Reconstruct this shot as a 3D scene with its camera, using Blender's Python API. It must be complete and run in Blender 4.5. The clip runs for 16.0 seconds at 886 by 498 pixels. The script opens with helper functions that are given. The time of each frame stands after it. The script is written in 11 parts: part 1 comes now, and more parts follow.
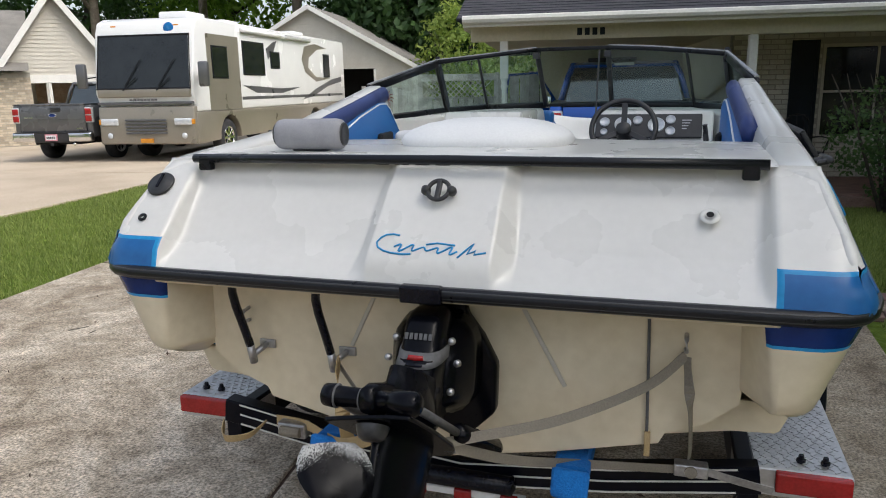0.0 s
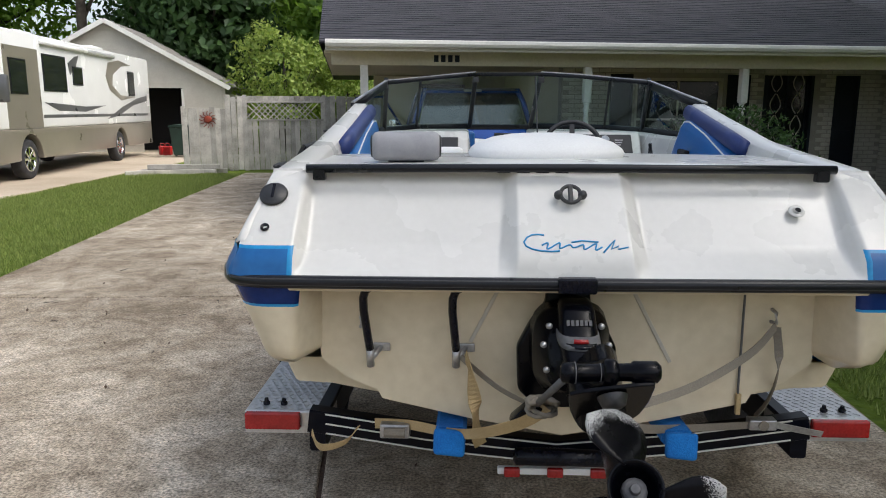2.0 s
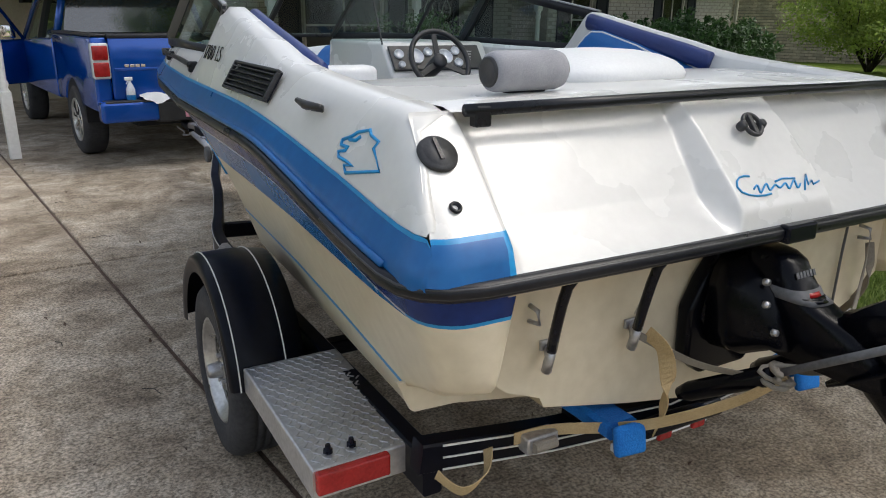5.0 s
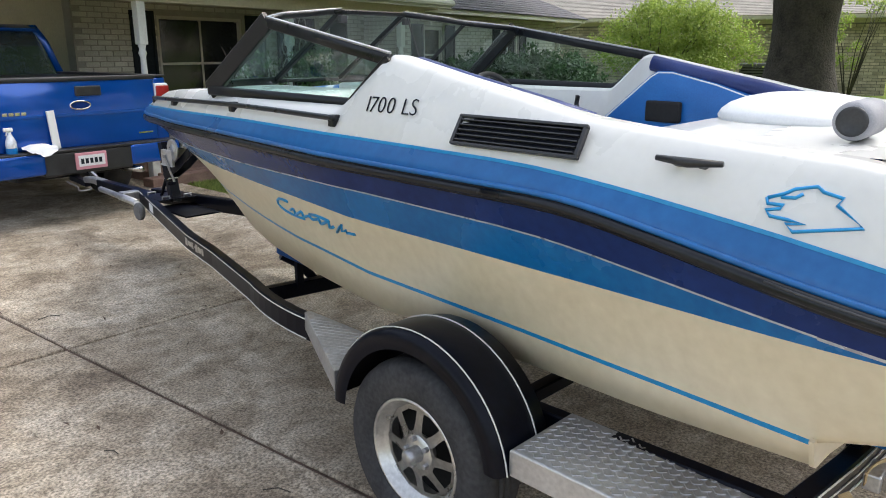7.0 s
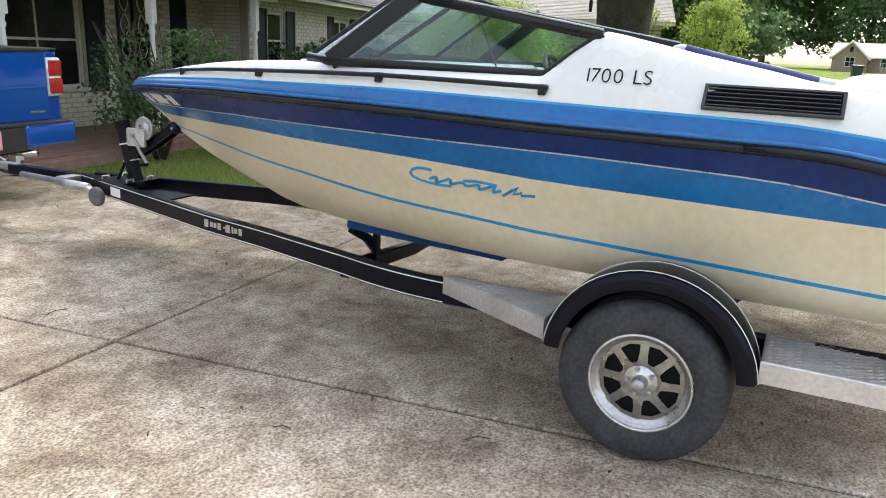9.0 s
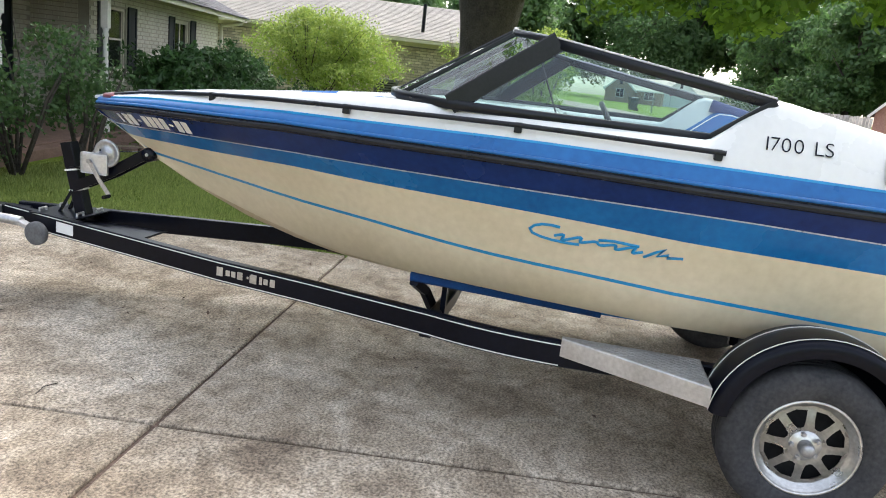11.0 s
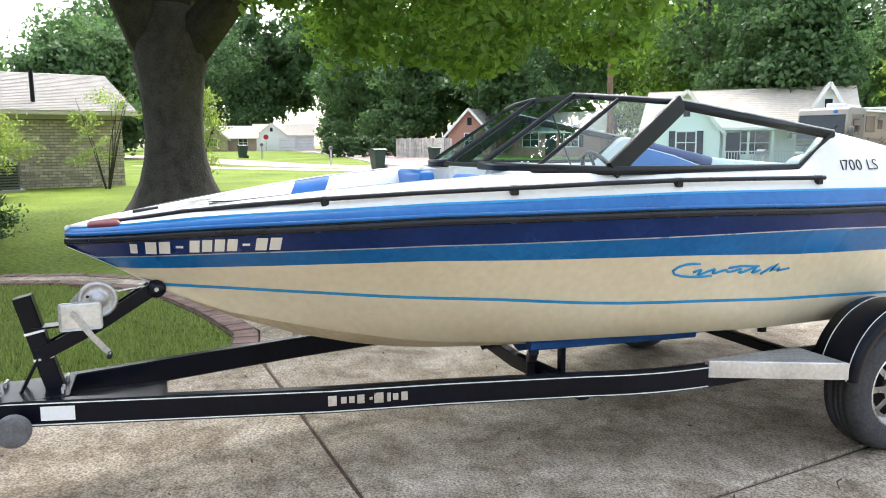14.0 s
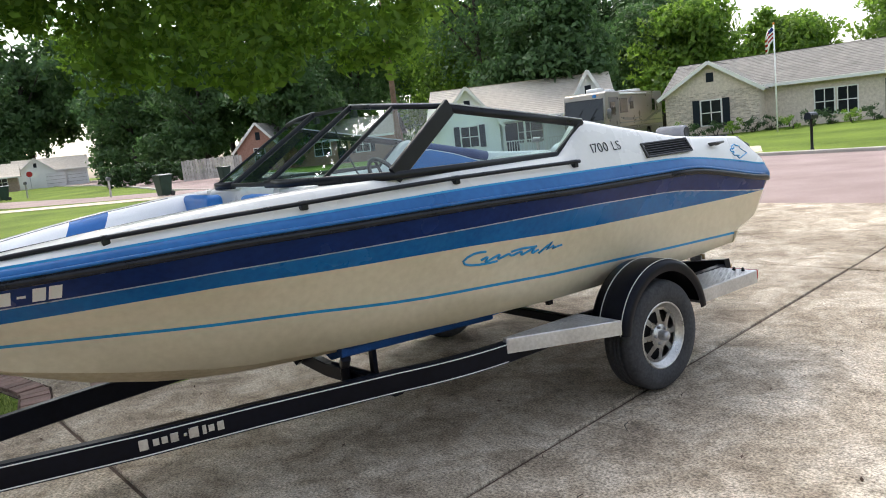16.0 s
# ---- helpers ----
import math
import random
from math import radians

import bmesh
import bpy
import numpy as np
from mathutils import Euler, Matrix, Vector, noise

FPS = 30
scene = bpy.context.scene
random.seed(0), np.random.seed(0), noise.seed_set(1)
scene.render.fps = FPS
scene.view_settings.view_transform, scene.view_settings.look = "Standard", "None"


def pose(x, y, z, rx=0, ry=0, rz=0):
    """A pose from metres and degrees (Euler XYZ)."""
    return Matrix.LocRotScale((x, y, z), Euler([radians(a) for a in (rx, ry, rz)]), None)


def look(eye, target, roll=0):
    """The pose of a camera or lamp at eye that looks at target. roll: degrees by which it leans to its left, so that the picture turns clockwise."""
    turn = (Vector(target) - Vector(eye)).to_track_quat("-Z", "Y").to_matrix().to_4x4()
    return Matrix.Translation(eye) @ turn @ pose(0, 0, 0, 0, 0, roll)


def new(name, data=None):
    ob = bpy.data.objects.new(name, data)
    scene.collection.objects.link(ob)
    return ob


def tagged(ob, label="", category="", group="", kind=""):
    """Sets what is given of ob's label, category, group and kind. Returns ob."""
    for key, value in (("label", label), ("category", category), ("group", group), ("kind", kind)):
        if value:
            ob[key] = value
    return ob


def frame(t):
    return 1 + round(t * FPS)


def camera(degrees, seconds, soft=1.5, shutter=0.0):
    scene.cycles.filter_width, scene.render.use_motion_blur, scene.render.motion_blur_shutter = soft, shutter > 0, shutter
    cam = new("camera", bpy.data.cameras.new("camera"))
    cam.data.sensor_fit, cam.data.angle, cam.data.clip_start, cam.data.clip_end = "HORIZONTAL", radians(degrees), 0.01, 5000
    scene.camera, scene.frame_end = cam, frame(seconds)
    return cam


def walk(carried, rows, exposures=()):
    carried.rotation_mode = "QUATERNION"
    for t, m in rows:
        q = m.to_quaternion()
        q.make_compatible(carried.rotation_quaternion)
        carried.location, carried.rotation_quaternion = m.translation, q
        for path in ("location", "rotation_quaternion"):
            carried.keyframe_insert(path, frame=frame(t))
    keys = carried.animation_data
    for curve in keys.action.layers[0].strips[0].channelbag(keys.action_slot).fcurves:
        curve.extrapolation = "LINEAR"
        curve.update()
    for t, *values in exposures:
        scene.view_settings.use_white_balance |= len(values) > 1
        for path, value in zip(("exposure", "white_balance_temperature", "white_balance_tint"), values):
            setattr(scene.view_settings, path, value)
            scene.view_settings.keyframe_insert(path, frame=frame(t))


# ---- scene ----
cam = camera(62.6, 16.0, soft=1.0)
PATH = [
    (0, (0.6, -1.708, 1.607), (-0.003, 0.149, 1.173), -1.1),
    (0.5, (0.324, -1.833, 1.597), (-0.103, 0.084, 1.22), 1.3),
    (1, (0.144, -2.019, 1.615), (-0.026, -0.062, 1.237), 1.4),
    (1.5, (-0.078, -2.032, 1.592), (-0.14, -0.067, 1.22), -3.5),
    (2, (-0.321, -2.066, 1.588), (-0.38, -0.103, 1.213), 0.1),
    (2.5, (-0.578, -2.154, 1.594), (-0.334, -0.208, 1.202), 2.4),
    (3, (-0.764, -2.081, 1.574), (-0.482, -0.151, 1.132), 1.8),
    (5.3, (-1.758, -0.969, 1.602), (-0.699, 0.617, 0.999), 2.3),
    (5.5, (-1.85, -0.887, 1.61), (-0.732, 0.664, 1.022), 2.8),
    (6, (-2.016, -0.614, 1.638), (-0.872, 0.912, 1.035), -4.6),
    (6.5, (-2.344, -0.375, 1.586), (-1.133, 1.134, 1.077), 1.3),
    (7, (-2.607, -0.142, 1.633), (-1.223, 1.202, 1.108), 0.1),
    (7.5, (-2.869, 0.157, 1.63), (-1.417, 1.424, 1.094), -2.4),
    (8, (-3.266, 0.357, 1.625), (-1.717, 1.47, 1.026), 0.4),
    (8.5, (-3.508, 0.646, 1.621), (-1.882, 1.679, 1.083), -5.5),
    (9, (-3.761, 1.019, 1.528), (-2.025, 1.859, 1.0), 2.5),
    (9.5, (-3.896, 1.315, 1.612), (-2.111, 1.962, 0.984), 1.8),
    (10, (-3.95, 1.724, 1.549), (-2.122, 2.381, 1.071), -0.8),
    (10.2, (-3.947, 1.89, 1.593), (-2.109, 2.498, 1.092), 2.3),
    (12.3, (-3.832, 3.596, 1.503), (-1.872, 3.511, 1.113), 0.6),
    (12.5, (-3.768, 3.804, 1.513), (-1.81, 3.683, 1.124), -0.5),
    (13, (-3.715, 4.193, 1.506), (-1.769, 3.897, 1.151), 2.6),
    (13.5, (-3.655, 4.515, 1.545), (-1.778, 3.924, 1.185), -0.5),
    (14, (-3.6, 4.881, 1.573), (-1.754, 4.165, 1.29), -0.5),
    (14.5, (-3.692, 5.175, 1.576), (-1.963, 4.199, 1.331), 5.1),
    (15, (-3.747, 5.23, 1.598), (-2.106, 4.109, 1.379), 3.4),
    (15.5, (-3.739, 5.08, 1.606), (-2.138, 3.917, 1.314), -3.7),
    (16, (-3.717, 4.888, 1.595), (-2.125, 3.714, 1.3), -6.2),
]
EXPOSURES = [(t, stops, 6600 if 4 < t < 11 else 6450, 9) for t, stops in ((0, 0.78), (3, 0.90), (5.5, 1.12), (6.5, 1.48), (8, 2.0), (10, 2.1), (12.5, 2.28), (14, 2.38), (14.5, 2.34), (15, 1.74), (15.5, 1.28), (16, 1.48))]
walk(cam, [(t, look(eye, target, roll)) for t, eye, target, roll in PATH], EXPOSURES)

# ---- sky, sun and exposure ----
SUN_TO = Vector((0.60, -0.18, 0.78)).normalized()
world = bpy.data.worlds.new("sky")
scene.world = world
world.use_nodes = True
wn = world.node_tree
sky = wn.nodes.new("ShaderNodeTexSky")
sky.sky_type = "NISHITA"
sky.sun_disc = False
sky.sun_elevation = math.asin(SUN_TO.z)
sky.sun_rotation = math.atan2(SUN_TO.x, SUN_TO.y)
sky.air_density, sky.dust_density, sky.ozone_density = 1.0, 4.0, 1.0
background = wn.nodes["Background"]
background.inputs["Strength"].default_value = 0.15
haze = wn.nodes.new("ShaderNodeHueSaturation")
haze.inputs["Saturation"].default_value = 0.55
wn.links.new(sky.outputs["Color"], haze.inputs["Color"])
wn.links.new(haze.outputs["Color"], background.inputs["Color"])
sun = new("sun", bpy.data.lights.new("sun", "SUN"))
sun.data.energy, sun.data.angle, sun.data.color = 0.6, radians(28), (1.0, 0.965, 0.92)
sun.matrix_world = look(SUN_TO * 50, (0, 0, 0))

# ---- small building tools ----
def nodes_of(name):
    m = bpy.data.materials.new(name)
    m.use_nodes = True
    return m, m.node_tree.nodes, m.node_tree.links, m.node_tree.nodes["Principled BSDF"]


def surface(name, low, high, rough=0.6, scale=6.0, metal=0.0, fine=60.0, bump=0.15, bump_distance=0.004, coat=0.0, gloss_spread=0.1,
            world_space=True, spec=0.5, per_piece=0.0, detail=6.0):
    """A painted, stone or plastic surface: two colours mixed by large stains and fine grain, with relief."""
    m, n, l, b = nodes_of(name)
    co = n.new("ShaderNodeTexCoord")
    big, small = n.new("ShaderNodeTexNoise"), n.new("ShaderNodeTexNoise")
    big.inputs["Scale"].default_value, big.inputs["Detail"].default_value = scale, detail
    small.inputs["Scale"].default_value, small.inputs["Detail"].default_value = fine, 4.0
    geo = n.new("ShaderNodeNewGeometry")
    for t in (big, small):
        l.new(geo.outputs["Position"] if world_space else co.outputs["Object"], t.inputs["Vector"])
    mix = n.new("ShaderNodeMath")
    mix.operation = "MULTIPLY_ADD"
    mix.inputs[1].default_value = 0.45
    half = n.new("ShaderNodeMath")
    half.operation = "MULTIPLY"
    half.inputs[1].default_value = 0.55
    l.new(big.outputs["Fac"], half.inputs[0])
    l.new(small.outputs["Fac"], mix.inputs[0])
    l.new(half.outputs[0], mix.inputs[2])
    ramp = n.new("ShaderNodeValToRGB")
    ramp.color_ramp.elements[0].position, ramp.color_ramp.elements[0].color = 0.32, (*low, 1)
    ramp.color_ramp.elements[1].position, ramp.color_ramp.elements[1].color = 0.66, (*high, 1)
    l.new(mix.outputs[0], ramp.inputs["Fac"])
    colour = ramp.outputs["Color"]
    if per_piece:
        info = n.new("ShaderNodeObjectInfo")
        hsv = n.new("ShaderNodeHueSaturation")
        span = n.new("ShaderNodeMapRange")
        span.inputs["To Min"].default_value, span.inputs["To Max"].default_value = 1 - per_piece, 1 + per_piece
        l.new(info.outputs["Random"], span.inputs["Value"])
        l.new(span.outputs["Result"], hsv.inputs["Value"])
        l.new(colour, hsv.inputs["Color"])
        colour = hsv.outputs["Color"]
    l.new(colour, b.inputs["Base Color"])
    gloss = n.new("ShaderNodeMapRange")
    gloss.inputs["To Min"].default_value = max(0.02, rough - gloss_spread)
    gloss.inputs["To Max"].default_value = min(1.0, rough + gloss_spread)
    l.new(big.outputs["Fac"], gloss.inputs["Value"])
    l.new(gloss.outputs["Result"], b.inputs["Roughness"])
    b.inputs["Metallic"].default_value = metal
    b.inputs["Coat Weight"].default_value = coat
    b.inputs["Coat Roughness"].default_value = 0.08
    b.inputs["Specular IOR Level"].default_value = spec
    if bump:
        bp = n.new("ShaderNodeBump")
        bp.inputs["Strength"].default_value, bp.inputs["Distance"].default_value = bump, bump_distance
        l.new(small.outputs["Fac"], bp.inputs["Height"])
        l.new(bp.outputs["Normal"], b.inputs["Normal"])
    return m


def glass(name, tint=(0.75, 0.85, 0.85), rough=0.02, clear=0.82):
    """A pane: mostly see-through, with a real reflection."""
    m, n, l, b = nodes_of(name)
    out = n["Material Output"]
    see, shine = n.new("ShaderNodeBsdfTransparent"), n.new("ShaderNodeBsdfGlossy")
    see.inputs["Color"].default_value = (*tint, 1)
    shine.inputs["Roughness"].default_value = rough
    edge = n.new("ShaderNodeLayerWeight")
    edge.inputs["Blend"].default_value = 0.5
    power = n.new("ShaderNodeMath")
    power.operation = "POWER"
    power.inputs[1].default_value = 4.0
    l.new(edge.outputs["Facing"], power.inputs[0])
    fres = n.new("ShaderNodeMath")
    fres.operation = "MULTIPLY_ADD"
    fres.inputs[1].default_value, fres.inputs[2].default_value = 0.6, 0.06
    l.new(power.outputs[0], fres.inputs[0])
    mix = n.new("ShaderNodeMixShader")
    l.new(fres.outputs[0], mix.inputs[0])
    l.new(see.outputs[0], mix.inputs[1])
    l.new(shine.outputs[0], mix.inputs[2])
    l.new(mix.outputs[0], out.inputs["Surface"])
    return m


def mesh_from(name, verts, faces, mats=(), smooth=False, index=None):
    me = bpy.data.meshes.new(name)
    me.from_pydata([tuple(v) for v in verts], [], [tuple(f) for f in faces])
    for m in mats:
        me.materials.append(m)
    if index is not None:
        me.polygons.foreach_set("material_index", index)
    if smooth:
        me.polygons.foreach_set("use_smooth", [True] * len(me.polygons))
    me.update()
    return me


def attach(ob, parent, label=""):
    ob.parent = parent
    if label:
        ob["label"] = label
    return ob


def part(name, bm, material, parent, label="", smooth=False):
    """Links a bmesh as one mesh object under a thing or a part."""
    me = bpy.data.meshes.new(name)
    bmesh.ops.recalc_face_normals(bm, faces=bm.faces)
    bm.to_mesh(me)
    bm.free()
    for m in (material if isinstance(material, (list, tuple)) else [material]):
        me.materials.append(m)
    if smooth:
        me.polygons.foreach_set("use_smooth", [True] * len(me.polygons))
    ob = new(name, me)
    if parent is not None:
        attach(ob, parent, label)
    return ob


def thing(name, x, y, z, label, category, turn=0.0, group="", kind=""):
    e = new(name)
    e.empty_display_size = 0.1
    e.matrix_basis = pose(x, y, z, 0, 0, turn)
    return tagged(e, label, category, group, kind)


def box_bm(x0, x1, y0, y1, z0, z1, bevel=0.0, segments=2, bm=None):
    own = bmesh.new()
    bmesh.ops.create_cube(own, size=1.0, matrix=Matrix.LocRotScale(((x0 + x1) / 2, (y0 + y1) / 2, (z0 + z1) / 2), None, (abs(x1 - x0), abs(y1 - y0), abs(z1 - z0))))
    if bevel:
        bmesh.ops.bevel(own, geom=own.edges[:], offset=bevel, segments=segments, profile=0.5, affect="EDGES")
    if bm is None:
        return own
    join_bm(bm, own)
    return bm


def join_bm(target, source, m=None):
    if m is not None:
        bmesh.ops.transform(source, matrix=m, verts=source.verts)
    me = bpy.data.meshes.new("joint")
    source.to_mesh(me)
    source.free()
    target.from_mesh(me)
    bpy.data.meshes.remove(me)
    return target


def rod_bm(points, radius, sides=10, bm=None, closed=False, radii=None, flat=1.0):
    """A tube along points."""
    own = bm if bm is not None else bmesh.new()
    pts = [Vector(p) for p in points]
    rings, up = [], None
    for i, p in enumerate(pts):
        a, b = pts[i - 1] if (i or closed) else pts[0], pts[(i + 1) % len(pts)] if (i + 1 < len(pts) or closed) else pts[-1]
        d = (b - a).normalized()
        if up is None:
            up = Vector((0, 0, 1)) if abs(d.z) < 0.9 else Vector((0, 1, 0))
        s = d.cross(up).normalized()
        up = s.cross(d).normalized()
        r = radii[i] if radii else radius
        rings.append([own.verts.new(p + r * (math.cos(2 * math.pi * k / sides) * s + flat * math.sin(2 * math.pi * k / sides) * up)) for k in range(sides)])
    pairs = list(zip(rings, rings[1:])) + ([(rings[-1], rings[0])] if closed else [])
    for a, b in pairs:
        for k in range(sides):
            own.faces.new((a[k], a[(k + 1) % sides], b[(k + 1) % sides], b[k]))
    if not closed:
        own.faces.new(rings[0][::-1])
        own.faces.new(rings[-1])
    return own


def beam_bm(points, width, height, bm=None, bevel=0.0):
    """A rectangular bar along points, upright."""
    own = bm if bm is not None else bmesh.new()
    pts = [Vector(p) for p in points]
    rings = []
    for i, p in enumerate(pts):
        d = (pts[min(i + 1, len(pts) - 1)] - pts[max(i - 1, 0)]).normalized()
        s = d.cross(Vector((0, 0, 1)))
        s = (s if s.length > 1e-4 else Vector((1, 0, 0))).normalized()
        u = s.cross(d).normalized()
        c = bevel or 0.0
        w, h = width / 2, height / 2
        prof = [(-w + c, -h), (w - c, -h), (w, -h + c), (w, h - c), (w - c, h), (-w + c, h), (-w, h - c), (-w, -h + c)] if c else [(-w, -h), (w, -h), (w, h), (-w, h)]
        rings.append([own.verts.new(p + a * s + b * u) for a, b in prof])
    k = len(rings[0])
    for a, b in zip(rings, rings[1:]):
        for j in range(k):
            own.faces.new((a[j], a[(j + 1) % k], b[(j + 1) % k], b[j]))
    own.faces.new(rings[0][::-1])
    own.faces.new(rings[-1])
    return own


def lathe_bm(profile, sides=32, m=None, bm=None):
    """Rings of (radius, height) turned round z, then placed by m."""
    own = bmesh.new()
    rings = []
    for r, h in profile:
        if r < 1e-5:
            rings.append([own.verts.new((0, 0, h))])
        else:
            rings.append([own.verts.new((r * math.cos(2 * math.pi * k / sides), r * math.sin(2 * math.pi * k / sides), h)) for k in range(sides)])
    for a, b in zip(rings, rings[1:]):
        for k in range(sides):
            j = (k + 1) % sides
            if len(a) == 1 and len(b) == 1:
                continue
            if len(a) == 1:
                own.faces.new((a[0], b[j], b[k]))
            elif len(b) == 1:
                own.faces.new((a[k], a[j], b[0]))
            else:
                own.faces.new((a[k], a[j], b[j], b[k]))
    if m is not None:
        bmesh.ops.transform(own, matrix=m, verts=own.verts)
    if bm is None:
        return own
    return join_bm(bm, own)


def slab_bm(outline, depth, m=None, bm=None, bevel=0.0):
    """A plate cut to an outline in x and z (front towards -y), depth along +y."""
    own = bmesh.new()
    a = [own.verts.new((x, 0, z)) for x, z in outline]
    b = [own.verts.new((x, depth, z)) for x, z in outline]
    own.faces.new(a)
    own.faces.new(b[::-1])
    k = len(a)
    for j in range(k):
        own.faces.new((a[j], b[j], b[(j + 1) % k], a[(j + 1) % k]))
    bmesh.ops.recalc_face_normals(own, faces=own.faces)
    if bevel:
        bmesh.ops.bevel(own, geom=own.edges[:], offset=bevel, segments=2, profile=0.5, affect="EDGES")
    if m is not None:
        bmesh.ops.transform(own, matrix=m, verts=own.verts)
    if bm is None:
        return own
    return join_bm(bm, own)


def at(table, v):
    xs, ys = zip(*table)
    return float(np.interp(v, xs, ys))


def smooth_at(table, v):
    """The table's value, rounded at its kinks."""
    return (at(table, v - 0.12) + at(table, v - 0.06) + 2 * at(table, v) + at(table, v + 0.06) + at(table, v + 0.12)) / 6

# ---- materials ----
GEL_WHITE = surface("white_gelcoat", (0.635, 0.625, 0.595), (0.68, 0.67, 0.64), rough=0.28, scale=2.5, fine=40, bump=0.02, coat=0.25)
GEL_CREAM = surface("cream_gelcoat", (0.60, 0.52, 0.37), (0.72, 0.64, 0.48), rough=0.34, scale=1.6, fine=25, bump=0.02, coat=0.15)
GEL_BOTTOM = surface("stained_bottom_gelcoat", (0.40, 0.31, 0.18), (0.60, 0.50, 0.34), rough=0.5, scale=3.0, fine=30, bump=0.05)
PAINT_BLUE = surface("mid_blue_gelcoat", (0.002, 0.085, 0.28), (0.006, 0.15, 0.42), rough=0.26, scale=2.2, fine=30, bump=0.02, coat=0.1, spec=0.35)
PAINT_NAVY = surface("navy_gelcoat", (0.004, 0.018, 0.10), (0.009, 0.034, 0.17), rough=0.26, scale=3.0, fine=30, bump=0.02, coat=0.0, spec=0.25)
VENT_GREY = surface("dark_grey_plastic", (0.022, 0.022, 0.024), (0.045, 0.045, 0.048), rough=0.4, scale=12, fine=120, bump=0.08)
PAINT_BAND = surface("deck_blue_gelcoat", (0.005, 0.082, 0.26), (0.014, 0.13, 0.37), rough=0.3, scale=2.0, fine=30, bump=0.02, coat=0.1, spec=0.35)
VINYL_LINE = surface("bright_blue_tape", (0.0, 0.20, 0.46), (0.01, 0.28, 0.60), rough=0.35, scale=8, bump=0.0)
SILVER_LINE = surface("silver_tape", (0.42, 0.44, 0.48), (0.6, 0.62, 0.66), rough=0.3, metal=0.5, scale=14, bump=0.0)
RUB_BLACK = surface("black_rubber", (0.002, 0.0025, 0.006), (0.007, 0.008, 0.015), spec=0.22, rough=0.25, scale=9, fine=80, bump=0.1)
RUB_GREY = surface("dark_grey_rubber", (0.005, 0.0055, 0.008), (0.014, 0.015, 0.019), spec=0.3, rough=0.3, scale=9, fine=80, bump=0.1)
ANODISED = surface("black_anodised_frame", (0.004, 0.005, 0.007), (0.011, 0.012, 0.016), spec=0.3, rough=0.3, scale=8, fine=90, bump=0.03)
PAINT_BLACK = surface("black_trailer_paint", (0.0012, 0.0016, 0.004), (0.004, 0.005, 0.011), rough=0.32, scale=4, fine=40, bump=0.05, spec=0.15)
PLASTIC_BLACK = surface("black_plastic", (0.012, 0.012, 0.013), (0.03, 0.03, 0.032), rough=0.42, scale=12, fine=120, bump=0.08)
DRIVE_BLACK = surface("black_drive_enamel", (0.0010, 0.0012, 0.0022), (0.0035, 0.004, 0.007), rough=0.24, scale=7, fine=50, bump=0.06, spec=0.14)
VINYL_BLUE = surface("royal_blue_vinyl", (0.004, 0.085, 0.30), (0.010, 0.14, 0.43), rough=0.42, scale=4, fine=160, bump=0.25, bump_distance=0.002)
VINYL_NAVY = surface("navy_vinyl", (0.01, 0.02, 0.11), (0.02, 0.045, 0.18), rough=0.45, scale=4, fine=160, bump=0.25, bump_distance=0.002)
VINYL_WHITE = surface("white_vinyl", (0.72, 0.72, 0.71), (0.82, 0.82, 0.81), rough=0.5, scale=3, fine=140, bump=0.2, bump_distance=0.002)
CARPET = surface("grey_carpet", (0.12, 0.12, 0.13), (0.25, 0.25, 0.26), rough=0.95, scale=5, fine=220, bump=0.5)
CARPET_NAVY = surface("navy_bunk_carpet", (0.0, 0.025, 0.11), (0.006, 0.065, 0.23), rough=0.95, scale=9, fine=200, bump=0.8)
CARPET_BLUE = surface("blue_bunk_carpet", (0.0, 0.08, 0.34), (0.01, 0.20, 0.60), rough=0.95, scale=9, fine=200, bump=0.8)
STEEL = surface("galvanised_steel", (0.28, 0.28, 0.29), (0.55, 0.55, 0.56), rough=0.42, metal=0.85, scale=9, fine=70, bump=0.1)
ALLOY = surface("silver_wheel_paint", (0.40, 0.39, 0.37), (0.66, 0.65, 0.63), rough=0.3, metal=0.8, scale=7, fine=60, bump=0.1)
ALUMINIUM = surface("checker_plate_aluminium", (0.42, 0.42, 0.43), (0.66, 0.66, 0.67), rough=0.38, metal=0.8, scale=6, fine=60, bump=0.08)
CHROME = surface("chrome", (0.62, 0.62, 0.63), (0.78, 0.78, 0.79), rough=0.12, metal=1.0, scale=9, bump=0.0)
TYRE = surface("dusty_tyre_rubber", (0.008, 0.009, 0.012), (0.052, 0.051, 0.054), rough=0.8, scale=7, fine=60, bump=0.3)
BOW_RED = surface("faded_red_lens", (0.11, 0.02, 0.025), (0.19, 0.04, 0.045), rough=0.4, scale=20, bump=0.1)
RED_LENS = surface("red_lens", (0.22, 0.008, 0.008), (0.42, 0.02, 0.02), rough=0.22, scale=20, fine=120, bump=0.2)
AMBER_LENS = surface("amber_lens", (0.55, 0.2, 0.02), (0.7, 0.3, 0.03), rough=0.2, scale=20, bump=0.1)
CLEAR_LENS = surface("clear_lens", (0.5, 0.52, 0.55), (0.75, 0.77, 0.8), rough=0.12, metal=0.2, scale=20, bump=0.1)
WEBBING = surface("weathered_webbing", (0.17, 0.15, 0.12), (0.27, 0.24, 0.195), rough=0.9, scale=5, fine=240, bump=0.3)
WEBBING_TAN = surface("tan_webbing", (0.34, 0.24, 0.11), (0.52, 0.39, 0.21), rough=0.9, scale=12, fine=240, bump=0.6)
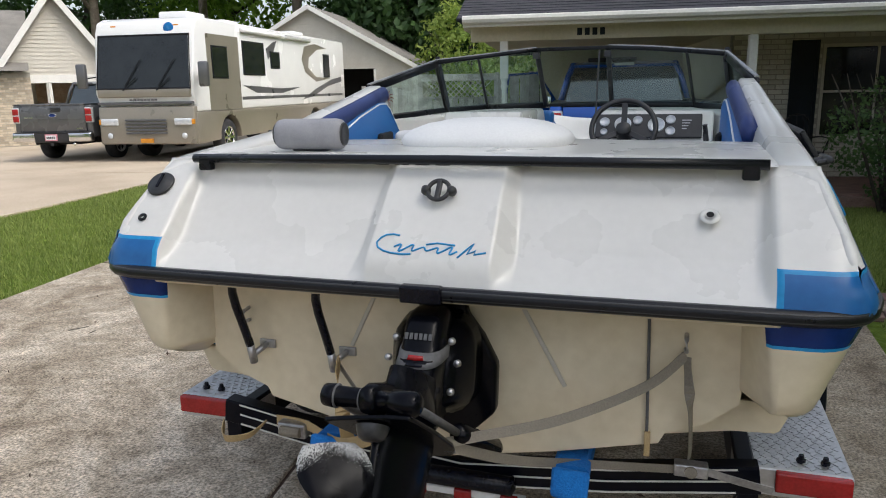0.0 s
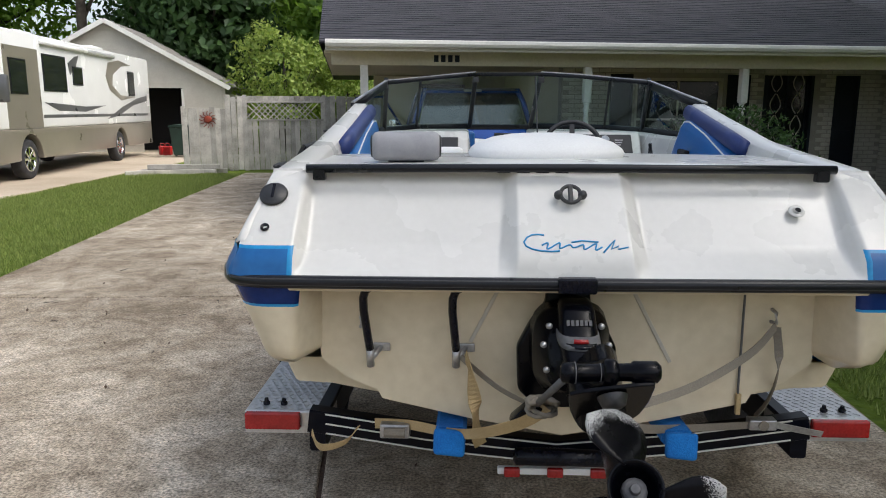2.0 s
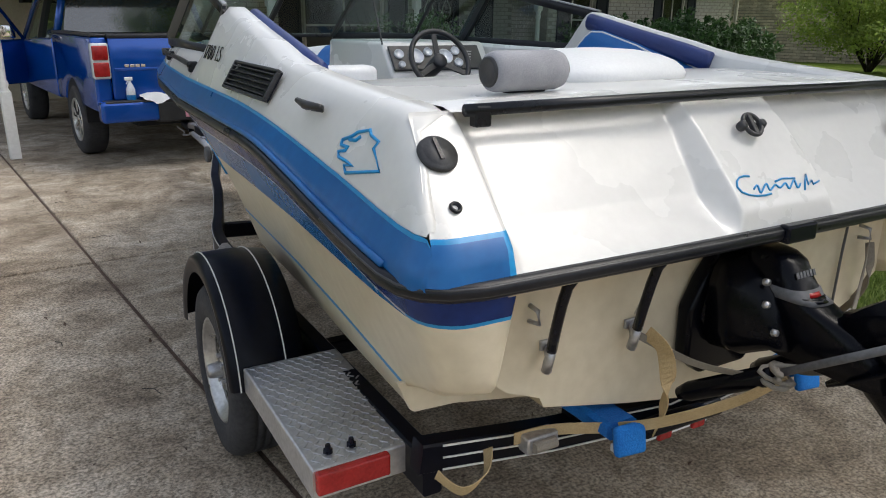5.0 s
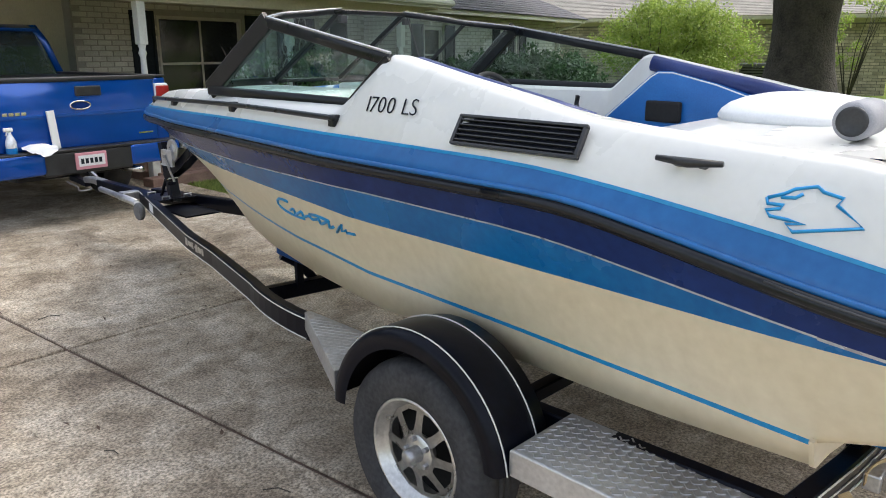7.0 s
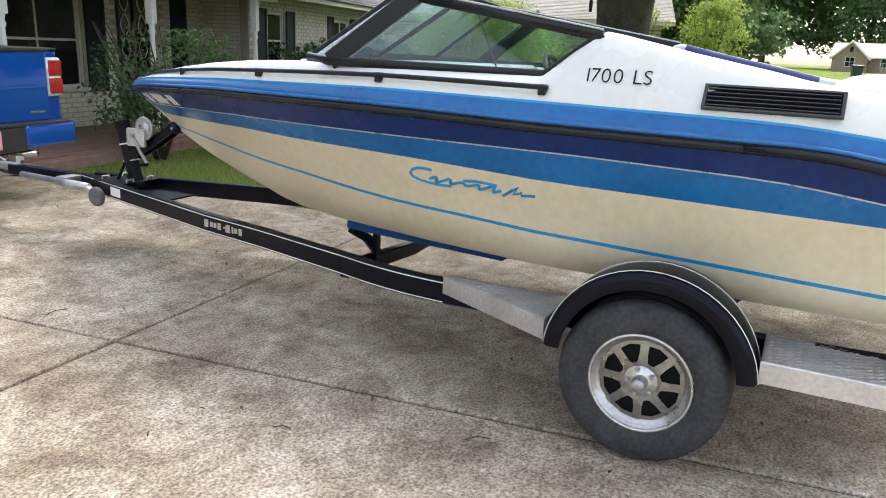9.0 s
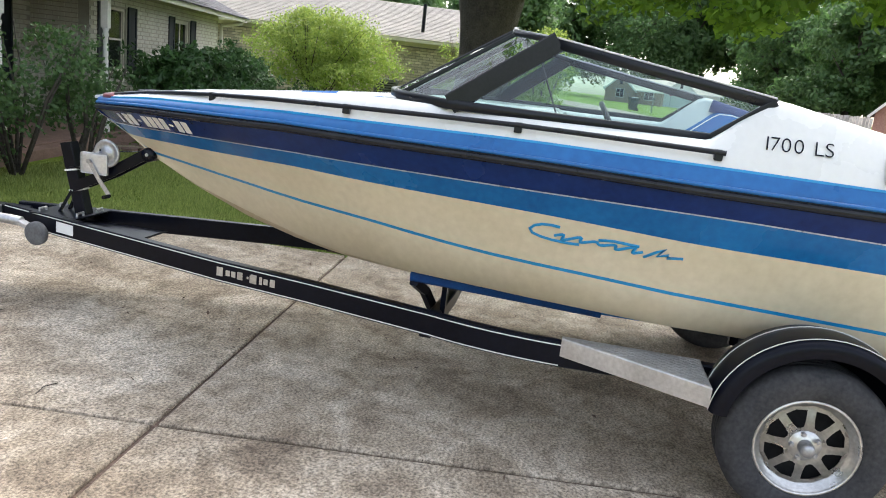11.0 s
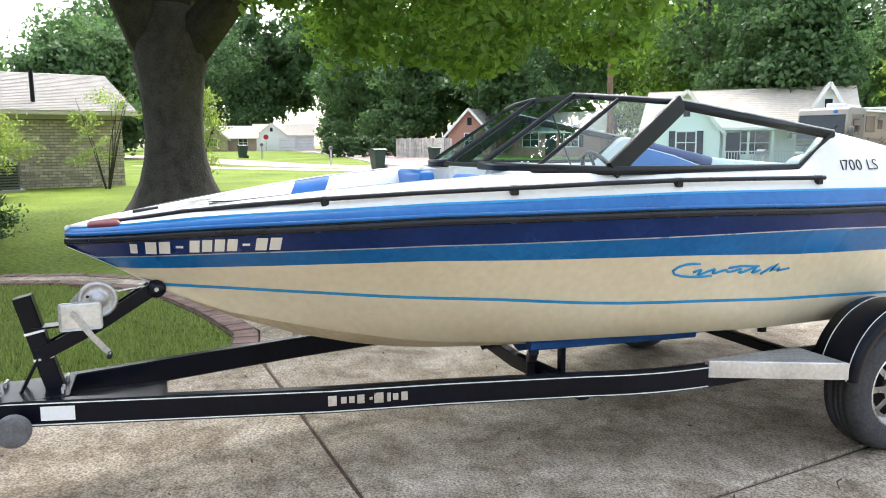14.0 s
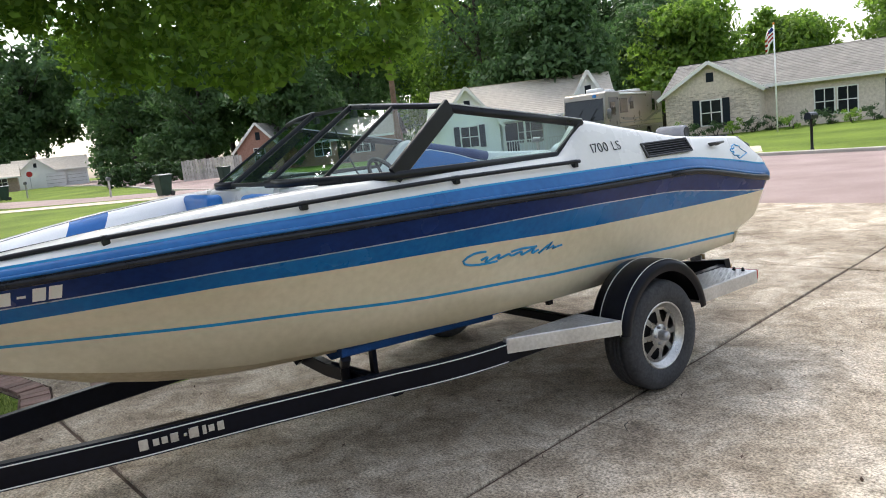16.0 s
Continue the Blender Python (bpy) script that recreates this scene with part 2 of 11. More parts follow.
JACK_GREY = surface("grey_jack_rubber", (0.06, 0.06, 0.062), (0.14, 0.14, 0.145), rough=0.7, scale=14, fine=80, bump=0.2)
GREY_FABRIC = surface("grey_fabric", (0.26, 0.26, 0.28), (0.36, 0.36, 0.38), rough=0.9, scale=20, fine=320, bump=0.6, bump_distance=0.002)


def concrete_material():
    """Old exposed-aggregate concrete: broad damp stains, brown blotches, pale worn patches and coarse speckle."""
    m, n, l, b = nodes_of("weathered_concrete")
    geo = n.new("ShaderNodeNewGeometry")

    def noise(scale, detail, rough=0.6, warp=0.0):
        t = n.new("ShaderNodeTexNoise")
        t.inputs["Scale"].default_value, t.inputs["Detail"].default_value, t.inputs["Roughness"].default_value = scale, detail, rough
        t.inputs["Distortion"].default_value = warp
        l.new(geo.outputs["Position"], t.inputs["Vector"])
        return t.outputs["Fac"]

    def ramp(fac, stops):
        r = n.new("ShaderNodeValToRGB")
        r.color_ramp.elements[0].position, r.color_ramp.elements[0].color = stops[0][0], (*stops[0][1], 1)
        r.color_ramp.elements[1].position, r.color_ramp.elements[1].color = stops[-1][0], (*stops[-1][1], 1)
        for p, c in stops[1:-1]:
            e = r.color_ramp.elements.new(p)
            e.color = (*c, 1)
        l.new(fac, r.inputs["Fac"])
        return r.outputs["Color"]

    def multiply(a, c, f=1.0):
        x = n.new("ShaderNodeMix")
        x.data_type, x.blend_type = "RGBA", "MULTIPLY"
        x.inputs["Factor"].default_value = f
        l.new(a, x.inputs["A"])
        l.new(c, x.inputs["B"])
        return x.outputs["Result"]

    blotch = noise(2.6, 12, 0.68, 0.6)
    speck = noise(75, 3, 0.7)
    base = ramp(blotch, [(0.34, (0.20, 0.162, 0.124)), (0.47, (0.32, 0.272, 0.214)), (0.56, (0.40, 0.35, 0.288)), (0.70, (0.53, 0.48, 0.41))])
    broad = ramp(noise(0.42, 5, 0.55, 0.4), [(0.36, (0.70, 0.66, 0.61)), (0.62, (1.20, 1.19, 1.17))])
    grit = ramp(speck, [(0.36, (0.47, 0.46, 0.45)), (0.49, (0.95, 0.95, 0.94)), (0.64, (1.55, 1.54, 1.52))])
    pores = ramp(noise(11, 9, 0.78), [(0.34, (0.58, 0.56, 0.53)), (0.48, (1, 1, 1)), (0.68, (1.30, 1.29, 1.26))])
    colour = multiply(multiply(multiply(base, broad), grit), pores, 0.9)
    l.new(colour, b.inputs["Base Color"])
    b.inputs["Roughness"].default_value = 0.88
    b.inputs["Specular IOR Level"].default_value = 0.3
    bp = n.new("ShaderNodeBump")
    bp.inputs["Strength"].default_value, bp.inputs["Distance"].default_value = 0.8, 0.006
    l.new(speck, bp.inputs["Height"])
    l.new(bp.outputs["Normal"], b.inputs["Normal"])
    return m


CONCRETE = concrete_material()
WINDSCREEN = glass("windscreen_glass", (0.63, 0.80, 0.78))
PANE_DARK = surface("dark_window_glass", (0.008, 0.010, 0.012), (0.02, 0.024, 0.026), rough=0.08, scale=2, bump=0.0, gloss_spread=0.04)
CAB_GLASS = surface("tinted_cab_glass", (0.02, 0.03, 0.036), (0.035, 0.048, 0.055), rough=0.06, spec=1.0, coat=0.6, scale=2, bump=0.0, gloss_spread=0.02)
TRUCK_BLUE = surface("metallic_blue_paint", (0.0, 0.055, 0.32), (0.002, 0.09, 0.48), rough=0.14, metal=0.35, scale=2, fine=300, bump=0.0, coat=0.6)
TRUCK_GREY = surface("metallic_grey_paint", (0.09, 0.09, 0.095), (0.15, 0.15, 0.155), rough=0.28, metal=0.4, scale=2, fine=300, bump=0.0, coat=0.4)
RV_WHITE = surface("white_coach_paint", (0.74, 0.74, 0.73), (0.82, 0.82, 0.81), rough=0.25, scale=1.2, bump=0.0, coat=0.4)
RV_BEIGE = surface("beige_coach_paint", (0.22, 0.20, 0.165), (0.30, 0.27, 0.225), rough=0.3, metal=0.2, scale=1.2, bump=0.0, coat=0.3)
RV_GREY = surface("dark_grey_coach_paint", (0.07, 0.07, 0.075), (0.12, 0.12, 0.125), rough=0.3, scale=2, bump=0.0)
WALL_CREAM = surface("cream_board_paint", (0.46, 0.42, 0.31), (0.60, 0.55, 0.42), rough=0.7, scale=1.5, fine=30, bump=0.1)
WALL_WHITE = surface("white_board_paint", (0.62, 0.61, 0.57), (0.76, 0.75, 0.71), rough=0.6, scale=2.0, fine=30, bump=0.1)
BRICK_WHITE = surface("painted_brick", (0.42, 0.40, 0.34), (0.62, 0.60, 0.53), rough=0.8, scale=4, fine=60, bump=0.5, per_piece=0.10)
MORTAR = surface("grey_mortar", (0.27, 0.255, 0.22), (0.38, 0.36, 0.31), rough=0.95, scale=6, fine=80, bump=0.5)
BRICK_TAN = surface("tan_brick", (0.28, 0.20, 0.14), (0.50, 0.40, 0.30), rough=0.9, scale=5, fine=40, bump=0.5, per_piece=0.16)
BRICK_RED = surface("red_paver", (0.13, 0.075, 0.06), (0.24, 0.155, 0.125), rough=0.9, scale=6, fine=60, bump=0.5, per_piece=0.2)
SHUTTER = surface("dark_shutter_paint", (0.005, 0.009, 0.014), (0.012, 0.018, 0.026), spec=0.2, rough=0.55, scale=5, fine=60, bump=0.1)
SHINGLE = surface("dark_shingle", (0.028, 0.028, 0.038), (0.085, 0.083, 0.10), rough=0.9, scale=3.0, fine=70, bump=0.7, bump_distance=0.01, per_piece=0.2)
SHINGLE_GREY = surface("grey_shingle", (0.14, 0.13, 0.115), (0.26, 0.245, 0.22), rough=0.92, scale=2.0, fine=50, bump=0.6, bump_distance=0.01)
SIDING = surface("beige_vinyl_siding", (0.44, 0.41, 0.35), (0.56, 0.53, 0.46), rough=0.6, scale=2, fine=30, bump=0.1)
FENCE_WOOD = surface("weathered_fence_wood", (0.27, 0.25, 0.22), (0.58, 0.55, 0.50), rough=0.95, scale=4, fine=45, bump=0.6, per_piece=0.22)
BARK = surface("oak_bark", (0.022, 0.018, 0.014), (0.085, 0.072, 0.058), rough=0.95, scale=5, fine=28, bump=1.0, bump_distance=0.03)
BARK_PINE = surface("pine_bark", (0.06, 0.045, 0.035), (0.17, 0.14, 0.11), rough=0.95, scale=4, fine=24, bump=0.9, bump_distance=0.03)
ASPHALT = surface("pinkish_chip_road", (0.17, 0.115, 0.105), (0.30, 0.225, 0.21), rough=0.95, scale=0.7, fine=60, bump=0.5, bump_distance=0.008)
KERB = surface("kerb_concrete", (0.30, 0.28, 0.25), (0.48, 0.46, 0.42), rough=0.9, scale=2, fine=50, bump=0.4)
# near-black with the shade of insides, hollows and undersides in its colour
UNLIT_BLACK = surface("unlit_near_black", (0.006, 0.006, 0.007), (0.015, 0.015, 0.016), rough=0.9, scale=4, bump=0.0)
STONE_POT = surface("cast_stone", (0.25, 0.23, 0.20), (0.45, 0.43, 0.39), rough=0.9, scale=8, fine=60, bump=0.5)
RAG = surface("white_cloth", (0.62, 0.62, 0.62), (0.78, 0.78, 0.78), rough=0.95, scale=9, fine=150, bump=0.6)
MULCH = surface("brown_mulch", (0.05, 0.032, 0.022), (0.15, 0.10, 0.075), rough=0.95, scale=9, fine=50, bump=0.9, bump_distance=0.02)


def leaf_material(name, low, high, glow):
    """Leaves: matt green, some light passing through, each clump its own shade."""
    m, n, l, b = nodes_of(name)
    out = n["Material Output"]
    geo = n.new("ShaderNodeNewGeometry")
    ramp = n.new("ShaderNodeValToRGB")
    ramp.color_ramp.elements[0].color, ramp.color_ramp.elements[1].color = (*low, 1), (*high, 1)
    l.new(geo.outputs["Random Per Island"], ramp.inputs["Fac"])
    l.new(ramp.outputs["Color"], b.inputs["Base Color"])
    b.inputs["Roughness"].default_value = 0.55
    through_light = n.new("ShaderNodeBsdfTranslucent")
    l.new(ramp.outputs["Color"], through_light.inputs["Color"])
    mix = n.new("ShaderNodeMixShader")
    mix.inputs[0].default_value = glow
    l.new(b.outputs[0], mix.inputs[1])
    l.new(through_light.outputs[0], mix.inputs[2])
    l.new(mix.outputs[0], out.inputs["Surface"])
    return m


LEAF_OAK = leaf_material("oak_leaves", (0.095, 0.185, 0.024), (0.235, 0.375, 0.05), 0.66)
LEAF_DARK = leaf_material("dark_leaves", (0.024, 0.062, 0.014), (0.055, 0.115, 0.028), 0.35)
LEAF_LIGHT = leaf_material("light_leaves", (0.16, 0.25, 0.04), (0.34, 0.42, 0.09), 0.45)
# lighter green with the far trees' haze in its colour; porch shrubs share it
LEAF_FAR = leaf_material("distant_leaves", (0.050, 0.110, 0.034), (0.104, 0.188, 0.060), 0.5)
LEAF_HEDGE = leaf_material("hedge_leaves", (0.02, 0.06, 0.014), (0.06, 0.14, 0.035), 0.3)
LEAF_GRASS = leaf_material("grass_blades", (0.15, 0.21, 0.045), (0.36, 0.42, 0.12), 0.45)


def lawn_material():
    m, n, l, b = nodes_of("lawn")
    geo = n.new("ShaderNodeNewGeometry")
    big, small = n.new("ShaderNodeTexNoise"), n.new("ShaderNodeTexNoise")
    big.inputs["Scale"].default_value, small.inputs["Scale"].default_value = 0.35, 14.0
    small.inputs["Detail"].default_value = 8.0
    add = n.new("ShaderNodeMath")
    add.operation = "MULTIPLY_ADD"
    add.inputs[1].default_value = 0.5
    half = n.new("ShaderNodeMath")
    half.operation = "MULTIPLY"
    half.inputs[1].default_value = 0.5
    for t in (big, small):
        l.new(geo.outputs["Position"], t.inputs["Vector"])
    l.new(big.outputs["Fac"], add.inputs[0])
    l.new(small.outputs["Fac"], half.inputs[0])
    l.new(half.outputs[0], add.inputs[2])
    ramp = n.new("ShaderNodeValToRGB")
    ramp.color_ramp.elements[0].position, ramp.color_ramp.elements[0].color = 0.33, (0.058, 0.092, 0.014, 1)
    ramp.color_ramp.elements[1].position, ramp.color_ramp.elements[1].color = 0.66, (0.16, 0.22, 0.034, 1)
    l.new(add.outputs[0], ramp.inputs["Fac"])
    l.new(ramp.outputs["Color"], b.inputs["Base Color"])
    b.inputs["Roughness"].default_value = 0.95
    b.inputs["Specular IOR Level"].default_value = 0.08
    bp = n.new("ShaderNodeBump")
    bp.inputs["Strength"].default_value, bp.inputs["Distance"].default_value = 0.9, 0.04
    l.new(small.outputs["Fac"], bp.inputs["Height"])
    l.new(bp.outputs["Normal"], b.inputs["Normal"])
    return m


LAWN = lawn_material()

# ---- ground, driveway, road ----
tagged(new("ground", mesh_from("ground", [(-400, -400, -0.03), (400, -400, -0.03), (400, 400, -0.03), (-400, 400, -0.03)], [(0, 1, 2, 3)], [LAWN])),
       "mown green lawn running out to the trees", "ground", kind="structure")


def poly_slab(outline, z0, z1, bevel=0.012):
    bm = bmesh.new()
    low, high = [bm.verts.new((x, y, z0)) for x, y in outline], [bm.verts.new((x, y, z1)) for x, y in outline]
    top = bm.faces.new(high)
    k = len(low)
    for j in range(k):
        bm.faces.new((low[j], low[(j + 1) % k], high[(j + 1) % k], high[j]))
    if bevel:
        bmesh.ops.bevel(bm, geom=list(top.edges), offset=bevel, segments=2, profile=0.5, affect="EDGES")
    return bm


def lerp2(a, b, f):
    return (a[0] + (b[0] - a[0]) * f, a[1] + (b[1] - a[1]) * f)


driveway = tagged(new("driveway"), "weathered exposed-aggregate concrete driveway in large slabs", "driveway", kind="structure")
# the slabs between the long joint, the cross joints and the two lawns; joints are narrow gaps
GAP = 0.011
LONG = [(-0.02, -6.6), (-0.58, -2.1), (-1.335, 4.06), (-2.08, 10.3), (-2.85, 16.6)]
LEFT = [(-4.1, -6.9), (-4.0, -2.3), (-4.72, 3.86), (-5.42, 10.1), (-5.95, 16.5)]
RIGHT = [(2.6, -6.4), (1.75, -1.95), (1.88, 4.25), (1.6, 10.5), (0.9, 16.8)]
for i in range(4):
    for a, b in ((LEFT, LONG), (LONG, RIGHT)):
        p, q, r, s = a[i], b[i], b[i + 1], a[i + 1]
        cx, cy = (p[0] + q[0] + r[0] + s[0]) / 4, (p[1] + q[1] + r[1] + s[1]) / 4
        out = []
        for (x, y) in (p, q, r, s):
            dx, dy = cx - x, cy - y
            out.append((x + math.copysign(GAP, dx), y + math.copysign(GAP, dy)))
        part("slab", poly_slab(out, -0.08, 0.0 - 0.003 * ((i + (a is LONG)) % 2)), CONCRETE, driveway, smooth=False)
part("joint_fill", poly_slab([(-4.05, -6.8), (2.5, -6.3), (1.7, -1.9), (1.8, 4.2), (1.5, 10.4), (0.8, 16.7), (-5.85, 16.4), (-4.65, 3.8), (-3.97, -2.3)], -0.09, -0.018, 0), MULCH, driveway, "dirt-filled expansion joints")

# the street runs level past the drive and climbs gently to the east
CLIMB = [(12, 0.0), (22, 0.27), (27, 0.30), (33, 0.31), (45, 0.33), (57, 0.60), (75, 0.80), (120, 0.93), (200, 1.2), (390, 1.4)]
CLIMB_FAR = [(12, 0.0), (30, 0.02), (45, 0.28), (57, 0.55), (75, 0.80), (120, 0.93), (200, 1.2), (390, 1.4)]
NEAR_KERB, FAR_KERB = [(3.4, -5.9), (50, -9.5), (120, -14.5), (390, -34)], [(3, -17.4), (40, -18.5), (120, -24.4), (390, -44)]
EAST = [12, 17, 22, 27, 33, 39, 45, 51, 57, 66, 75, 95, 120, 160, 200, 390]


def sheet_bm(rows):
    bm = bmesh.new()
    grid = [[bm.verts.new(p) for p in row] for row in rows]
    for a, b in zip(grid, grid[1:]):
        for k in range(len(a) - 1):
            bm.faces.new((a[k], b[k], b[k + 1], a[k + 1]))
    return bm


road = part("road", poly_slab([(-120, -9.5), (-6.5, -6.6), (3.4, -5.9), (12, at(NEAR_KERB, 12)), (12, at(FAR_KERB, 12)), (3, -17.4), (-6, -17.6), (-120, -20)], -0.10, -0.022, 0), ASPHALT, None)
part("road_climb", sheet_bm([[(x, at(FAR_KERB, x), at(CLIMB_FAR, x) - 0.02), (x, at(NEAR_KERB, x), at(CLIMB, x) - 0.02)] for x in EAST]), ASPHALT, road, smooth=True)
tagged(road, "reddish chip-sealed residential street", "road", kind="structure")
# ---- the boat ----
BEAM = [(0, 1.035), (0.5, 1.05), (1, 1.06), (2, 1.05), (2.73, 1.0), (3.49, 0.885), (4.0, 0.745), (4.4, 0.595), (4.75, 0.43), (5.0, 0.28), (5.15, 0.15), (5.245, 0.055), (5.28, 0.0)]
RAIL_Z = [(0, 1.10), (0.124, 1.104), (0.34, 1.137), (0.6, 1.187), (0.93, 1.243), (1.07, 1.245), (1.9, 1.252), (2.7, 1.268), (3.8, 1.262), (4.7, 1.222), (5.1, 1.188), (5.31, 1.165)]
WHITE_Z = [(0, 1.195), (0.15, 1.205), (0.34, 1.244), (0.78, 1.306), (1.07, 1.335), (1.9, 1.348), (2.7, 1.355), (3.8, 1.332), (4.7, 1.286), (5.1, 1.240), (5.31, 1.215)]
NAVY_Z = [(0, 1.022), (0.12, 1.022), (0.34, 1.043), (0.78, 1.097), (1.07, 1.133), (1.9, 1.152), (2.65, 1.147), (3.8, 1.140), (4.7, 1.110), (5.1, 1.086), (5.31, 1.075)]
BLUE_Z = [(0, 1.016), (0.10, 1.016), (0.34, 1.010), (0.78, 1.010), (1.07, 1.012), (1.9, 1.024), (2.6, 1.05), (3.3, 1.056), (3.8, 1.066), (4.7, 1.040), (5.0, 1.030), (5.31, 1.025)]
STRIPE_Z = [(0, 0.745), (0.3, 0.745), (0.9, 0.752), (1.5, 0.768), (2.4, 0.795), (2.9, 0.806), (3.5, 0.857), (3.85, 0.872), (4.67, 0.930), (4.9, 0.945), (5.31, 0.97)]
CHINE_Z = [(0, 0.70), (0.25, 0.685), (0.75, 0.638), (1.5, 0.626), (2.1, 0.620), (2.7, 0.615), (3.2, 0.605), (3.7, 0.615), (4.2, 0.70), (4.6, 0.80), (4.9, 0.925), (5.06, 1.022), (5.2, 1.10), (5.31, 1.16)]
CHINE_X = [(0, 0.905), (0.25, 0.90), (0.75, 0.845), (1.3, 0.805), (2.0, 0.775), (2.6, 0.66), (3.2, 0.50), (3.7, 0.34), (4.2, 0.15), (4.6, 0.045), (4.9, 0.015), (5.1, 0.006), (5.31, 0.0)]
KEEL_Z = [(0, 0.54), (1, 0.50), (2, 0.465), (3, 0.452), (3.5, 0.48), (3.9, 0.535), (4.3, 0.645), (4.6, 0.765), (4.75, 0.835), (4.9, 0.918), (5.06, 1.018), (5.2, 1.095), (5.31, 1.155)]
GUNWALE_Z = [(-0.02, 1.112), (-0.005, 1.172), (0.067, 1.247), (0.154, 1.334), (0.235, 1.398), (0.3, 1.408), (0.6, 1.428), (0.8, 1.443), (1.0, 1.464), (1.16, 1.50), (1.385, 1.542), (1.57, 1.58), (1.75, 1.618), (1.79, 1.606), (1.98, 1.437), (2.4, 1.435), (3.1, 1.442), (3.5, 1.438), (4.0, 1.400), (4.3, 1.368), (4.5, 1.343), (5.0, 1.276), (5.2, 1.244), (5.31, 1.220)]
INSET = [(0, 0.03), (0.07, 0.055), (0.15, 0.09), (0.235, 0.112), (0.3, 0.12), (0.8, 0.115), (1.2, 0.13), (1.75, 0.15), (1.98, 0.105), (3.0, 0.09), (4.0, 0.11), (4.8, 0.12), (5.1, 0.09), (5.31, 0.0)]


def gunwale(y):
    if y < 0.2:
        return at(GUNWALE_Z, y)
    return (at(GUNWALE_Z, y - 0.02) + 2 * at(GUNWALE_Z, y) + at(GUNWALE_Z, y + 0.02)) / 4


def side_x(y, z):
    """The hull side's half width at a height below the rail."""
    top, low = at(RAIL_Z, y), at(CHINE_Z, y)
    f = min(1.0, max(0.0, (top - z) / max(0.02, top - low)))
    g = f + 0.07 * math.sin(math.pi * f)
    return at(BEAM, y) + (at(CHINE_X, y) - at(BEAM, y)) * min(1.0, g) - 0.006


def deck_x(y, z):
    """The deck side's half width at a height above the rail."""
    w, g, a = at(BEAM, y), gunwale(y), at(WHITE_Z, y)
    if z <= a:
        return w - 0.03 * max(0.0, z - at(RAIL_Z, y)) / max(0.01, a - at(RAIL_Z, y))
    f = min(1.0, (z - a) / max(0.02, g - a))
    return w - 0.03 - (at(INSET, y) - 0.03) * f ** 1.25


def rounded(me):
    """Rounds the two upright corners of the stern in plan."""
    R, xc, yc = 0.095, 1.037 - 0.095, -0.02 + 0.095
    for p in me.vertices:
        u, v = (abs(p.co.x) - xc) / R, (yc - p.co.y) / R
        if u > 0 and v > 0:
            k = max(u, v) / math.hypot(u, v)
            p.co.x, p.co.y = math.copysign(xc + u * k * R, p.co.x), yc - v * k * R
    me.update()


boat = thing("boat", 0, 0, 0, "white open-bow motorboat with navy and blue side bands on a trailer", "boat")


def loft(name, ys, levels, mats, parent, label="", smooth=True, close=None, sides=(-1, 1)):
    """Both sides of a shell: levels are functions of y giving (x, z), bands between them take the given materials."""
    verts, faces, index = [], [], []
    for s in sides:
        base = len(verts)
        for y in ys:
            for f in levels:
                x, z = f(y)
                verts.append((s * x, y, z))
        k = len(levels)
        for i in range(len(ys) - 1):
            for j in range(k - 1):
                a, b, c, d = base + i * k + j, base + i * k + j + 1, base + (i + 1) * k + j + 1, base + (i + 1) * k + j
                faces.append((a, b, c, d) if s < 0 else (d, c, b, a))
                index.append(close[j] if close else 0)
    me = mesh_from(name, verts, faces, mats, smooth, index)
    return attach(new(name, me), parent, label)


ys = [0.0, 0.06, 0.12, 0.2, 0.3, 0.4, 0.5, 0.6, 0.7, 0.8, 0.88, 0.95, 1.05, 1.2, 1.4, 1.6, 1.8, 2.0, 2.2, 2.4, 2.6, 2.8, 3.0, 3.2, 3.4, 3.6, 3.8, 4.0, 4.15, 4.3, 4.45, 4.6, 4.75, 4.88, 5.0, 5.08, 5.16, 5.22, 5.255, 5.28]


def at_z(table, off=0.0):
    def f(y):
        z = max(at(KEEL_Z, y) + 0.004, smooth_at(table, y) + off)
        return side_x(y, z), z
    return f


def between(f):
    def g(y):
        z = max(at(KEEL_Z, y) + 0.004, smooth_at(BLUE_Z, y) * (1 - f) + (smooth_at(STRIPE_Z, y) + 0.01) * f)
        return side_x(y, z), z
    return g


hull = loft("hull", [0.296] + [y for y in ys if y >= 0.299], [
    at_z(RAIL_Z), at_z(NAVY_Z, 0.004), at_z(NAVY_Z, -0.002), at_z(BLUE_Z), between(0.33), between(0.66), at_z(STRIPE_Z, 0.008), at_z(STRIPE_Z, -0.008), at_z(CHINE_Z),
    lambda y: (at(CHINE_X, y) * 0.86, max(at(KEEL_Z, y), at(CHINE_Z, y) - 0.012)),
    lambda y: (at(CHINE_X, y) * 0.5, max(at(KEEL_Z, y), (at(CHINE_Z, y) - 0.012) * 0.5 + at(KEEL_Z, y) * 0.5)),
    lambda y: (0.0, at(KEEL_Z, y))],
    [PAINT_NAVY, SILVER_LINE, PAINT_BLUE, GEL_CREAM, VINYL_LINE, GEL_BOTTOM], boat, "cream hull with navy and blue bands and a thin blue waterline",
    close=[0, 1, 2, 3, 3, 3, 4, 3, 3, 5, 5])

band_ys = [-0.02, -0.014, -0.008, -0.002, 0.004, 0.012, 0.022, 0.034, 0.048] + ys[1:]


def below_gunwale(y, z):
    return min(z, gunwale(y)) if y < 0.1 else z


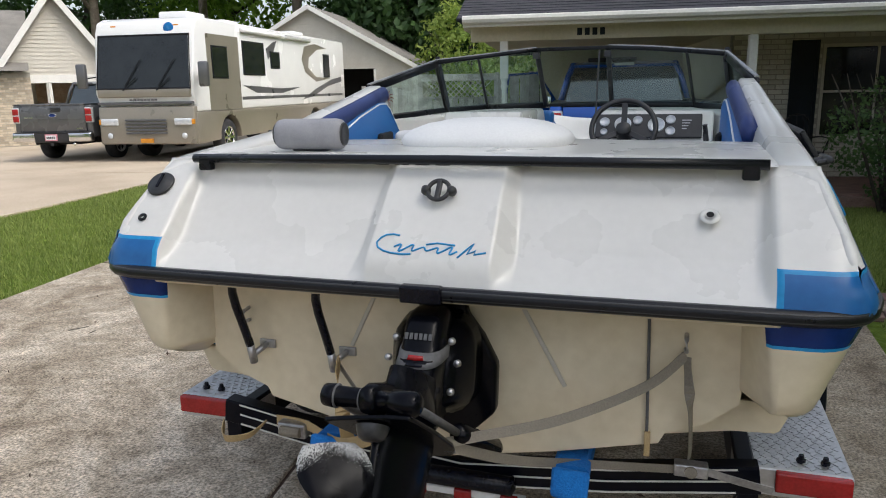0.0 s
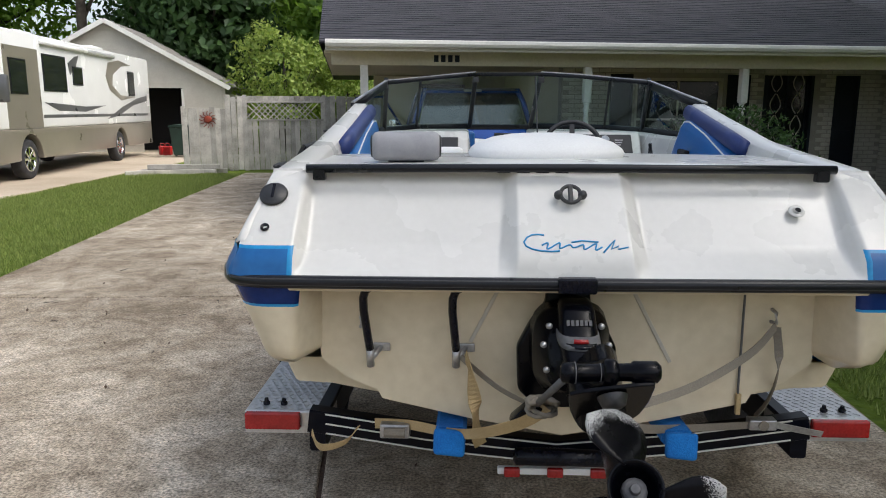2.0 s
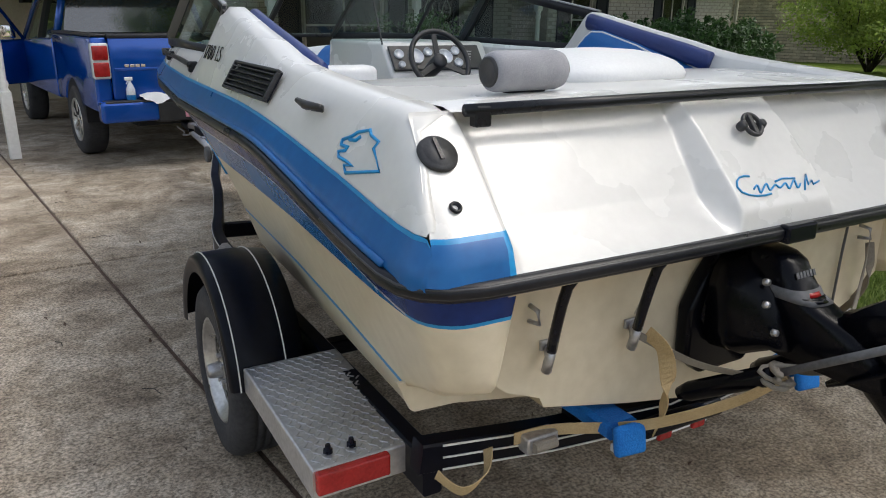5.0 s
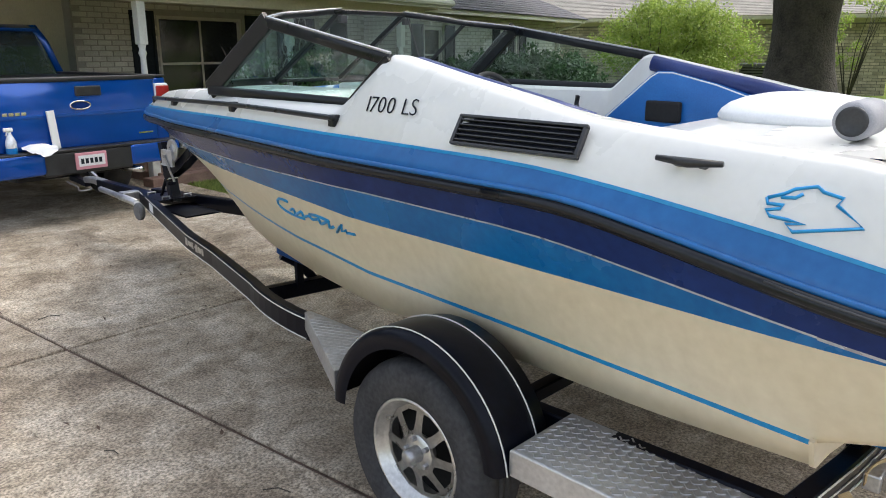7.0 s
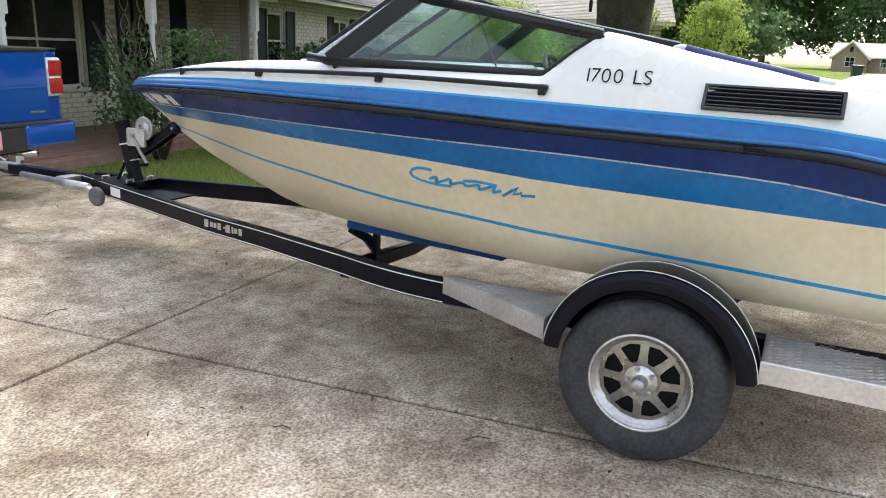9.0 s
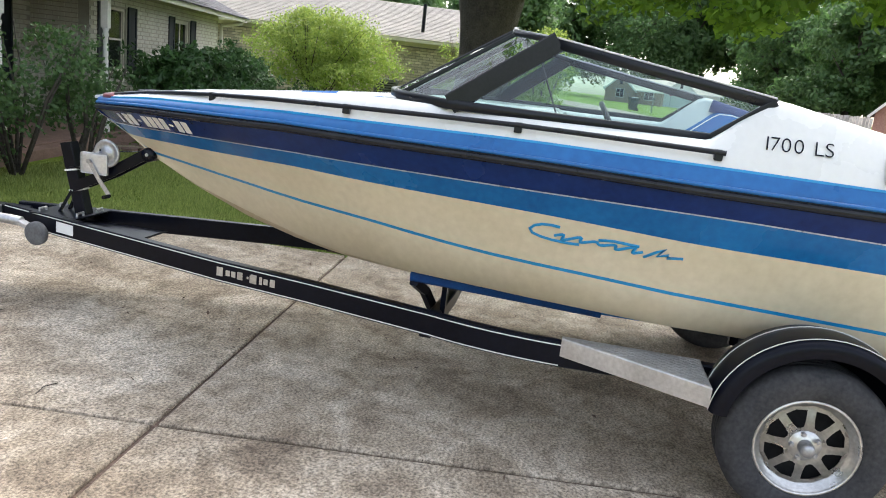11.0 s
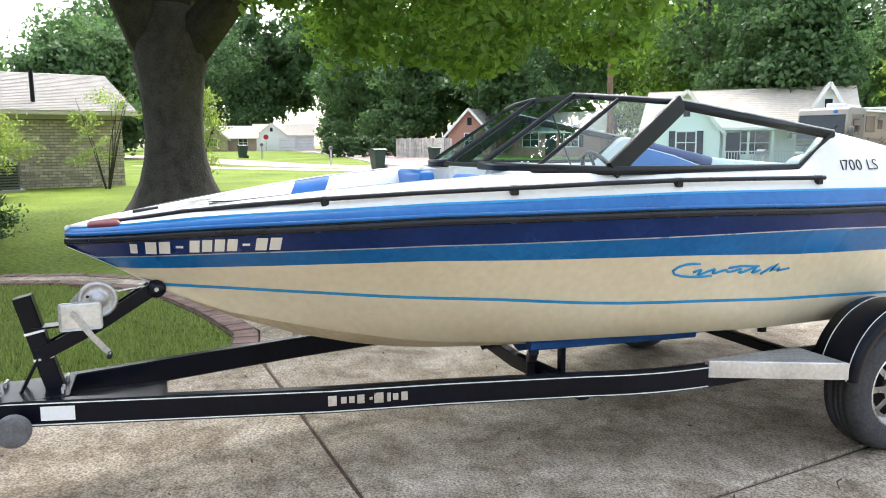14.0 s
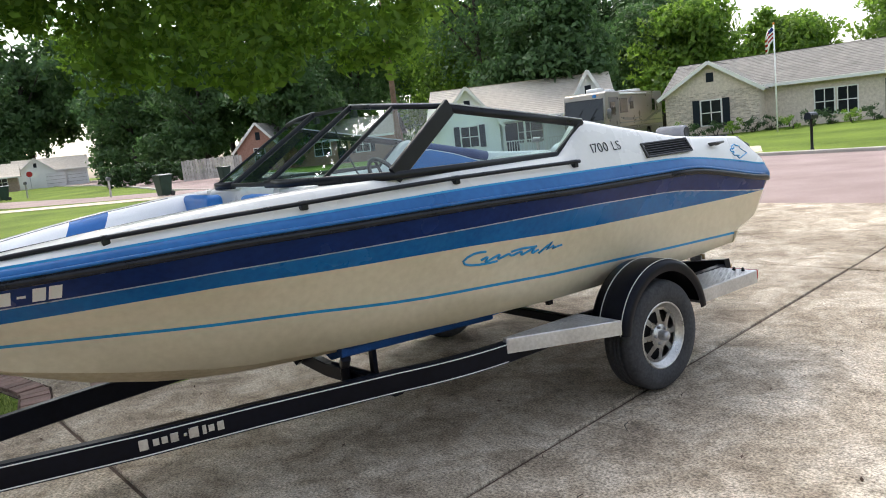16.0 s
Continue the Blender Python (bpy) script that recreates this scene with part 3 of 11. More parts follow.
band = loft("deck_band", band_ys, [
    lambda y: (at(BEAM, y) + 0.002, at(RAIL_Z, y)),
    lambda y: (at(BEAM, y) + 0.004, below_gunwale(y, smooth_at(RAIL_Z, y) + 0.025)),
    lambda y: (at(BEAM, y) - 0.006, below_gunwale(y, smooth_at(RAIL_Z, y) + 0.05)),
    lambda y: (at(BEAM, y) - 0.027, below_gunwale(y, smooth_at(WHITE_Z, y) - 0.006))],
    [PAINT_BAND], boat, "blue moulded band above the rub rail")
rounded(band.data)
line = loft("pinstripe", [0.005, 0.02, 0.04] + [y for y in ys if y > 0.05], [
    lambda y: (at(BEAM, y) - 0.0255, below_gunwale(y, smooth_at(WHITE_Z, y) - 0.006)),
    lambda y: (at(BEAM, y) - 0.0275, below_gunwale(y, smooth_at(WHITE_Z, y) + 0.004))], [VINYL_LINE], boat, "bright blue pinstripe")


def top_x(y):
    return deck_x(y, gunwale(y))


def inner_x(y):
    return max(0.0, top_x(y) - at([(0.2, 0.10), (1.7, 0.075), (2.2, 0.09), (3.2, 0.13), (4.4, 0.11), (4.75, 0.10), (5.31, 0.0)], y))


def white_level(f):
    def g(y):
        a, b = min(smooth_at(WHITE_Z, y) + (0.003 if y < 0.1 else -0.008), gunwale(y) - 0.003), gunwale(y)
        z = a + (b - a) * f
        return deck_x(y, z), z
    return g


deck_ys = [y for y in ys if y > 0.05] + [0.028, 0.04, 0.09, 0.154, 0.235, 0.26, 1.16, 1.3, 1.5, 1.7, 1.75, 1.79, 1.86, 1.93, 1.98]
deck_ys = sorted(set(deck_ys))
deck = loft("deck", deck_ys, [
    white_level(0.0), white_level(0.25), white_level(0.5), white_level(0.75), white_level(0.93),
    lambda y: (top_x(y) - 0.012 * min(1, at(BEAM, y) * 4), gunwale(y) + 0.004) if y > 0.21 else (top_x(y) - 0.008, gunwale(y) + 0.003),
    lambda y: (inner_x(y) + 0.012 * min(1, at(BEAM, y) * 4), gunwale(y) + 0.004) if y > 0.21 else (top_x(y) - 0.020, gunwale(y) + 0.001),
    lambda y: (inner_x(y), gunwale(y) - 0.012) if y > 0.21 else (top_x(y) - 0.022, gunwale(y) - 0.012)], [GEL_WHITE], boat, "glossy white moulded deck and gunwales")
rounded(deck.data)
rounded(line.data)

def floor_z(y):
    return at([(0, 0.86), (3.3, 0.86), (4.0, 0.98), (4.75, 1.13)], y)


# the inside of the boat: side liner, floor, bow cap
well_ys = [y for y in deck_ys if 0.9 <= y <= 4.75]
liner = loft("cockpit_liner", well_ys, [
    lambda y: (inner_x(y) - 0.001, gunwale(y) - 0.012),
    lambda y: (inner_x(y) - 0.03, gunwale(y) - 0.16),
    lambda y: (max(0.02, min(inner_x(y) - 0.07, side_x(y, floor_z(y)) - 0.05)), floor_z(y))], [GEL_WHITE], boat)
for s in (-1, 1):
    loft("coaming", [y for y in deck_ys if 0.24 <= y <= 1.3], [
        lambda y: (inner_x(y) + 0.001, gunwale(y) - 0.010),
        lambda y: (inner_x(y) - 0.006, gunwale(y) - 0.03),
        lambda y: (inner_x(y) - 0.010, 1.36)], [GEL_WHITE], boat, sides=(s,))
sole_ys = [y for y in well_ys if y <= 3.45]
floor_out = [(-min(inner_x(y) - 0.06, side_x(y, 0.84) - 0.05), y) for y in sole_ys] + [(min(inner_x(y) - 0.06, side_x(y, 0.84) - 0.05), y) for y in reversed(sole_ys)]
part("cockpit_floor", poly_slab(floor_out, 0.82, 0.865, 0), CARPET, boat, "grey carpeted cockpit sole")
cap_ys = [4.68, 4.75, 4.88, 5.0, 5.08, 5.16, 5.22, 5.255, 5.28]
verts, faces = [], []
for y in cap_ys:
    w, z = inner_x(y) + 0.004, gunwale(y) - 0.004
    verts += [(-w, y, z), (-w * 0.5, y, z + 0.012 * min(1, w * 4)), (0, y, z + 0.016 * min(1, w * 4)), (w * 0.5, y, z + 0.012 * min(1, w * 4)), (w, y, z)]
for i in range(len(cap_ys) - 1):
    for j in range(4):
        faces.append((5 * i + j, 5 * i + j + 1, 5 * i + j + 6, 5 * i + j + 5))
attach(new("bow_cap", mesh_from("bow_cap", verts, faces, [GEL_WHITE], True)), boat)

# rub rail all the way round
rail = []
for y in reversed(ys[2:]):
    rail.append((-at(BEAM, y) - 0.008, y, smooth_at(RAIL_Z, y)))
CORNER = [(-1.03, 0.07), (-1.005, 0.025), (-0.965, -0.005), (-0.90, -0.022)]
rail += [(x, y, 1.098) for x, y in CORNER] + [(-0.45, -0.03, 1.098), (0, -0.032, 1.098), (0.45, -0.03, 1.098)] + [(-x, y, 1.098) for x, y in reversed(CORNER)]
for y in ys[2:]:
    rail.append((at(BEAM, y) + 0.008, y, smooth_at(RAIL_Z, y)))
def rail_out(d, dz):
    """The rail's line moved outwards by d and up by dz."""
    pts = []
    for k, p in enumerate(rail):
        a, b = rail[max(0, k - 1)], rail[min(len(rail) - 1, k + 1)]
        tx, ty = b[0] - a[0], b[1] - a[1]
        n = math.hypot(tx, ty) or 1.0
        pts.append((p[0] + d * ty / n, p[1] - d * tx / n, p[2] + dz))
    return pts


bead = rail_out(-0.003, 0.024)
side_count = len(ys[2:])
for run in (bead[:side_count], bead[-side_count:]):
    part("rail_bead", rod_bm(run, 0.0085, 8), PAINT_BAND, boat, "rounded blue bead above the rub rail", True)
aft = slice(side_count - 12, -side_count + 12)
aft_run = rail_out(0.002, 0.0)[aft]
grow_in = [min(1.0, min(k, len(aft_run) - 1 - k) / 9) for k in range(len(aft_run))]
part("stern_rail", rod_bm(aft_run, 0.016, 10, flat=1.2, radii=[0.0105 + 0.0055 * g for g in grow_in]), RUB_GREY, boat, "thick black rubber rail across the stern", True)
# ridges are paler than the rail: their highlights are put into the colour
for dz in (0.010, -0.007):
    part("rail_ridge_highlight", rod_bm(rail_out(0.013, dz)[side_count - 4:-side_count + 4], 0.0035, 6), VENT_GREY, boat, "", True)
part("rail_groove", rod_bm(rail_out(-0.004, 0.013), 0.006, 6), RUB_BLACK, boat, "", True)
part("rub_rail", rod_bm(rail_out(0.0, -0.002), 0.0105, 10, flat=1.25), RUB_GREY, boat, "dark grey rubber rub rail", True)
part("rub_rail_insert", rod_bm(rail_out(0.003, -0.013), 0.006, 8), RUB_BLACK, boat, "", True)
part("rail_joint_plate", box_bm(-0.055, 0.055, -0.062, -0.03, 1.076, 1.122, 0.006), RUB_BLACK, boat)


# ---- stern ----
def stern_panel():
    """The upper stern: corner columns, recessed panel, and the proud middle block, as one sheet over x."""
    half = [0, 0.08, 0.13] + [0.144 + 0.005 * k for k in range(18)] + [0.25, 0.35, 0.5, 0.74, 0.76, 0.78, 0.795, 0.804, 0.813, 0.822, 0.829, 0.837, 0.85, 0.90, 0.93, 0.955, 0.975, 0.99, 1.0]
    xs = [-x for x in reversed(half[1:])] + half
    rows = [0.0, 0.04, 0.10, 0.18, 0.26, 0.29, 0.35, 0.55, 0.75, 0.9, 0.97, 1.0]
    verts, faces, index = [], [], []
    for x in xs:
        a = abs(x)
        for f in rows:
            z = 1.112 + f * (1.405 - 1.112)
            base = at([(z0, y0) for y0, z0 in GUNWALE_Z[:5]], z)   # the sloped face of the columns and the block
            deep = base + 0.092 * min(1.0, f / 0.22) * (1 - 0.55 * f)   # the recessed panel
            column = min(1.0, max(0.0, (a - 0.795) / 0.032))
            block = min(1.0, max(0.0, (0.224 - 0.032 * f - a) / (0.055 - 0.02 * f)))
            k = max(column * column * (3 - 2 * column), block)
            y = base * k + max(deep, base) * (1 - k)
            zz = z
            if a > 0.85:
                edge = deck_x(y, zz) - 0.002
                x1 = math.copysign(0.85 + (a - 0.85) / 0.15 * (edge - 0.85), x)
            else:
                x1 = x
            verts.append((x1, y, zz))
    k = len(rows)
    for i in range(len(xs) - 1):
        for j in range(k - 1):
            faces.append((i * k + j, (i + 1) * k + j, (i + 1) * k + j + 1, i * k + j + 1))
            near = min(abs(xs[i]), abs(xs[i + 1]))
            index.append(2 if (near > 0.82 and j == 4) or (0.82 < near < 0.83 and j < 4) else 1 if near > 0.83 and j < 4 else 0)
    me = mesh_from("stern_panel", verts, faces, [GEL_WHITE, PAINT_BAND, VINYL_LINE], True, index)
    rounded(me)
    return attach(new("stern_panel", me), boat, "white moulded stern with a recessed panel and blue corners")


stern_panel()
# lower stern: two side sponsons, the recessed transom between them and the lip under the rail
def sponson(s):
    """The hull side carried aft round a soft corner to the inner edge of the stern, with its bottom sweeping up."""
    R, yc = 0.095, 0.083
    path = [("side", y) for y in (0.298, 0.25, 0.20, 0.15, 0.11)] + [("arc", a) for a in (0, 15, 30, 45, 60, 75, 90)] + [("aft", g) for g in (0.66, 0.33, 0.0)] + [("lip", 0), ("inner", 0)]
    v, f, idx = [], [], []
    levels = 11
    for kind, q in path:
        y0 = q if kind == "side" else yc - R * math.sin(radians(q)) if kind == "arc" else yc - R
        y1 = max(0.0, y0)
        low = at([(0.0, 0.838), (0.10, 0.81), (0.20, 0.775), (0.298, 0.748)], y1)
        navy = at(NAVY_Z, y1)
        blue = min(navy - 0.006, smooth_at(BLUE_Z, y1)) if kind == "side" else navy - 0.006
        zs = [at(RAIL_Z, y1), navy + 0.003, navy - 0.005, blue] + [low + (blue - low) * g for g in (0.75, 0.5, 0.28, 0.12, 0.05, 0.012, 0.0)]
        for j, z in enumerate(zs):
            t = max(0.0, (at(RAIL_Z, y1) - z) / 0.26)
            tuck = (0, 0, 0, 0, 0, 0, 0, 0.004, 0.012, 0.026, 0.045)[j] * (min(1.0, (0.298 - q) / 0.07) if kind == "side" else 1.0)
            X = side_x(max(y1, 0.10), z) + 0.0005
            lean = 0.022 * t
            if kind == "side":
                x, y = X - tuck, y0
            elif kind == "arc":
                x, y = X - R + (R - tuck) * math.cos(radians(q)), yc + lean - (R - tuck) * math.sin(radians(q))
            else:
                edge = 0.80 + 0.035 * t
                if kind == "aft":
                    x, y = edge + 0.012 + (X - R - edge - 0.012) * q, yc - R + lean + tuck
                elif kind == "lip":
                    x, y = edge, yc - R + 0.012 + lean + tuck * 0.7
                else:
                    x, y = 0.765, 0.20
            v.append((s * x, y, z))
    for i in range(len(path) - 1):
        for j in range(levels - 1):
            f.append((i * levels + j, (i + 1) * levels + j, (i + 1) * levels + j + 1, i * levels + j + 1))
            kind = path[i + 1][0]
            idx.append(0 if kind == "inner" else (1, 4 if kind == "side" else 2, 3 if kind == "side" else 0, 0, 0, 0, 0, 0, 0, 0)[j])
    f.append([i * levels + levels - 1 for i in range(len(path))])
    idx.append(0)
    return attach(new("sponson", mesh_from("sponson", v, f, [GEL_CREAM, PAINT_NAVY, VINYL_LINE, PAINT_BLUE, SILVER_LINE], True, idx)), boat, "cream hull corner with a navy band")


for s in (-1, 1):
    sponson(s)
step = bmesh.new()
slab_bm([(-0.93, 0.76), (-0.896, 0.682), (-0.885, 0.674), (-0.774, 0.668), (-0.45, 0.608), (0, 0.533), (0.45, 0.608), (0.774, 0.668), (0.885, 0.674), (0.896, 0.682), (0.93, 0.76)], 0.012, Matrix.Translation((0, 0.292, 0)), step)
part("hull_step", step, GEL_CREAM, boat)
loft("hull_bottom", [0.17, 0.23, 0.296], [lambda y: (0.62, 0.73), lambda y: (0.60, 0.694), lambda y: (0.585, 0.664), lambda y: (0.3, 0.599), lambda y: (0.0, 0.543)], [GEL_BOTTOM], boat)
transom = bmesh.new()
outline = [(-0.80, 1.075), (0.80, 1.075), (0.78, 0.80), (0.70, 0.735), (0.60, 0.695), (0.585, 0.665), (0.3, 0.60), (0, 0.545), (-0.3, 0.60), (-0.585, 0.665), (-0.60, 0.695), (-0.70, 0.735), (-0.78, 0.80)]
slab_bm(outline, 0.04, Matrix.Translation((0, 0.17, 0)), transom)
part("transom", transom, GEL_CREAM, boat, "cream recessed transom with faint scratches")
part("stern_lip", box_bm(-0.84, 0.84, -0.012, 0.20, 1.066, 1.09, 0.008), GEL_CREAM, boat)

# engine deck: flat with the rounded sun pad on it
eng_y = [0.225, 0.26, 0.4, 0.6, 0.8, 0.92, 0.95]
v, f = [], []
eng_x = [-1, -0.97, -0.6, 0, 0.6, 0.97, 1]
for y in eng_y:
    for x in eng_x:
        v.append((x * (inner_x(max(0.25, y)) + 0.004), y, (1.402 if y < 0.25 else 1.41 + 0.012 * (1 - abs(x))) - (0.05 if y > 0.94 else 0)))
for i in range(len(eng_y) - 1):
    for j in range(6):
        f.append((7 * i + j, 7 * i + j + 1, 7 * i + j + 8, 7 * i + j + 7))
attach(new("engine_deck", mesh_from("engine_deck", v, f, [GEL_WHITE], True)), boat)
part("engine_box_front", box_bm(-0.78, 0.78, 0.93, 0.96, 0.86, 1.38, 0.01), GEL_WHITE, boat)

# ---- windscreen ----
def strip_bm(points, width, depth, bm=None):
    return beam_bm(points, width, depth, bm, bevel=min(width, depth) * 0.2)


T = {"rear": (0.905, 1.765, 1.612), "post": (0.82, 2.62, 1.754), "mid": (0.615, 2.815, 1.783), "bend": (0.43, 2.84, 1.802)}
B = {"rear": (0.905, 1.985, 1.447), "post": (0.885, 3.03, 1.455), "mid": (0.68, 3.30, 1.466), "bend": (0.46, 3.38, 1.470)}
MIDDLE = {-1: ((-0.255, 2.85, 1.818), (-0.29, 3.40, 1.472)), 1: ((0.172, 2.85, 1.818), (0.155, 3.40, 1.472))}
screen = new("windscreen")
attach(screen, boat, "black-framed wraparound windscreen with an opening middle pane")


def pane(name, corners):
    me = mesh_from(name, corners, [tuple(range(len(corners)))], [WINDSCREEN])
    ob = attach(new(name, me), screen, "tinted glass pane")
    ob.visible_shadow = False
    return ob


for s in (-1, 1):
    t = {k: Vector((s * x, y, z)) for k, (x, y, z) in T.items()}
    b = {k: Vector((s * x, y, z)) for k, (x, y, z) in B.items()}
    mt, mb = (Vector(v) for v in MIDDLE[s])
    pane("side_pane", [b["rear"], b["post"], t["post"], t["rear"]])
    pane("quarter_pane", [b["post"], b["mid"], t["mid"], t["post"]])
    pane("front_pane", [b["mid"], b["bend"], mb, mt, t["bend"], t["mid"]])
    part("top_frame", strip_bm([t["post"], t["mid"], t["bend"], mt], 0.026, 0.024), ANODISED, screen, "", True)
    part("side_top_frame", strip_bm([p - Vector((0, 0, 0.010)) for p in (t["rear"], t["post"])], 0.022, 0.042), ANODISED, screen, "", True)
    part("top_trim", strip_bm([p + Vector((0, 0, 0.014)) for p in (t["rear"], t["post"], t["mid"], t["bend"], mt)], 0.018, 0.008), STEEL, screen, "bright metal edge trim")
    part("base_frame", strip_bm([b["rear"], b["post"], b["mid"], b["bend"], mb], 0.03, 0.04), ANODISED, screen, "", True)
    part("rear_post", strip_bm([b["rear"], t["rear"]], 0.022, 0.03), ANODISED, screen)
    part("corner_post", strip_bm([b["post"], t["post"]], 0.026, 0.085), ANODISED, screen)
    part("divider", strip_bm([b["mid"], t["mid"]], 0.016, 0.020), ANODISED, screen)
    part("middle_post", strip_bm([mb, mt], 0.030, 0.026), ANODISED, screen)
    part("clip", box_bm(mt.x - 0.02, mt.x + 0.02, 2.82, 2.85, 1.765, 1.80, 0.004), VENT_GREY, screen)
pane("middle_pane", [MIDDLE[-1][1], MIDDLE[1][1], MIDDLE[1][0], MIDDLE[-1][0]])
part("middle_frame", strip_bm([MIDDLE[-1][0], MIDDLE[1][0]], 0.024, 0.022), ANODISED, screen)
part("middle_sill", strip_bm([MIDDLE[-1][1], MIDDLE[1][1]], 0.024, 0.022), ANODISED, screen)

# ---- consoles, seats and upholstery inside ----
def console(x0, x1, name, label):
    c = new(name)
    attach(c, boat, label)
    k0, k1 = (0.72 if x0 < -0.5 else 1.0), (0.72 if x1 > 0.5 else 1.0)
    j0, j1 = (0.86 if x0 < -0.5 else 1.0), (0.86 if x1 > 0.5 else 1.0)
    v = [(x0 * k0, 2.50, 0.88), (x1 * k1, 2.50, 0.88), (x1, 2.48, 1.28), (x0, 2.48, 1.28), (x0, 2.62, 1.455), (x1, 2.62, 1.455), (x0 * j0, 3.38, 1.452), (x1 * j1, 3.38, 1.452), (x0 * k0 * 0.8, 3.40, 1.0), (x1 * k1 * 0.8, 3.40, 1.0)]
    f = [(0, 1, 2, 3), (3, 2, 5, 4), (4, 5, 7, 6), (6, 7, 9, 8), (0, 3, 4, 6, 8), (1, 9, 7, 5, 2)]
    bm = bmesh.new()
    vs = [bm.verts.new(p) for p in v]
    for q in f:
        bm.faces.new([vs[i] for i in q])
    bmesh.ops.recalc_face_normals(bm, faces=bm.faces)
    bmesh.ops.bevel(bm, geom=bm.edges[:], offset=0.02, segments=3, profile=0.5, affect="EDGES")
    part("moulding", bm, GEL_WHITE, c, "", True)
    return c


port_console = console(-0.78, -0.30, "port_console", "white console with a black glovebox door")
helm_console = console(0.125, 0.78, "helm_console", "white helm console with a black gauge panel")
tilt = Matrix.Translation((0, 2.55, 1.365)) @ Matrix.Rotation(radians(-37), 4, "X")
glove = part("glovebox_door", box_bm(-0.165, 0.165, -0.022, -0.008, -0.055, 0.055, 0.006), PLASTIC_BLACK, port_console, "black glovebox door")
glove.matrix_basis = Matrix.Translation((-0.53, 0, 0)) @ tilt
latch = part("latch", lathe_bm([(0, 0.012), (0.012, 0.012), (0.014, 0.0)], 12, Matrix.Rotation(radians(90), 4, "X")), CHROME, glove)
latch.matrix_basis = Matrix.Translation((0, -0.022, 0))
panel = part("gauge_panel", box_bm(-0.285, 0.285, -0.022, -0.008, -0.078, 0.078, 0.006), PLASTIC_BLACK, helm_console, "black gauge panel")
panel.matrix_basis = Matrix.Translation((0.43, 0, 0)) @ tilt
for x, z, r in ((-0.235, 0.02, 0.028), (-0.135, 0.005, 0.046), (-0.055, 0.03, 0.026), (0.045, 0.0, 0.046), (0.12, 0.035, 0.026), (0.12, -0.04, 0.026), (-0.235, -0.045, 0.020)):
    g = part("gauge", lathe_bm([(0, 0.006), (r * 0.86, 0.006), (r * 0.9, 0.012), (r, 0.010), (r, 0.0)], 24, Matrix.Translation((x, -0.022, z)) @ Matrix.Rotation(radians(90), 4, "X")), CLEAR_LENS, panel, "pale round gauge", True)
for k in range(4):
    part("label_bar", box_bm(0.18, 0.18 + 0.05 - 0.008 * k, -0.0235, -0.022, 0.03 - 0.018 * k, 0.036 - 0.018 * k), STEEL, panel)
sw = part("switch_panel", box_bm(-0.105, 0.105, -0.016, -0.004, -0.035, 0.035, 0.004), PLASTIC_BLACK, helm_console, "black switch panel")
sw.matrix_basis = Matrix.Translation((0.49, 2.475, 1.235))
for x in (0.72, ):
    part("speaker_grille", lathe_bm([(0, 0.012), (0.05, 0.014), (0.066, 0.010), (0.070, 0.0)], 28, Matrix.Translation((0.70, 2.48, 1.22)) @ Matrix.Rotation(radians(90), 4, "X")), PLASTIC_BLACK, helm_console, "round black speaker grille", True)
part("speaker_grille", lathe_bm([(0, 0.012), (0.05, 0.014), (0.066, 0.010), (0.070, 0.0)], 28, Matrix.Translation((-0.825, 2.30, 1.27)) @ Matrix.Rotation(radians(90), 4, "Y")), PLASTIC_BLACK, boat, "round black speaker grille", True)

wheel_m = Matrix.Translation((0.315, 2.30, 1.375)) @ Matrix.Rotation(radians(60), 4, "X")
steering = new("steering_wheel")
steering.matrix_basis = wheel_m
attach(steering, helm_console, "black three-spoke steering wheel")
part("wheel_rim", rod_bm([(0.165 * math.cos(a), 0.165 * math.sin(a), 0) for a in [2 * math.pi * k / 40 for k in range(40)]], 0.0145, 10, closed=True), PLASTIC_BLACK, steering, "", True)
for a in (90, 210, 330):
    part("spoke", strip_bm([(0, 0, -0.02), (0.155 * math.cos(radians(a)), 0.155 * math.sin(radians(a)), -0.002)], 0.03, 0.008), PLASTIC_BLACK, steering)
part("hub", lathe_bm([(0, 0.012), (0.032, 0.010), (0.04, 0.0), (0.04, -0.10), (0.03, -0.16)], 24), PLASTIC_BLACK, steering, "", True)
part("throttle_box", box_bm(0.735, 0.775, 2.03, 2.13, 1.16, 1.27, 0.008), PLASTIC_BLACK, boat, "black throttle control")
part("throttle_lever", strip_bm([(0.735, 2.08, 1.25), (0.72, 2.10, 1.36), (0.715, 2.09, 1.405)], 0.018, 0.024), PLASTIC_BLACK, boat)
part("aerial", rod_bm([(0.135, 2.62, 1.44), (0.132, 2.70, 1.62), (0.13, 2.78, 1.80)], 0.005, 6), PLASTIC_BLACK, boat, "thin black aerial")

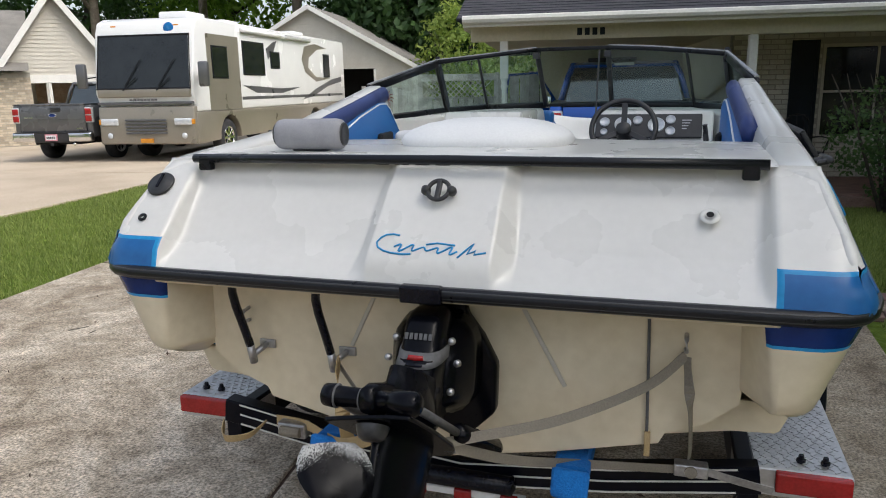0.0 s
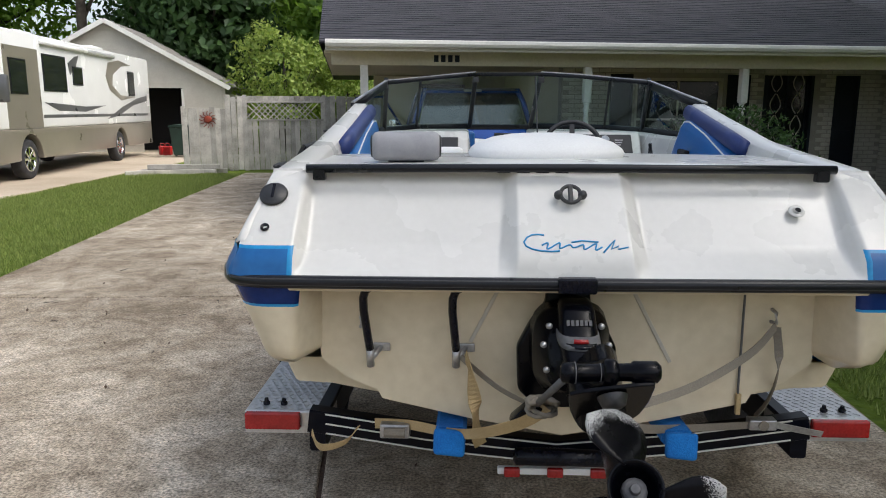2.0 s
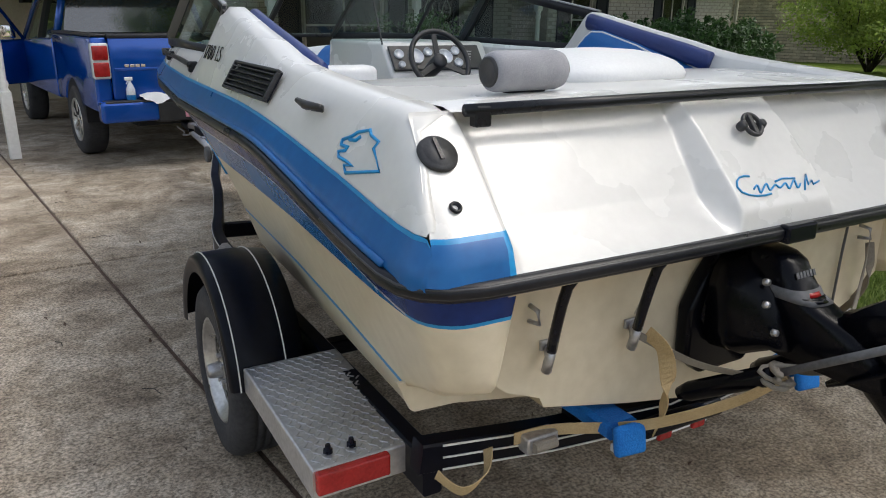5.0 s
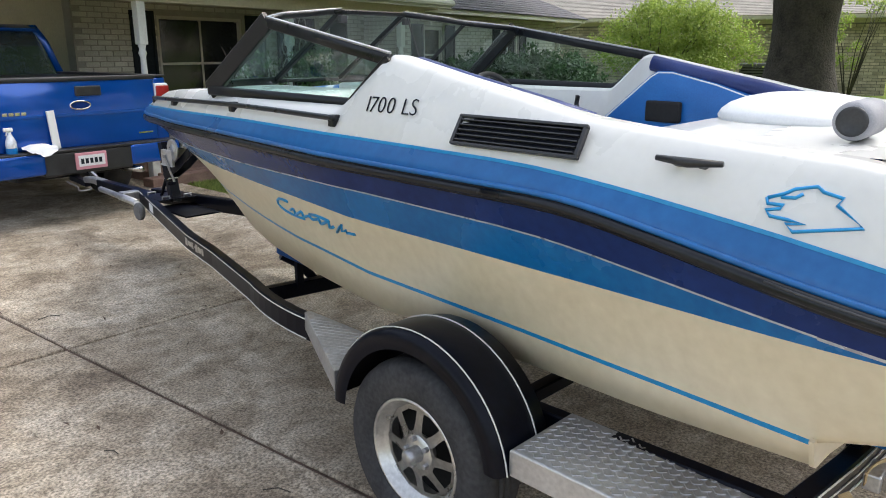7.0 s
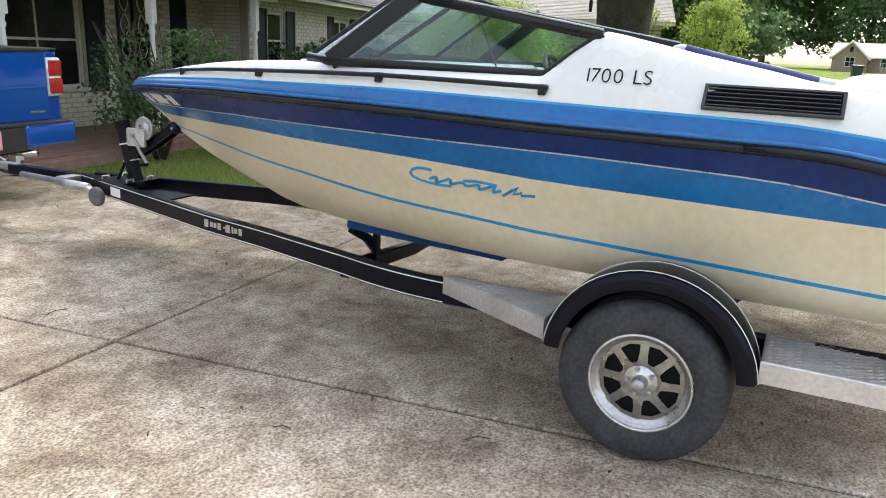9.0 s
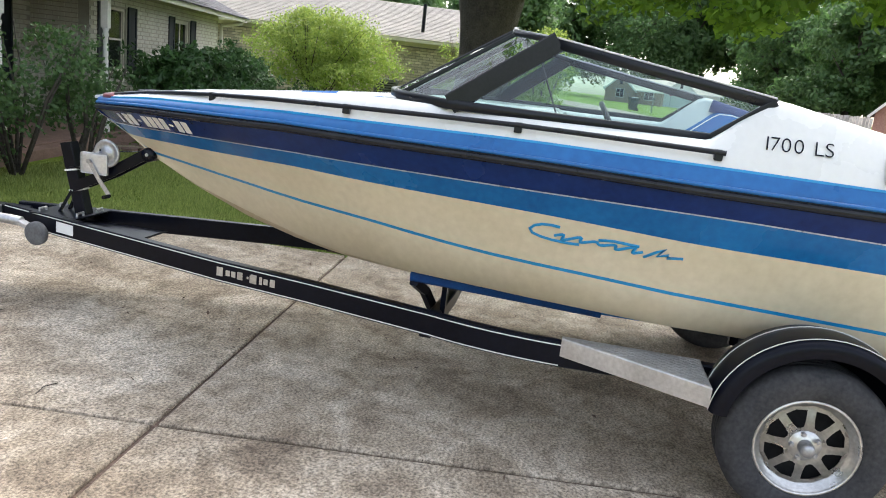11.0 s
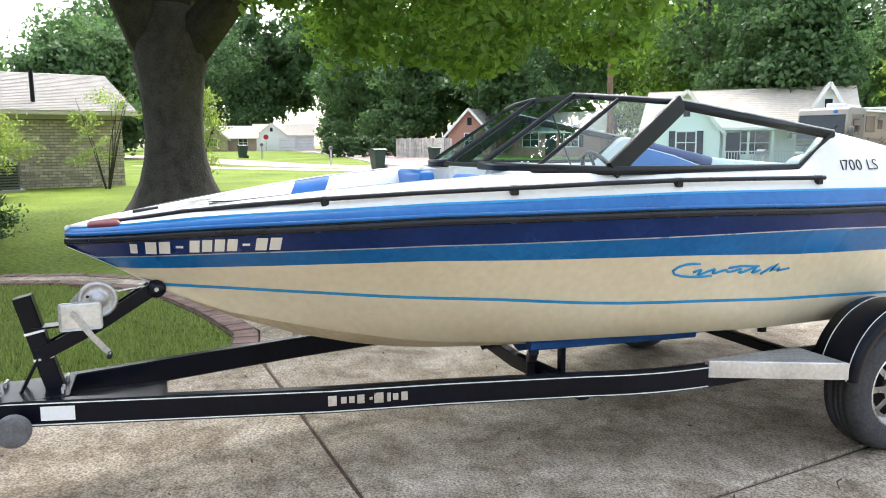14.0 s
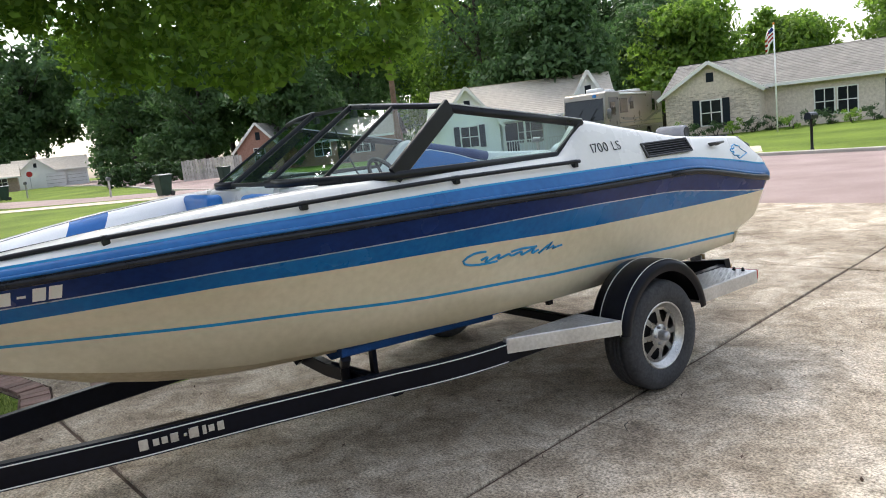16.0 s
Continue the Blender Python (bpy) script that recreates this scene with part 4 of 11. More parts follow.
# back-to-back seats and blue bolster panels along the fins
for s in (-1, 1):
    panel_pts = [(0.98, 1.375), (1.06, 1.395), (1.36, 1.49), (1.60, 1.545), (1.68, 1.545), (1.72, 1.52), (1.98, 1.30), (2.0, 1.22), (1.96, 1.15), (1.05, 1.13), (0.97, 1.16)]
    bm = bmesh.new()
    rows = []
    for dx, k in ((0.0, 1.0), (0.035, 0.97), (0.05, 0.90)):
        cy, cz = 1.5, 1.33
        rows.append([bm.verts.new((s * (inner_x(min(1.9, max(1.0, y))) - 0.012 - dx - 0.05 * max(0, (1.545 - z))), cy + (y - cy) * k, cz + (z - cz) * k)) for y, z in panel_pts])
    n = len(panel_pts)
    for p, q in zip(rows, rows[1:]):
        for j in range(n):
            bm.faces.new((p[j], p[(j + 1) % n], q[(j + 1) % n], q[j]))
    bm.faces.new(rows[-1])
    pad = part("bolster_panel", bm, VINYL_BLUE, boat, "royal blue vinyl bolster with white piping", True)
    loop = [(s * (inner_x(min(1.9, max(1.0, y))) - 0.055 - 0.05 * max(0, (1.545 - z))), 1.5 + (y - 1.5) * 0.935, 1.33 + (z - 1.33) * 0.935) for y, z in panel_pts]
    part("piping", rod_bm(loop, 0.004, 6, closed=True), VINYL_WHITE, pad, "white piping", True)
    edge = [(s * (inner_x(y) - 0.02), y, gunwale(y) - 0.035) for y in (1.0, 1.15, 1.3, 1.45, 1.6, 1.72)]
    part("coaming_roll", rod_bm(edge, 0.030, 10, flat=1.3), VINYL_NAVY, boat, "navy padded coaming roll", True)
    hole = part("bolster_pocket", box_bm(-0.014, 0.014, -0.10, 0.10, -0.052, 0.052, 0.013, 3), UNLIT_BLACK, boat, "dark cup pocket")
    hole.matrix_basis = Matrix.Translation((s * (inner_x(1.6) - 0.070), 1.62, 1.345)) @ Matrix.Rotation(radians(-s * 6), 4, "Z")


def cushion(name, x0, x1, y0, y1, z0, z1, mat, label, r=0.03):
    return part(name, box_bm(x0, x1, y0, y1, z0, z1, r, 4), mat, boat, label, True)


for x0, x1 in ((-0.74, -0.33), (0.16, 0.58)):
    cushion("seat_cushion", x0, x1, 1.25, 1.72, 1.02, 1.15, VINYL_WHITE, "white vinyl seat cushion")
    cushion("seat_back", x0, x1, 1.66, 1.78, 1.06, 1.40 if x0 < 0 else 1.30, VINYL_WHITE, "white vinyl seat back")
    cushion("seat_base", x0 + 0.03, x1 - 0.03, 1.30, 1.90, 0.86, 1.03, VINYL_BLUE, "blue seat base", 0.02)
# pad over the engine
v, f = [], []
rings = [(1.0, 0.0), (1.02, 0.014), (0.98, 0.032), (0.88, 0.052), (0.70, 0.070), (0.45, 0.082), (0.2, 0.086)]
m = 40
for k, h in rings:
    for i in range(m):
        a = 2 * math.pi * i / m
        c, d = math.cos(a), math.sin(a)
        v.append((-0.02 + k * 0.285 * math.copysign(abs(c) ** 0.72, c), 0.72 + k * 0.22 * math.copysign(abs(d) ** 0.75, d), 1.418 + h))
for r in range(len(rings) - 1):
    for i in range(m):
        f.append((r * m + i, r * m + (i + 1) % m, (r + 1) * m + (i + 1) % m, (r + 1) * m + i))
f.append(tuple(range((len(rings) - 1) * m, len(rings) * m)))
attach(new("engine_pad", mesh_from("engine_pad", v, f, [VINYL_WHITE], True)), boat, "rounded white vinyl pad on the engine deck")
# bow seats: white side pads with a raked blue patch, dark groove line, and blue-topped backrests before the consoles
def pad_edge(y):
    return max(0.02, inner_x(y) - at([(3.4, 0.0), (4.3, 0.01), (4.6, 0.05), (4.76, 0.4)], y))


PAD = [(-0.004, 0.0), (0.012, 0.006), (0.034, -0.004), (0.058, -0.035), (0.085, -0.10), (0.105, -0.25)]
for s in (-1, 1):
    for y0, y1, mat in ((3.50, 3.98, VINYL_WHITE), (3.98, 4.19, VINYL_BLUE), (4.19, 4.74, VINYL_WHITE)):
        v, f = [], []
        m = len(PAD)
        for y in np.linspace(y0, y1, 7):
            for dx, dz in PAD:
                rake = -0.62 * dz if 3.9 < y < 4.3 else 0.0
                q = min(4.74, y + rake)
                v.append((s * max(0.004, pad_edge(q) - dx), q, gunwale(q) - 0.004 + dz))
        for i in range(6):
            for j in range(m - 1):
                f.append((m * i + j, m * i + j + 1, m * (i + 1) + j + 1, m * (i + 1) + j))
        attach(new("bow_backrest", mesh_from("bow_backrest", v, f, [mat], True)), boat, "blue vinyl inset of the bow backrest" if mat is VINYL_BLUE else "white vinyl bow backrest")
    # dark-grey rod painted in for the shaded groove beside the pad
    part("pad_groove_line", rod_bm([(s * (pad_edge(y) + 0.006), y, gunwale(y) + 0.001) for y in np.linspace(3.62, 4.745, 14)], 0.0035, 6), VENT_GREY, boat, "dark line drawn for the groove between deck and pad", True)
    x0, x1 = (0.19, 0.66) if s > 0 else (-0.70, -0.25)
    part("forward_backrest", box_bm(x0, x1, 3.45, 3.54, 1.12, 1.432, 0.03, 4), VINYL_BLUE, boat, "blue vinyl backrest facing the bow", True)
    v, f = [], []
    for y in (3.45, 3.8, 4.1, 4.4, 4.6):
        v += [(s * (inner_x(y) - 0.06), y, 1.16), (s * max(0.03, inner_x(y) - 0.40), y, 1.16), (s * max(0.03, inner_x(y) - 0.40), y, 0.87)]
    for i in range(4):
        for j in range(2):
            f.append((3 * i + j, 3 * i + j + 1, 3 * i + j + 4, 3 * i + j + 3))
    attach(new("bow_seat", mesh_from("bow_seat", v, f, [VINYL_WHITE], True)), boat, "white vinyl bow seat")

# ---- fittings on the deck ----
for s in (-1, 1):
    pts = []
    for y in (1.93, 1.96, 2.4, 2.73, 3.1, 3.49, 3.9, 4.24, 4.55, 4.8, 4.95, 5.06):
        z = smooth_at(WHITE_Z, y) + 0.055 - 0.024 * max(0, (y - 4.3)) / 0.6 - 0.010 * min(1.0, max(0.0, y - 3.2))
        pts.append((s * (deck_x(y, z) + 0.028 - 0.02 * max(0, (y - 4.5)) / 0.45), y, z))
    grab = part("grab_rail", rod_bm(pts, 0.0105, 8), ANODISED, boat, "black grab rail along the foredeck", True)
    for y in (1.955, 2.727, 3.486, 4.241):
        z = smooth_at(WHITE_Z, y) + 0.05 - 0.010 * min(1.0, max(0.0, y - 3.2))
        x = s * (deck_x(y, z) + 0.012)
        part("rail_bracket", box_bm(x - 0.018, x + 0.018, y - 0.016, y + 0.016, z - 0.026, z + 0.016, 0.005), ANODISED, grab)
    # louvred vent
    ym, zm = 1.137, 1.402
    vent = new("side_vent")
    attach(vent, boat, "black louvred side vent")
    tilt_x = math.degrees(math.atan2(deck_x(ym, 1.37) - deck_x(ym, 1.43), 0.06))
    vent.matrix_basis = Matrix.Translation((s * (deck_x(ym, zm) + 0.001), ym, zm)) @ Matrix.Rotation(radians(s * -tilt_x), 4, "Y") @ Matrix.Rotation(radians(-s * 0.5), 4, "Z")
    part("vent_frame", box_bm(-0.003, 0.004, -0.222, 0.222, -0.047, 0.047, 0.002), PAINT_BLACK, vent)
    for a, b, c, d in ((-0.224, 0.224, 0.040, 0.049), (-0.224, 0.224, -0.049, -0.040), (-0.224, -0.212, -0.040, 0.040), (0.212, 0.224, -0.040, 0.040)):
        part("vent_rim", box_bm(s * 0.002, s * 0.015, a, b, c, d, 0.002), PLASTIC_BLACK, vent)
    # slats greyer than rim and backing: light on their edges is painted in
    for k in range(5):
        z0 = -0.033 + 0.0160 * k
        part("louvre", beam_bm([(s * 0.010, -0.208, z0), (s * 0.010, 0.208, z0)], 0.012, 0.003), VENT_GREY, vent)
    # cleat
    zc = 1.376
    xc = s * (deck_x(0.622, zc) + 0.004)
    cleat = new("cleat")
    attach(cleat, boat, "black mooring cleat")
    for dy in (-0.03, 0.03):
        part("cleat_foot", rod_bm([(xc, 0.622 + dy, zc), (xc + s * 0.028, 0.622 + dy, zc + 0.006)], 0.009, 8), PLASTIC_BLACK, cleat)
    part("cleat_bar", rod_bm([(xc + s * 0.026, 0.622 - 0.082, zc + 0.012), (xc + s * 0.032, 0.622, zc + 0.008), (xc + s * 0.026, 0.622 + 0.082, zc + 0.012)], 0.011, 8, radii=[0.007, 0.012, 0.007]), PLASTIC_BLACK, cleat, "", True)
    part("snap_stud", lathe_bm([(0, 0.008), (0.006, 0.007), (0.008, 0)], 10, Matrix.Translation((s * top_x(1.60), 1.60, gunwale(1.60) - 0.02)) @ Matrix.Rotation(radians(s * 70), 4, "Y")), CHROME, boat)
def bow_lens(s):
    """A flat lens lying on the slope of the foredeck beside the stem."""
    bm = bmesh.new()
    rows = []
    for y in (5.045, 5.06, 5.12, 5.175, 5.185):
        row = []
        for k, (f, lift) in enumerate(((0.08, 0.001), (0.14, 0.012), (0.5, 0.015), (0.90, 0.012), (0.96, 0.001))):
            x, z = white_level(f)(y)
            if y in (5.045, 5.185):
                lift = 0.001
            row.append(bm.verts.new((s * (x + lift * 0.6), y, z + lift * 0.8)))
        rows.append(row)
    for a, b in zip(rows, rows[1:]):
        for k in range(4):
            bm.faces.new((a[k], a[k + 1], b[k + 1], b[k]) if s > 0 else (b[k], b[k + 1], a[k + 1], a[k]))
    return bm


part("bow_lamp", bow_lens(-1), BOW_RED, boat, "dull red bow navigation lamp", True)
part("bow_lamp", bow_lens(1), CLEAR_LENS, boat, "clear bow navigation lamp", True)
part("bow_cleat", rod_bm([(-0.03, 4.89, 1.302), (-0.03, 5.0, 1.287)], 0.007, 8), PLASTIC_BLACK, boat)
part("bow_eye", rod_bm([(0, 4.90, 0.90), (0, 4.96, 0.895), (0, 4.955, 0.93), (0, 4.91, 0.945)], 0.008, 8), STEEL, boat)

# stern fittings
slope = Matrix.Rotation(radians(43), 4, "X")


def on_stern(x, z, bm, mat, name, label="", lift=0.0, smooth=True, y=None):
    yy = (at([(1.172, 0.0), (1.247, 0.067), (1.334, 0.154), (1.398, 0.235)], z) if y is None else y) - lift
    o = part(name, bm, mat, boat, label, smooth)
    o.matrix_basis = Matrix.Translation((x, yy, z)) @ slope
    return o


on_stern(-0.908, 1.332, lathe_bm([(0, 0.010), (0.032, 0.010), (0.034, 0.007), (0.041, 0.008), (0.044, 0.0)], 32, Matrix.Rotation(radians(0), 4, "X")), PLASTIC_BLACK, "filler_cap", "round black deck filler cap", 0.004)
on_stern(-0.908, 1.336, box_bm(-0.004, 0.004, -0.026, 0.026, 0.010, 0.014), RUB_BLACK, "cap_slot", "", 0.004, False)
on_stern(-0.916, 1.244, lathe_bm([(0.0, -0.004), (0.007, -0.003), (0.009, 0.006), (0.013, 0.004), (0.014, 0)], 20), ANODISED, "vent_fitting", "", 0.004)
fit_r = part("drain_fitting", lathe_bm([(0.0, -0.01), (0.010, -0.01), (0.012, 0.004), (0.026, 0.006), (0.030, 0.0)], 24, Matrix.Rotation(radians(83), 4, "X")), GEL_WHITE, boat, "white drain fitting", True)
fit_r.matrix_basis = Matrix.Translation((0.68, 0.148, 1.289)) @ Matrix.Rotation(radians(-42), 4, "X") @ Matrix.Scale(0.8, 4)
# flat near-black disc painted as the shaded mouth of the drain
part("drain_hole_disc", lathe_bm([(0, 0.008), (0.009, 0.008)], 16, Matrix.Translation((0.68, 0.142, 1.289)) @ Matrix.Rotation(radians(41), 4, "X")), UNLIT_BLACK, boat)
lat = new("hatch_latch")
lat.matrix_basis = Matrix.Translation((-0.004, 0.132, 1.332)) @ Matrix.Rotation(radians(50), 4, "X")
attach(lat, boat, "black twist latch on the stern")
part("latch_ring", rod_bm([(0.030 * math.cos(a), 0.030 * math.sin(a), 0.012) for a in [2 * math.pi * k / 24 for k in range(24)]], 0.006, 8, closed=True), PLASTIC_BLACK, lat, "", True)
part("latch_bar", box_bm(-0.007, 0.007, -0.03, 0.03, 0.004, 0.018, 0.003), PLASTIC_BLACK, lat)
for x in (-0.036, 0.036):
    part("latch_ear", lathe_bm([(0, 0.022), (0.010, 0.020), (0.014, 0.010), (0.012, 0)], 14, Matrix.Translation((x, 0, 0))), PLASTIC_BLACK, lat, "", True)
bar = new("stern_bar")
attach(bar, boat, "black tube along the top of the stern")
part("bar_tube", rod_bm([(-0.815, 0.198, 1.408), (-0.4, 0.192, 1.411), (0, 0.19, 1.413), (0.4, 0.192, 1.411), (0.81, 0.198, 1.410)], 0.0135, 10), ANODISED, bar, "", True)
for x in (-0.775, 0.77):
    part("bar_bracket", box_bm(x - 0.02, x + 0.02, 0.185, 0.215, 1.372, 1.418, 0.005), ANODISED, bar)
for k in range(4):
    part("hinge_stain", box_bm(-0.22 + 0.06 * k, -0.18 + 0.06 * k, 0.212, 0.216, 1.395, 1.398), RUB_BLACK, boat)

# grab handles / ladder rails under the rail
for x in (-0.612, -0.341):
    h = new("ladder_rail")
    attach(h, boat, "black and steel boarding-ladder rail")
    part("rail_upper", rod_bm([(x + 0.014, 0.036, 1.07), (x - 0.004, 0.046, 1.058), (x - 0.014, 0.060, 1.03), (x - 0.015, 0.074, 0.985), (x - 0.009, 0.098, 0.91), (x - 0.004, 0.115, 0.85)], 0.0130, 8), RUB_BLACK, h, "", True)
    part("rail_lower", rod_bm([(x - 0.004, 0.115, 0.852), (x - 0.004, 0.13, 0.79)], 0.0125, 8), STEEL, h, "", True)
    part("rail_foot", rod_bm([(x - 0.004, 0.122, 0.815), (x + 0.028, 0.168, 0.842)], 0.010, 8), STEEL, h, "", True)
    part("rail_plate", box_bm(x + 0.0, x + 0.055, 0.160, 0.169, 0.828, 0.855, 0.003), STEEL, h)
for x, z in ((-0.645, 0.93), (0.643, 0.955)):
    part("tie_down_eye", rod_bm([(x, 0.168, z + 0.022), (x, 0.135, z + 0.018), (x, 0.13, z - 0.012), (x, 0.168, z - 0.018)], 0.006, 8), STEEL, boat, "", True)
part("pitot_tube", rod_bm([(0.548, 0.15, 1.065), (0.552, 0.158, 0.90), (0.555, 0.162, 0.70)], 0.004, 6), JACK_GREY, boat)
part("pitot_foot", box_bm(0.549, 0.565, 0.152, 0.168, 0.63, 0.70, 0.003), WEBBING_TAN, boat)
for x0, z0, x1, z1 in ((0.205, 1.04, 0.335, 0.80), (-0.21, 1.04, -0.30, 0.86)):
    part("scuff", strip_bm([(x0, 0.1675, z0), (x1, 0.1675, z1)], 0.006, 0.012), SIDING, boat)


# ---- markings drawn as plain shapes ----
def mark(name, curve, to_place, mat, r=0.006, label="", flat=0.3):
    """Strokes laid on a surface; each stroke is a line of (across, up)."""
    bm = bmesh.new()
    for stroke in curve:
        rod_bm([to_place(a, b) for a, b in stroke], r, 6, bm)
    return part(name, bm, mat, boat, label, True)


def wave_strokes():
    """A sweeping brush-script flourish: one big open curl, then a run of slanted waves and a flying tail."""
    curl = [(0.20, 0.96), (0.14, 1.0), (0.08, 0.97), (0.03, 0.84), (0.0, 0.62), (0.02, 0.42), (0.08, 0.28), (0.16, 0.20), (0.26, 0.17), (0.34, 0.20)]
    run = []
    for k in range(46):
        u = k / 45
        h = 0.13 * math.sin(u * 2 * math.pi * 5) * (0.85 + 0.4 * math.sin(u * 9))
        run.append((0.17 + 0.58 * u + 0.20 * h, 0.46 + h - 0.06 * u))
    cross = [(0.46, 0.62), (0.56, 0.70), (0.72, 0.64)]
    tail = [(0.76, 0.14), (0.83, 0.50), (0.88, 0.74), (0.84, 0.30), (0.91, 0.46), (0.90, 0.30), (1.0, 0.40)]
    return [curl, run, cross, tail]


def on_side(a, b):
    y, z = 2.63 - 0.64 * a, 0.917 + 0.088 * b
    return (-(side_x(y, z) + 0.001), y, z)


def on_side_right(a, b):
    y, z = 1.99 + 0.64 * a, 0.917 + 0.088 * b
    return (side_x(y, z) + 0.001, y, z)


def on_block(a, b):
    z = 1.178 + 0.052 * b
    return (-0.148 + 0.30 * a, at([(z0, y0) for y0, z0 in GUNWALE_Z[:5]], z) - 0.002, z)


mark("brand_flourish", wave_strokes(), on_side, VINYL_LINE, 0.0068, "bright blue brush-script flourish")
mark("brand_flourish", wave_strokes(), on_side_right, VINYL_LINE, 0.0068, "bright blue brush-script flourish")
mark("brand_flourish", wave_strokes(), on_block, VINYL_LINE, 0.0026, "bright blue brush-script flourish")
HEAD = [(0.02, 0.66), (0.18, 0.78), (0.27, 0.90), (0.48, 1.0), (0.55, 0.90), (0.75, 0.81), (0.71, 0.66), (1.0, 0.27), (0.36, 0.01), (0.27, 0.16), (0.46, 0.20), (0.28, 0.25), (0.10, 0.28), (0.04, 0.40), (0.18, 0.46), (0.21, 0.54), (0.04, 0.54)]


def on_quarter(s):
    def f(a, b):
        y, z = 0.445 - 0.20 * a, 1.262 + 0.095 * b
        return (s * (deck_x(y, z) + 0.001), y, z)
    return f


for s in (-1, 1):
    mark("angular_emblem", [HEAD + HEAD[:1], [(0.16, 0.70), (0.30, 0.72), (0.36, 0.82)]], on_quarter(s), VINYL_LINE, 0.0042, "bright blue angular outline emblem")


def letters(text, size, m, mat, parent, name="lettering", label=""):
    cu = bpy.data.curves.new(name, "FONT")
    cu.body, cu.size, cu.extrude, cu.offset = text, size, 0.0012, -0.0012
    tmp = bpy.data.objects.new(name, cu)
    scene.collection.objects.link(tmp)
    bpy.context.view_layer.update()
    me = bpy.data.meshes.new_from_object(tmp)
    bpy.data.objects.remove(tmp)
    me.materials.clear()
    me.materials.append(mat)
    o = new(name, me)
    attach(o, parent, label)
    o.matrix_basis = m
    return o


def side_frame(s, y, z):
    """Axes for writing on the deck side: reading towards the stern on the port side, towards the bow on the other."""
    out = Vector((s, 0, 0))
    lean = (deck_x(y, z - 0.03) - deck_x(y, z + 0.03)) / 0.06
    up = Vector((-s * lean, 0, 1)).normalized()
    right = up.cross(Vector((s, 0, s * lean)).normalized() * 1).normalized()
    normal = right.cross(up).normalized()
    m = Matrix((right, up, normal)).transposed().to_4x4()
    return Matrix.Translation((s * (deck_x(y, z) + 0.003), y, z)) @ m


# the model number, one part per character
LETTER_X = {"1": 0.027, "7": 0.041, "0": 0.0455, "L": 0.039, "S": 0.040, " ": 0.026}
for s, y0, z0 in ((-1, 1.805, 1.434), (1, 1.52, 1.432)):
    m, run = side_frame(s, y0, z0), 0.0
    for ch in "1700 LS":
        if ch != " ":
            letters(ch, 0.081, m @ Matrix.Translation((run, 0, 0)), RUB_BLACK, boat, label="black model number character")
        run += LETTER_X[ch]
# registration shown as plain white bars
for s in (-1, 1):
    x_bars = [(5.0, 0.03, 0.05), (4.93, 0.045, 0.062), (4.875, 0.045, 0.062), (4.815, 0.03, 0.012), (4.755, 0.04, 0.062), (4.705, 0.04, 0.062), (4.655, 0.04, 0.062), (4.605, 0.04, 0.062), (4.55, 0.03, 0.012), (4.49, 0.045, 0.062), (4.435, 0.045, 0.062)]
    for y, w, h in x_bars:
        zc = smooth_at(NAVY_Z, y) + 0.045
        q = []
        for yy, zz in ((y + w / 2, zc - h / 2), (y - w / 2, zc - h / 2), (y - w / 2, zc + h / 2), (y + w / 2, zc + h / 2)):
            q.append((s * (side_x(yy, zz) + 0.005), yy, zz))
        attach(new("registration_bar", mesh_from("registration_bar", q, [(0, 1, 2, 3)], [VINYL_WHITE])), boat)

# ---- outdrive, tilted up ----
drive = new("outdrive")
attach(drive, boat, "black outboard drive leg tilted up, with a worn propeller")
plate = [(-0.15, 0.72), (-0.155, 0.86), (-0.115, 0.94), (-0.07, 1.0), (-0.065, 1.06), (0.065, 1.06), (0.07, 1.0), (0.115, 0.94), (0.155, 0.86), (0.15, 0.72), (0.09, 0.66), (-0.09, 0.66)]
part("gimbal_plate", slab_bm(plate, 0.05, Matrix.Translation((0, 0.115, 0)), bevel=0.012), DRIVE_BLACK, drive, "", True)
part("bellows", lathe_bm([(0.115, 0), (0.10, 0.02), (0.115, 0.04), (0.10, 0.06), (0.112, 0.08), (0.095, 0.10)], 24, Matrix.Translation((0, 0.12, 0.86)) @ Matrix.Rotation(radians(80), 4, "X")), RUB_BLACK, drive, "", True)


def hull_of(rings, name, mat, label="", parent=None):
    """A solid through rounded-rectangle rings: centre, half width, half height, tilt of the ring about x."""
    bm = bmesh.new()
    loops = []
    for (c, w, h, t) in rings:
        m = Matrix.Translation(c) @ Matrix.Rotation(radians(t), 4, "X")
        loops.append([bm.verts.new(m @ Vector((w * math.copysign(abs(math.cos(a)) ** 0.6, math.cos(a)), h * math.copysign(abs(math.sin(a)) ** 0.6, math.sin(a)), 0))) for a in [2 * math.pi * k / 20 for k in range(20)]])
    for p, q in zip(loops, loops[1:]):
        for j in range(20):
            bm.faces.new((p[j], p[(j + 1) % 20], q[(j + 1) % 20], q[j]))
    bm.faces.new(loops[0][::-1])
    bm.faces.new(loops[-1])
    return part(name, bm, mat, parent or drive, label, True)


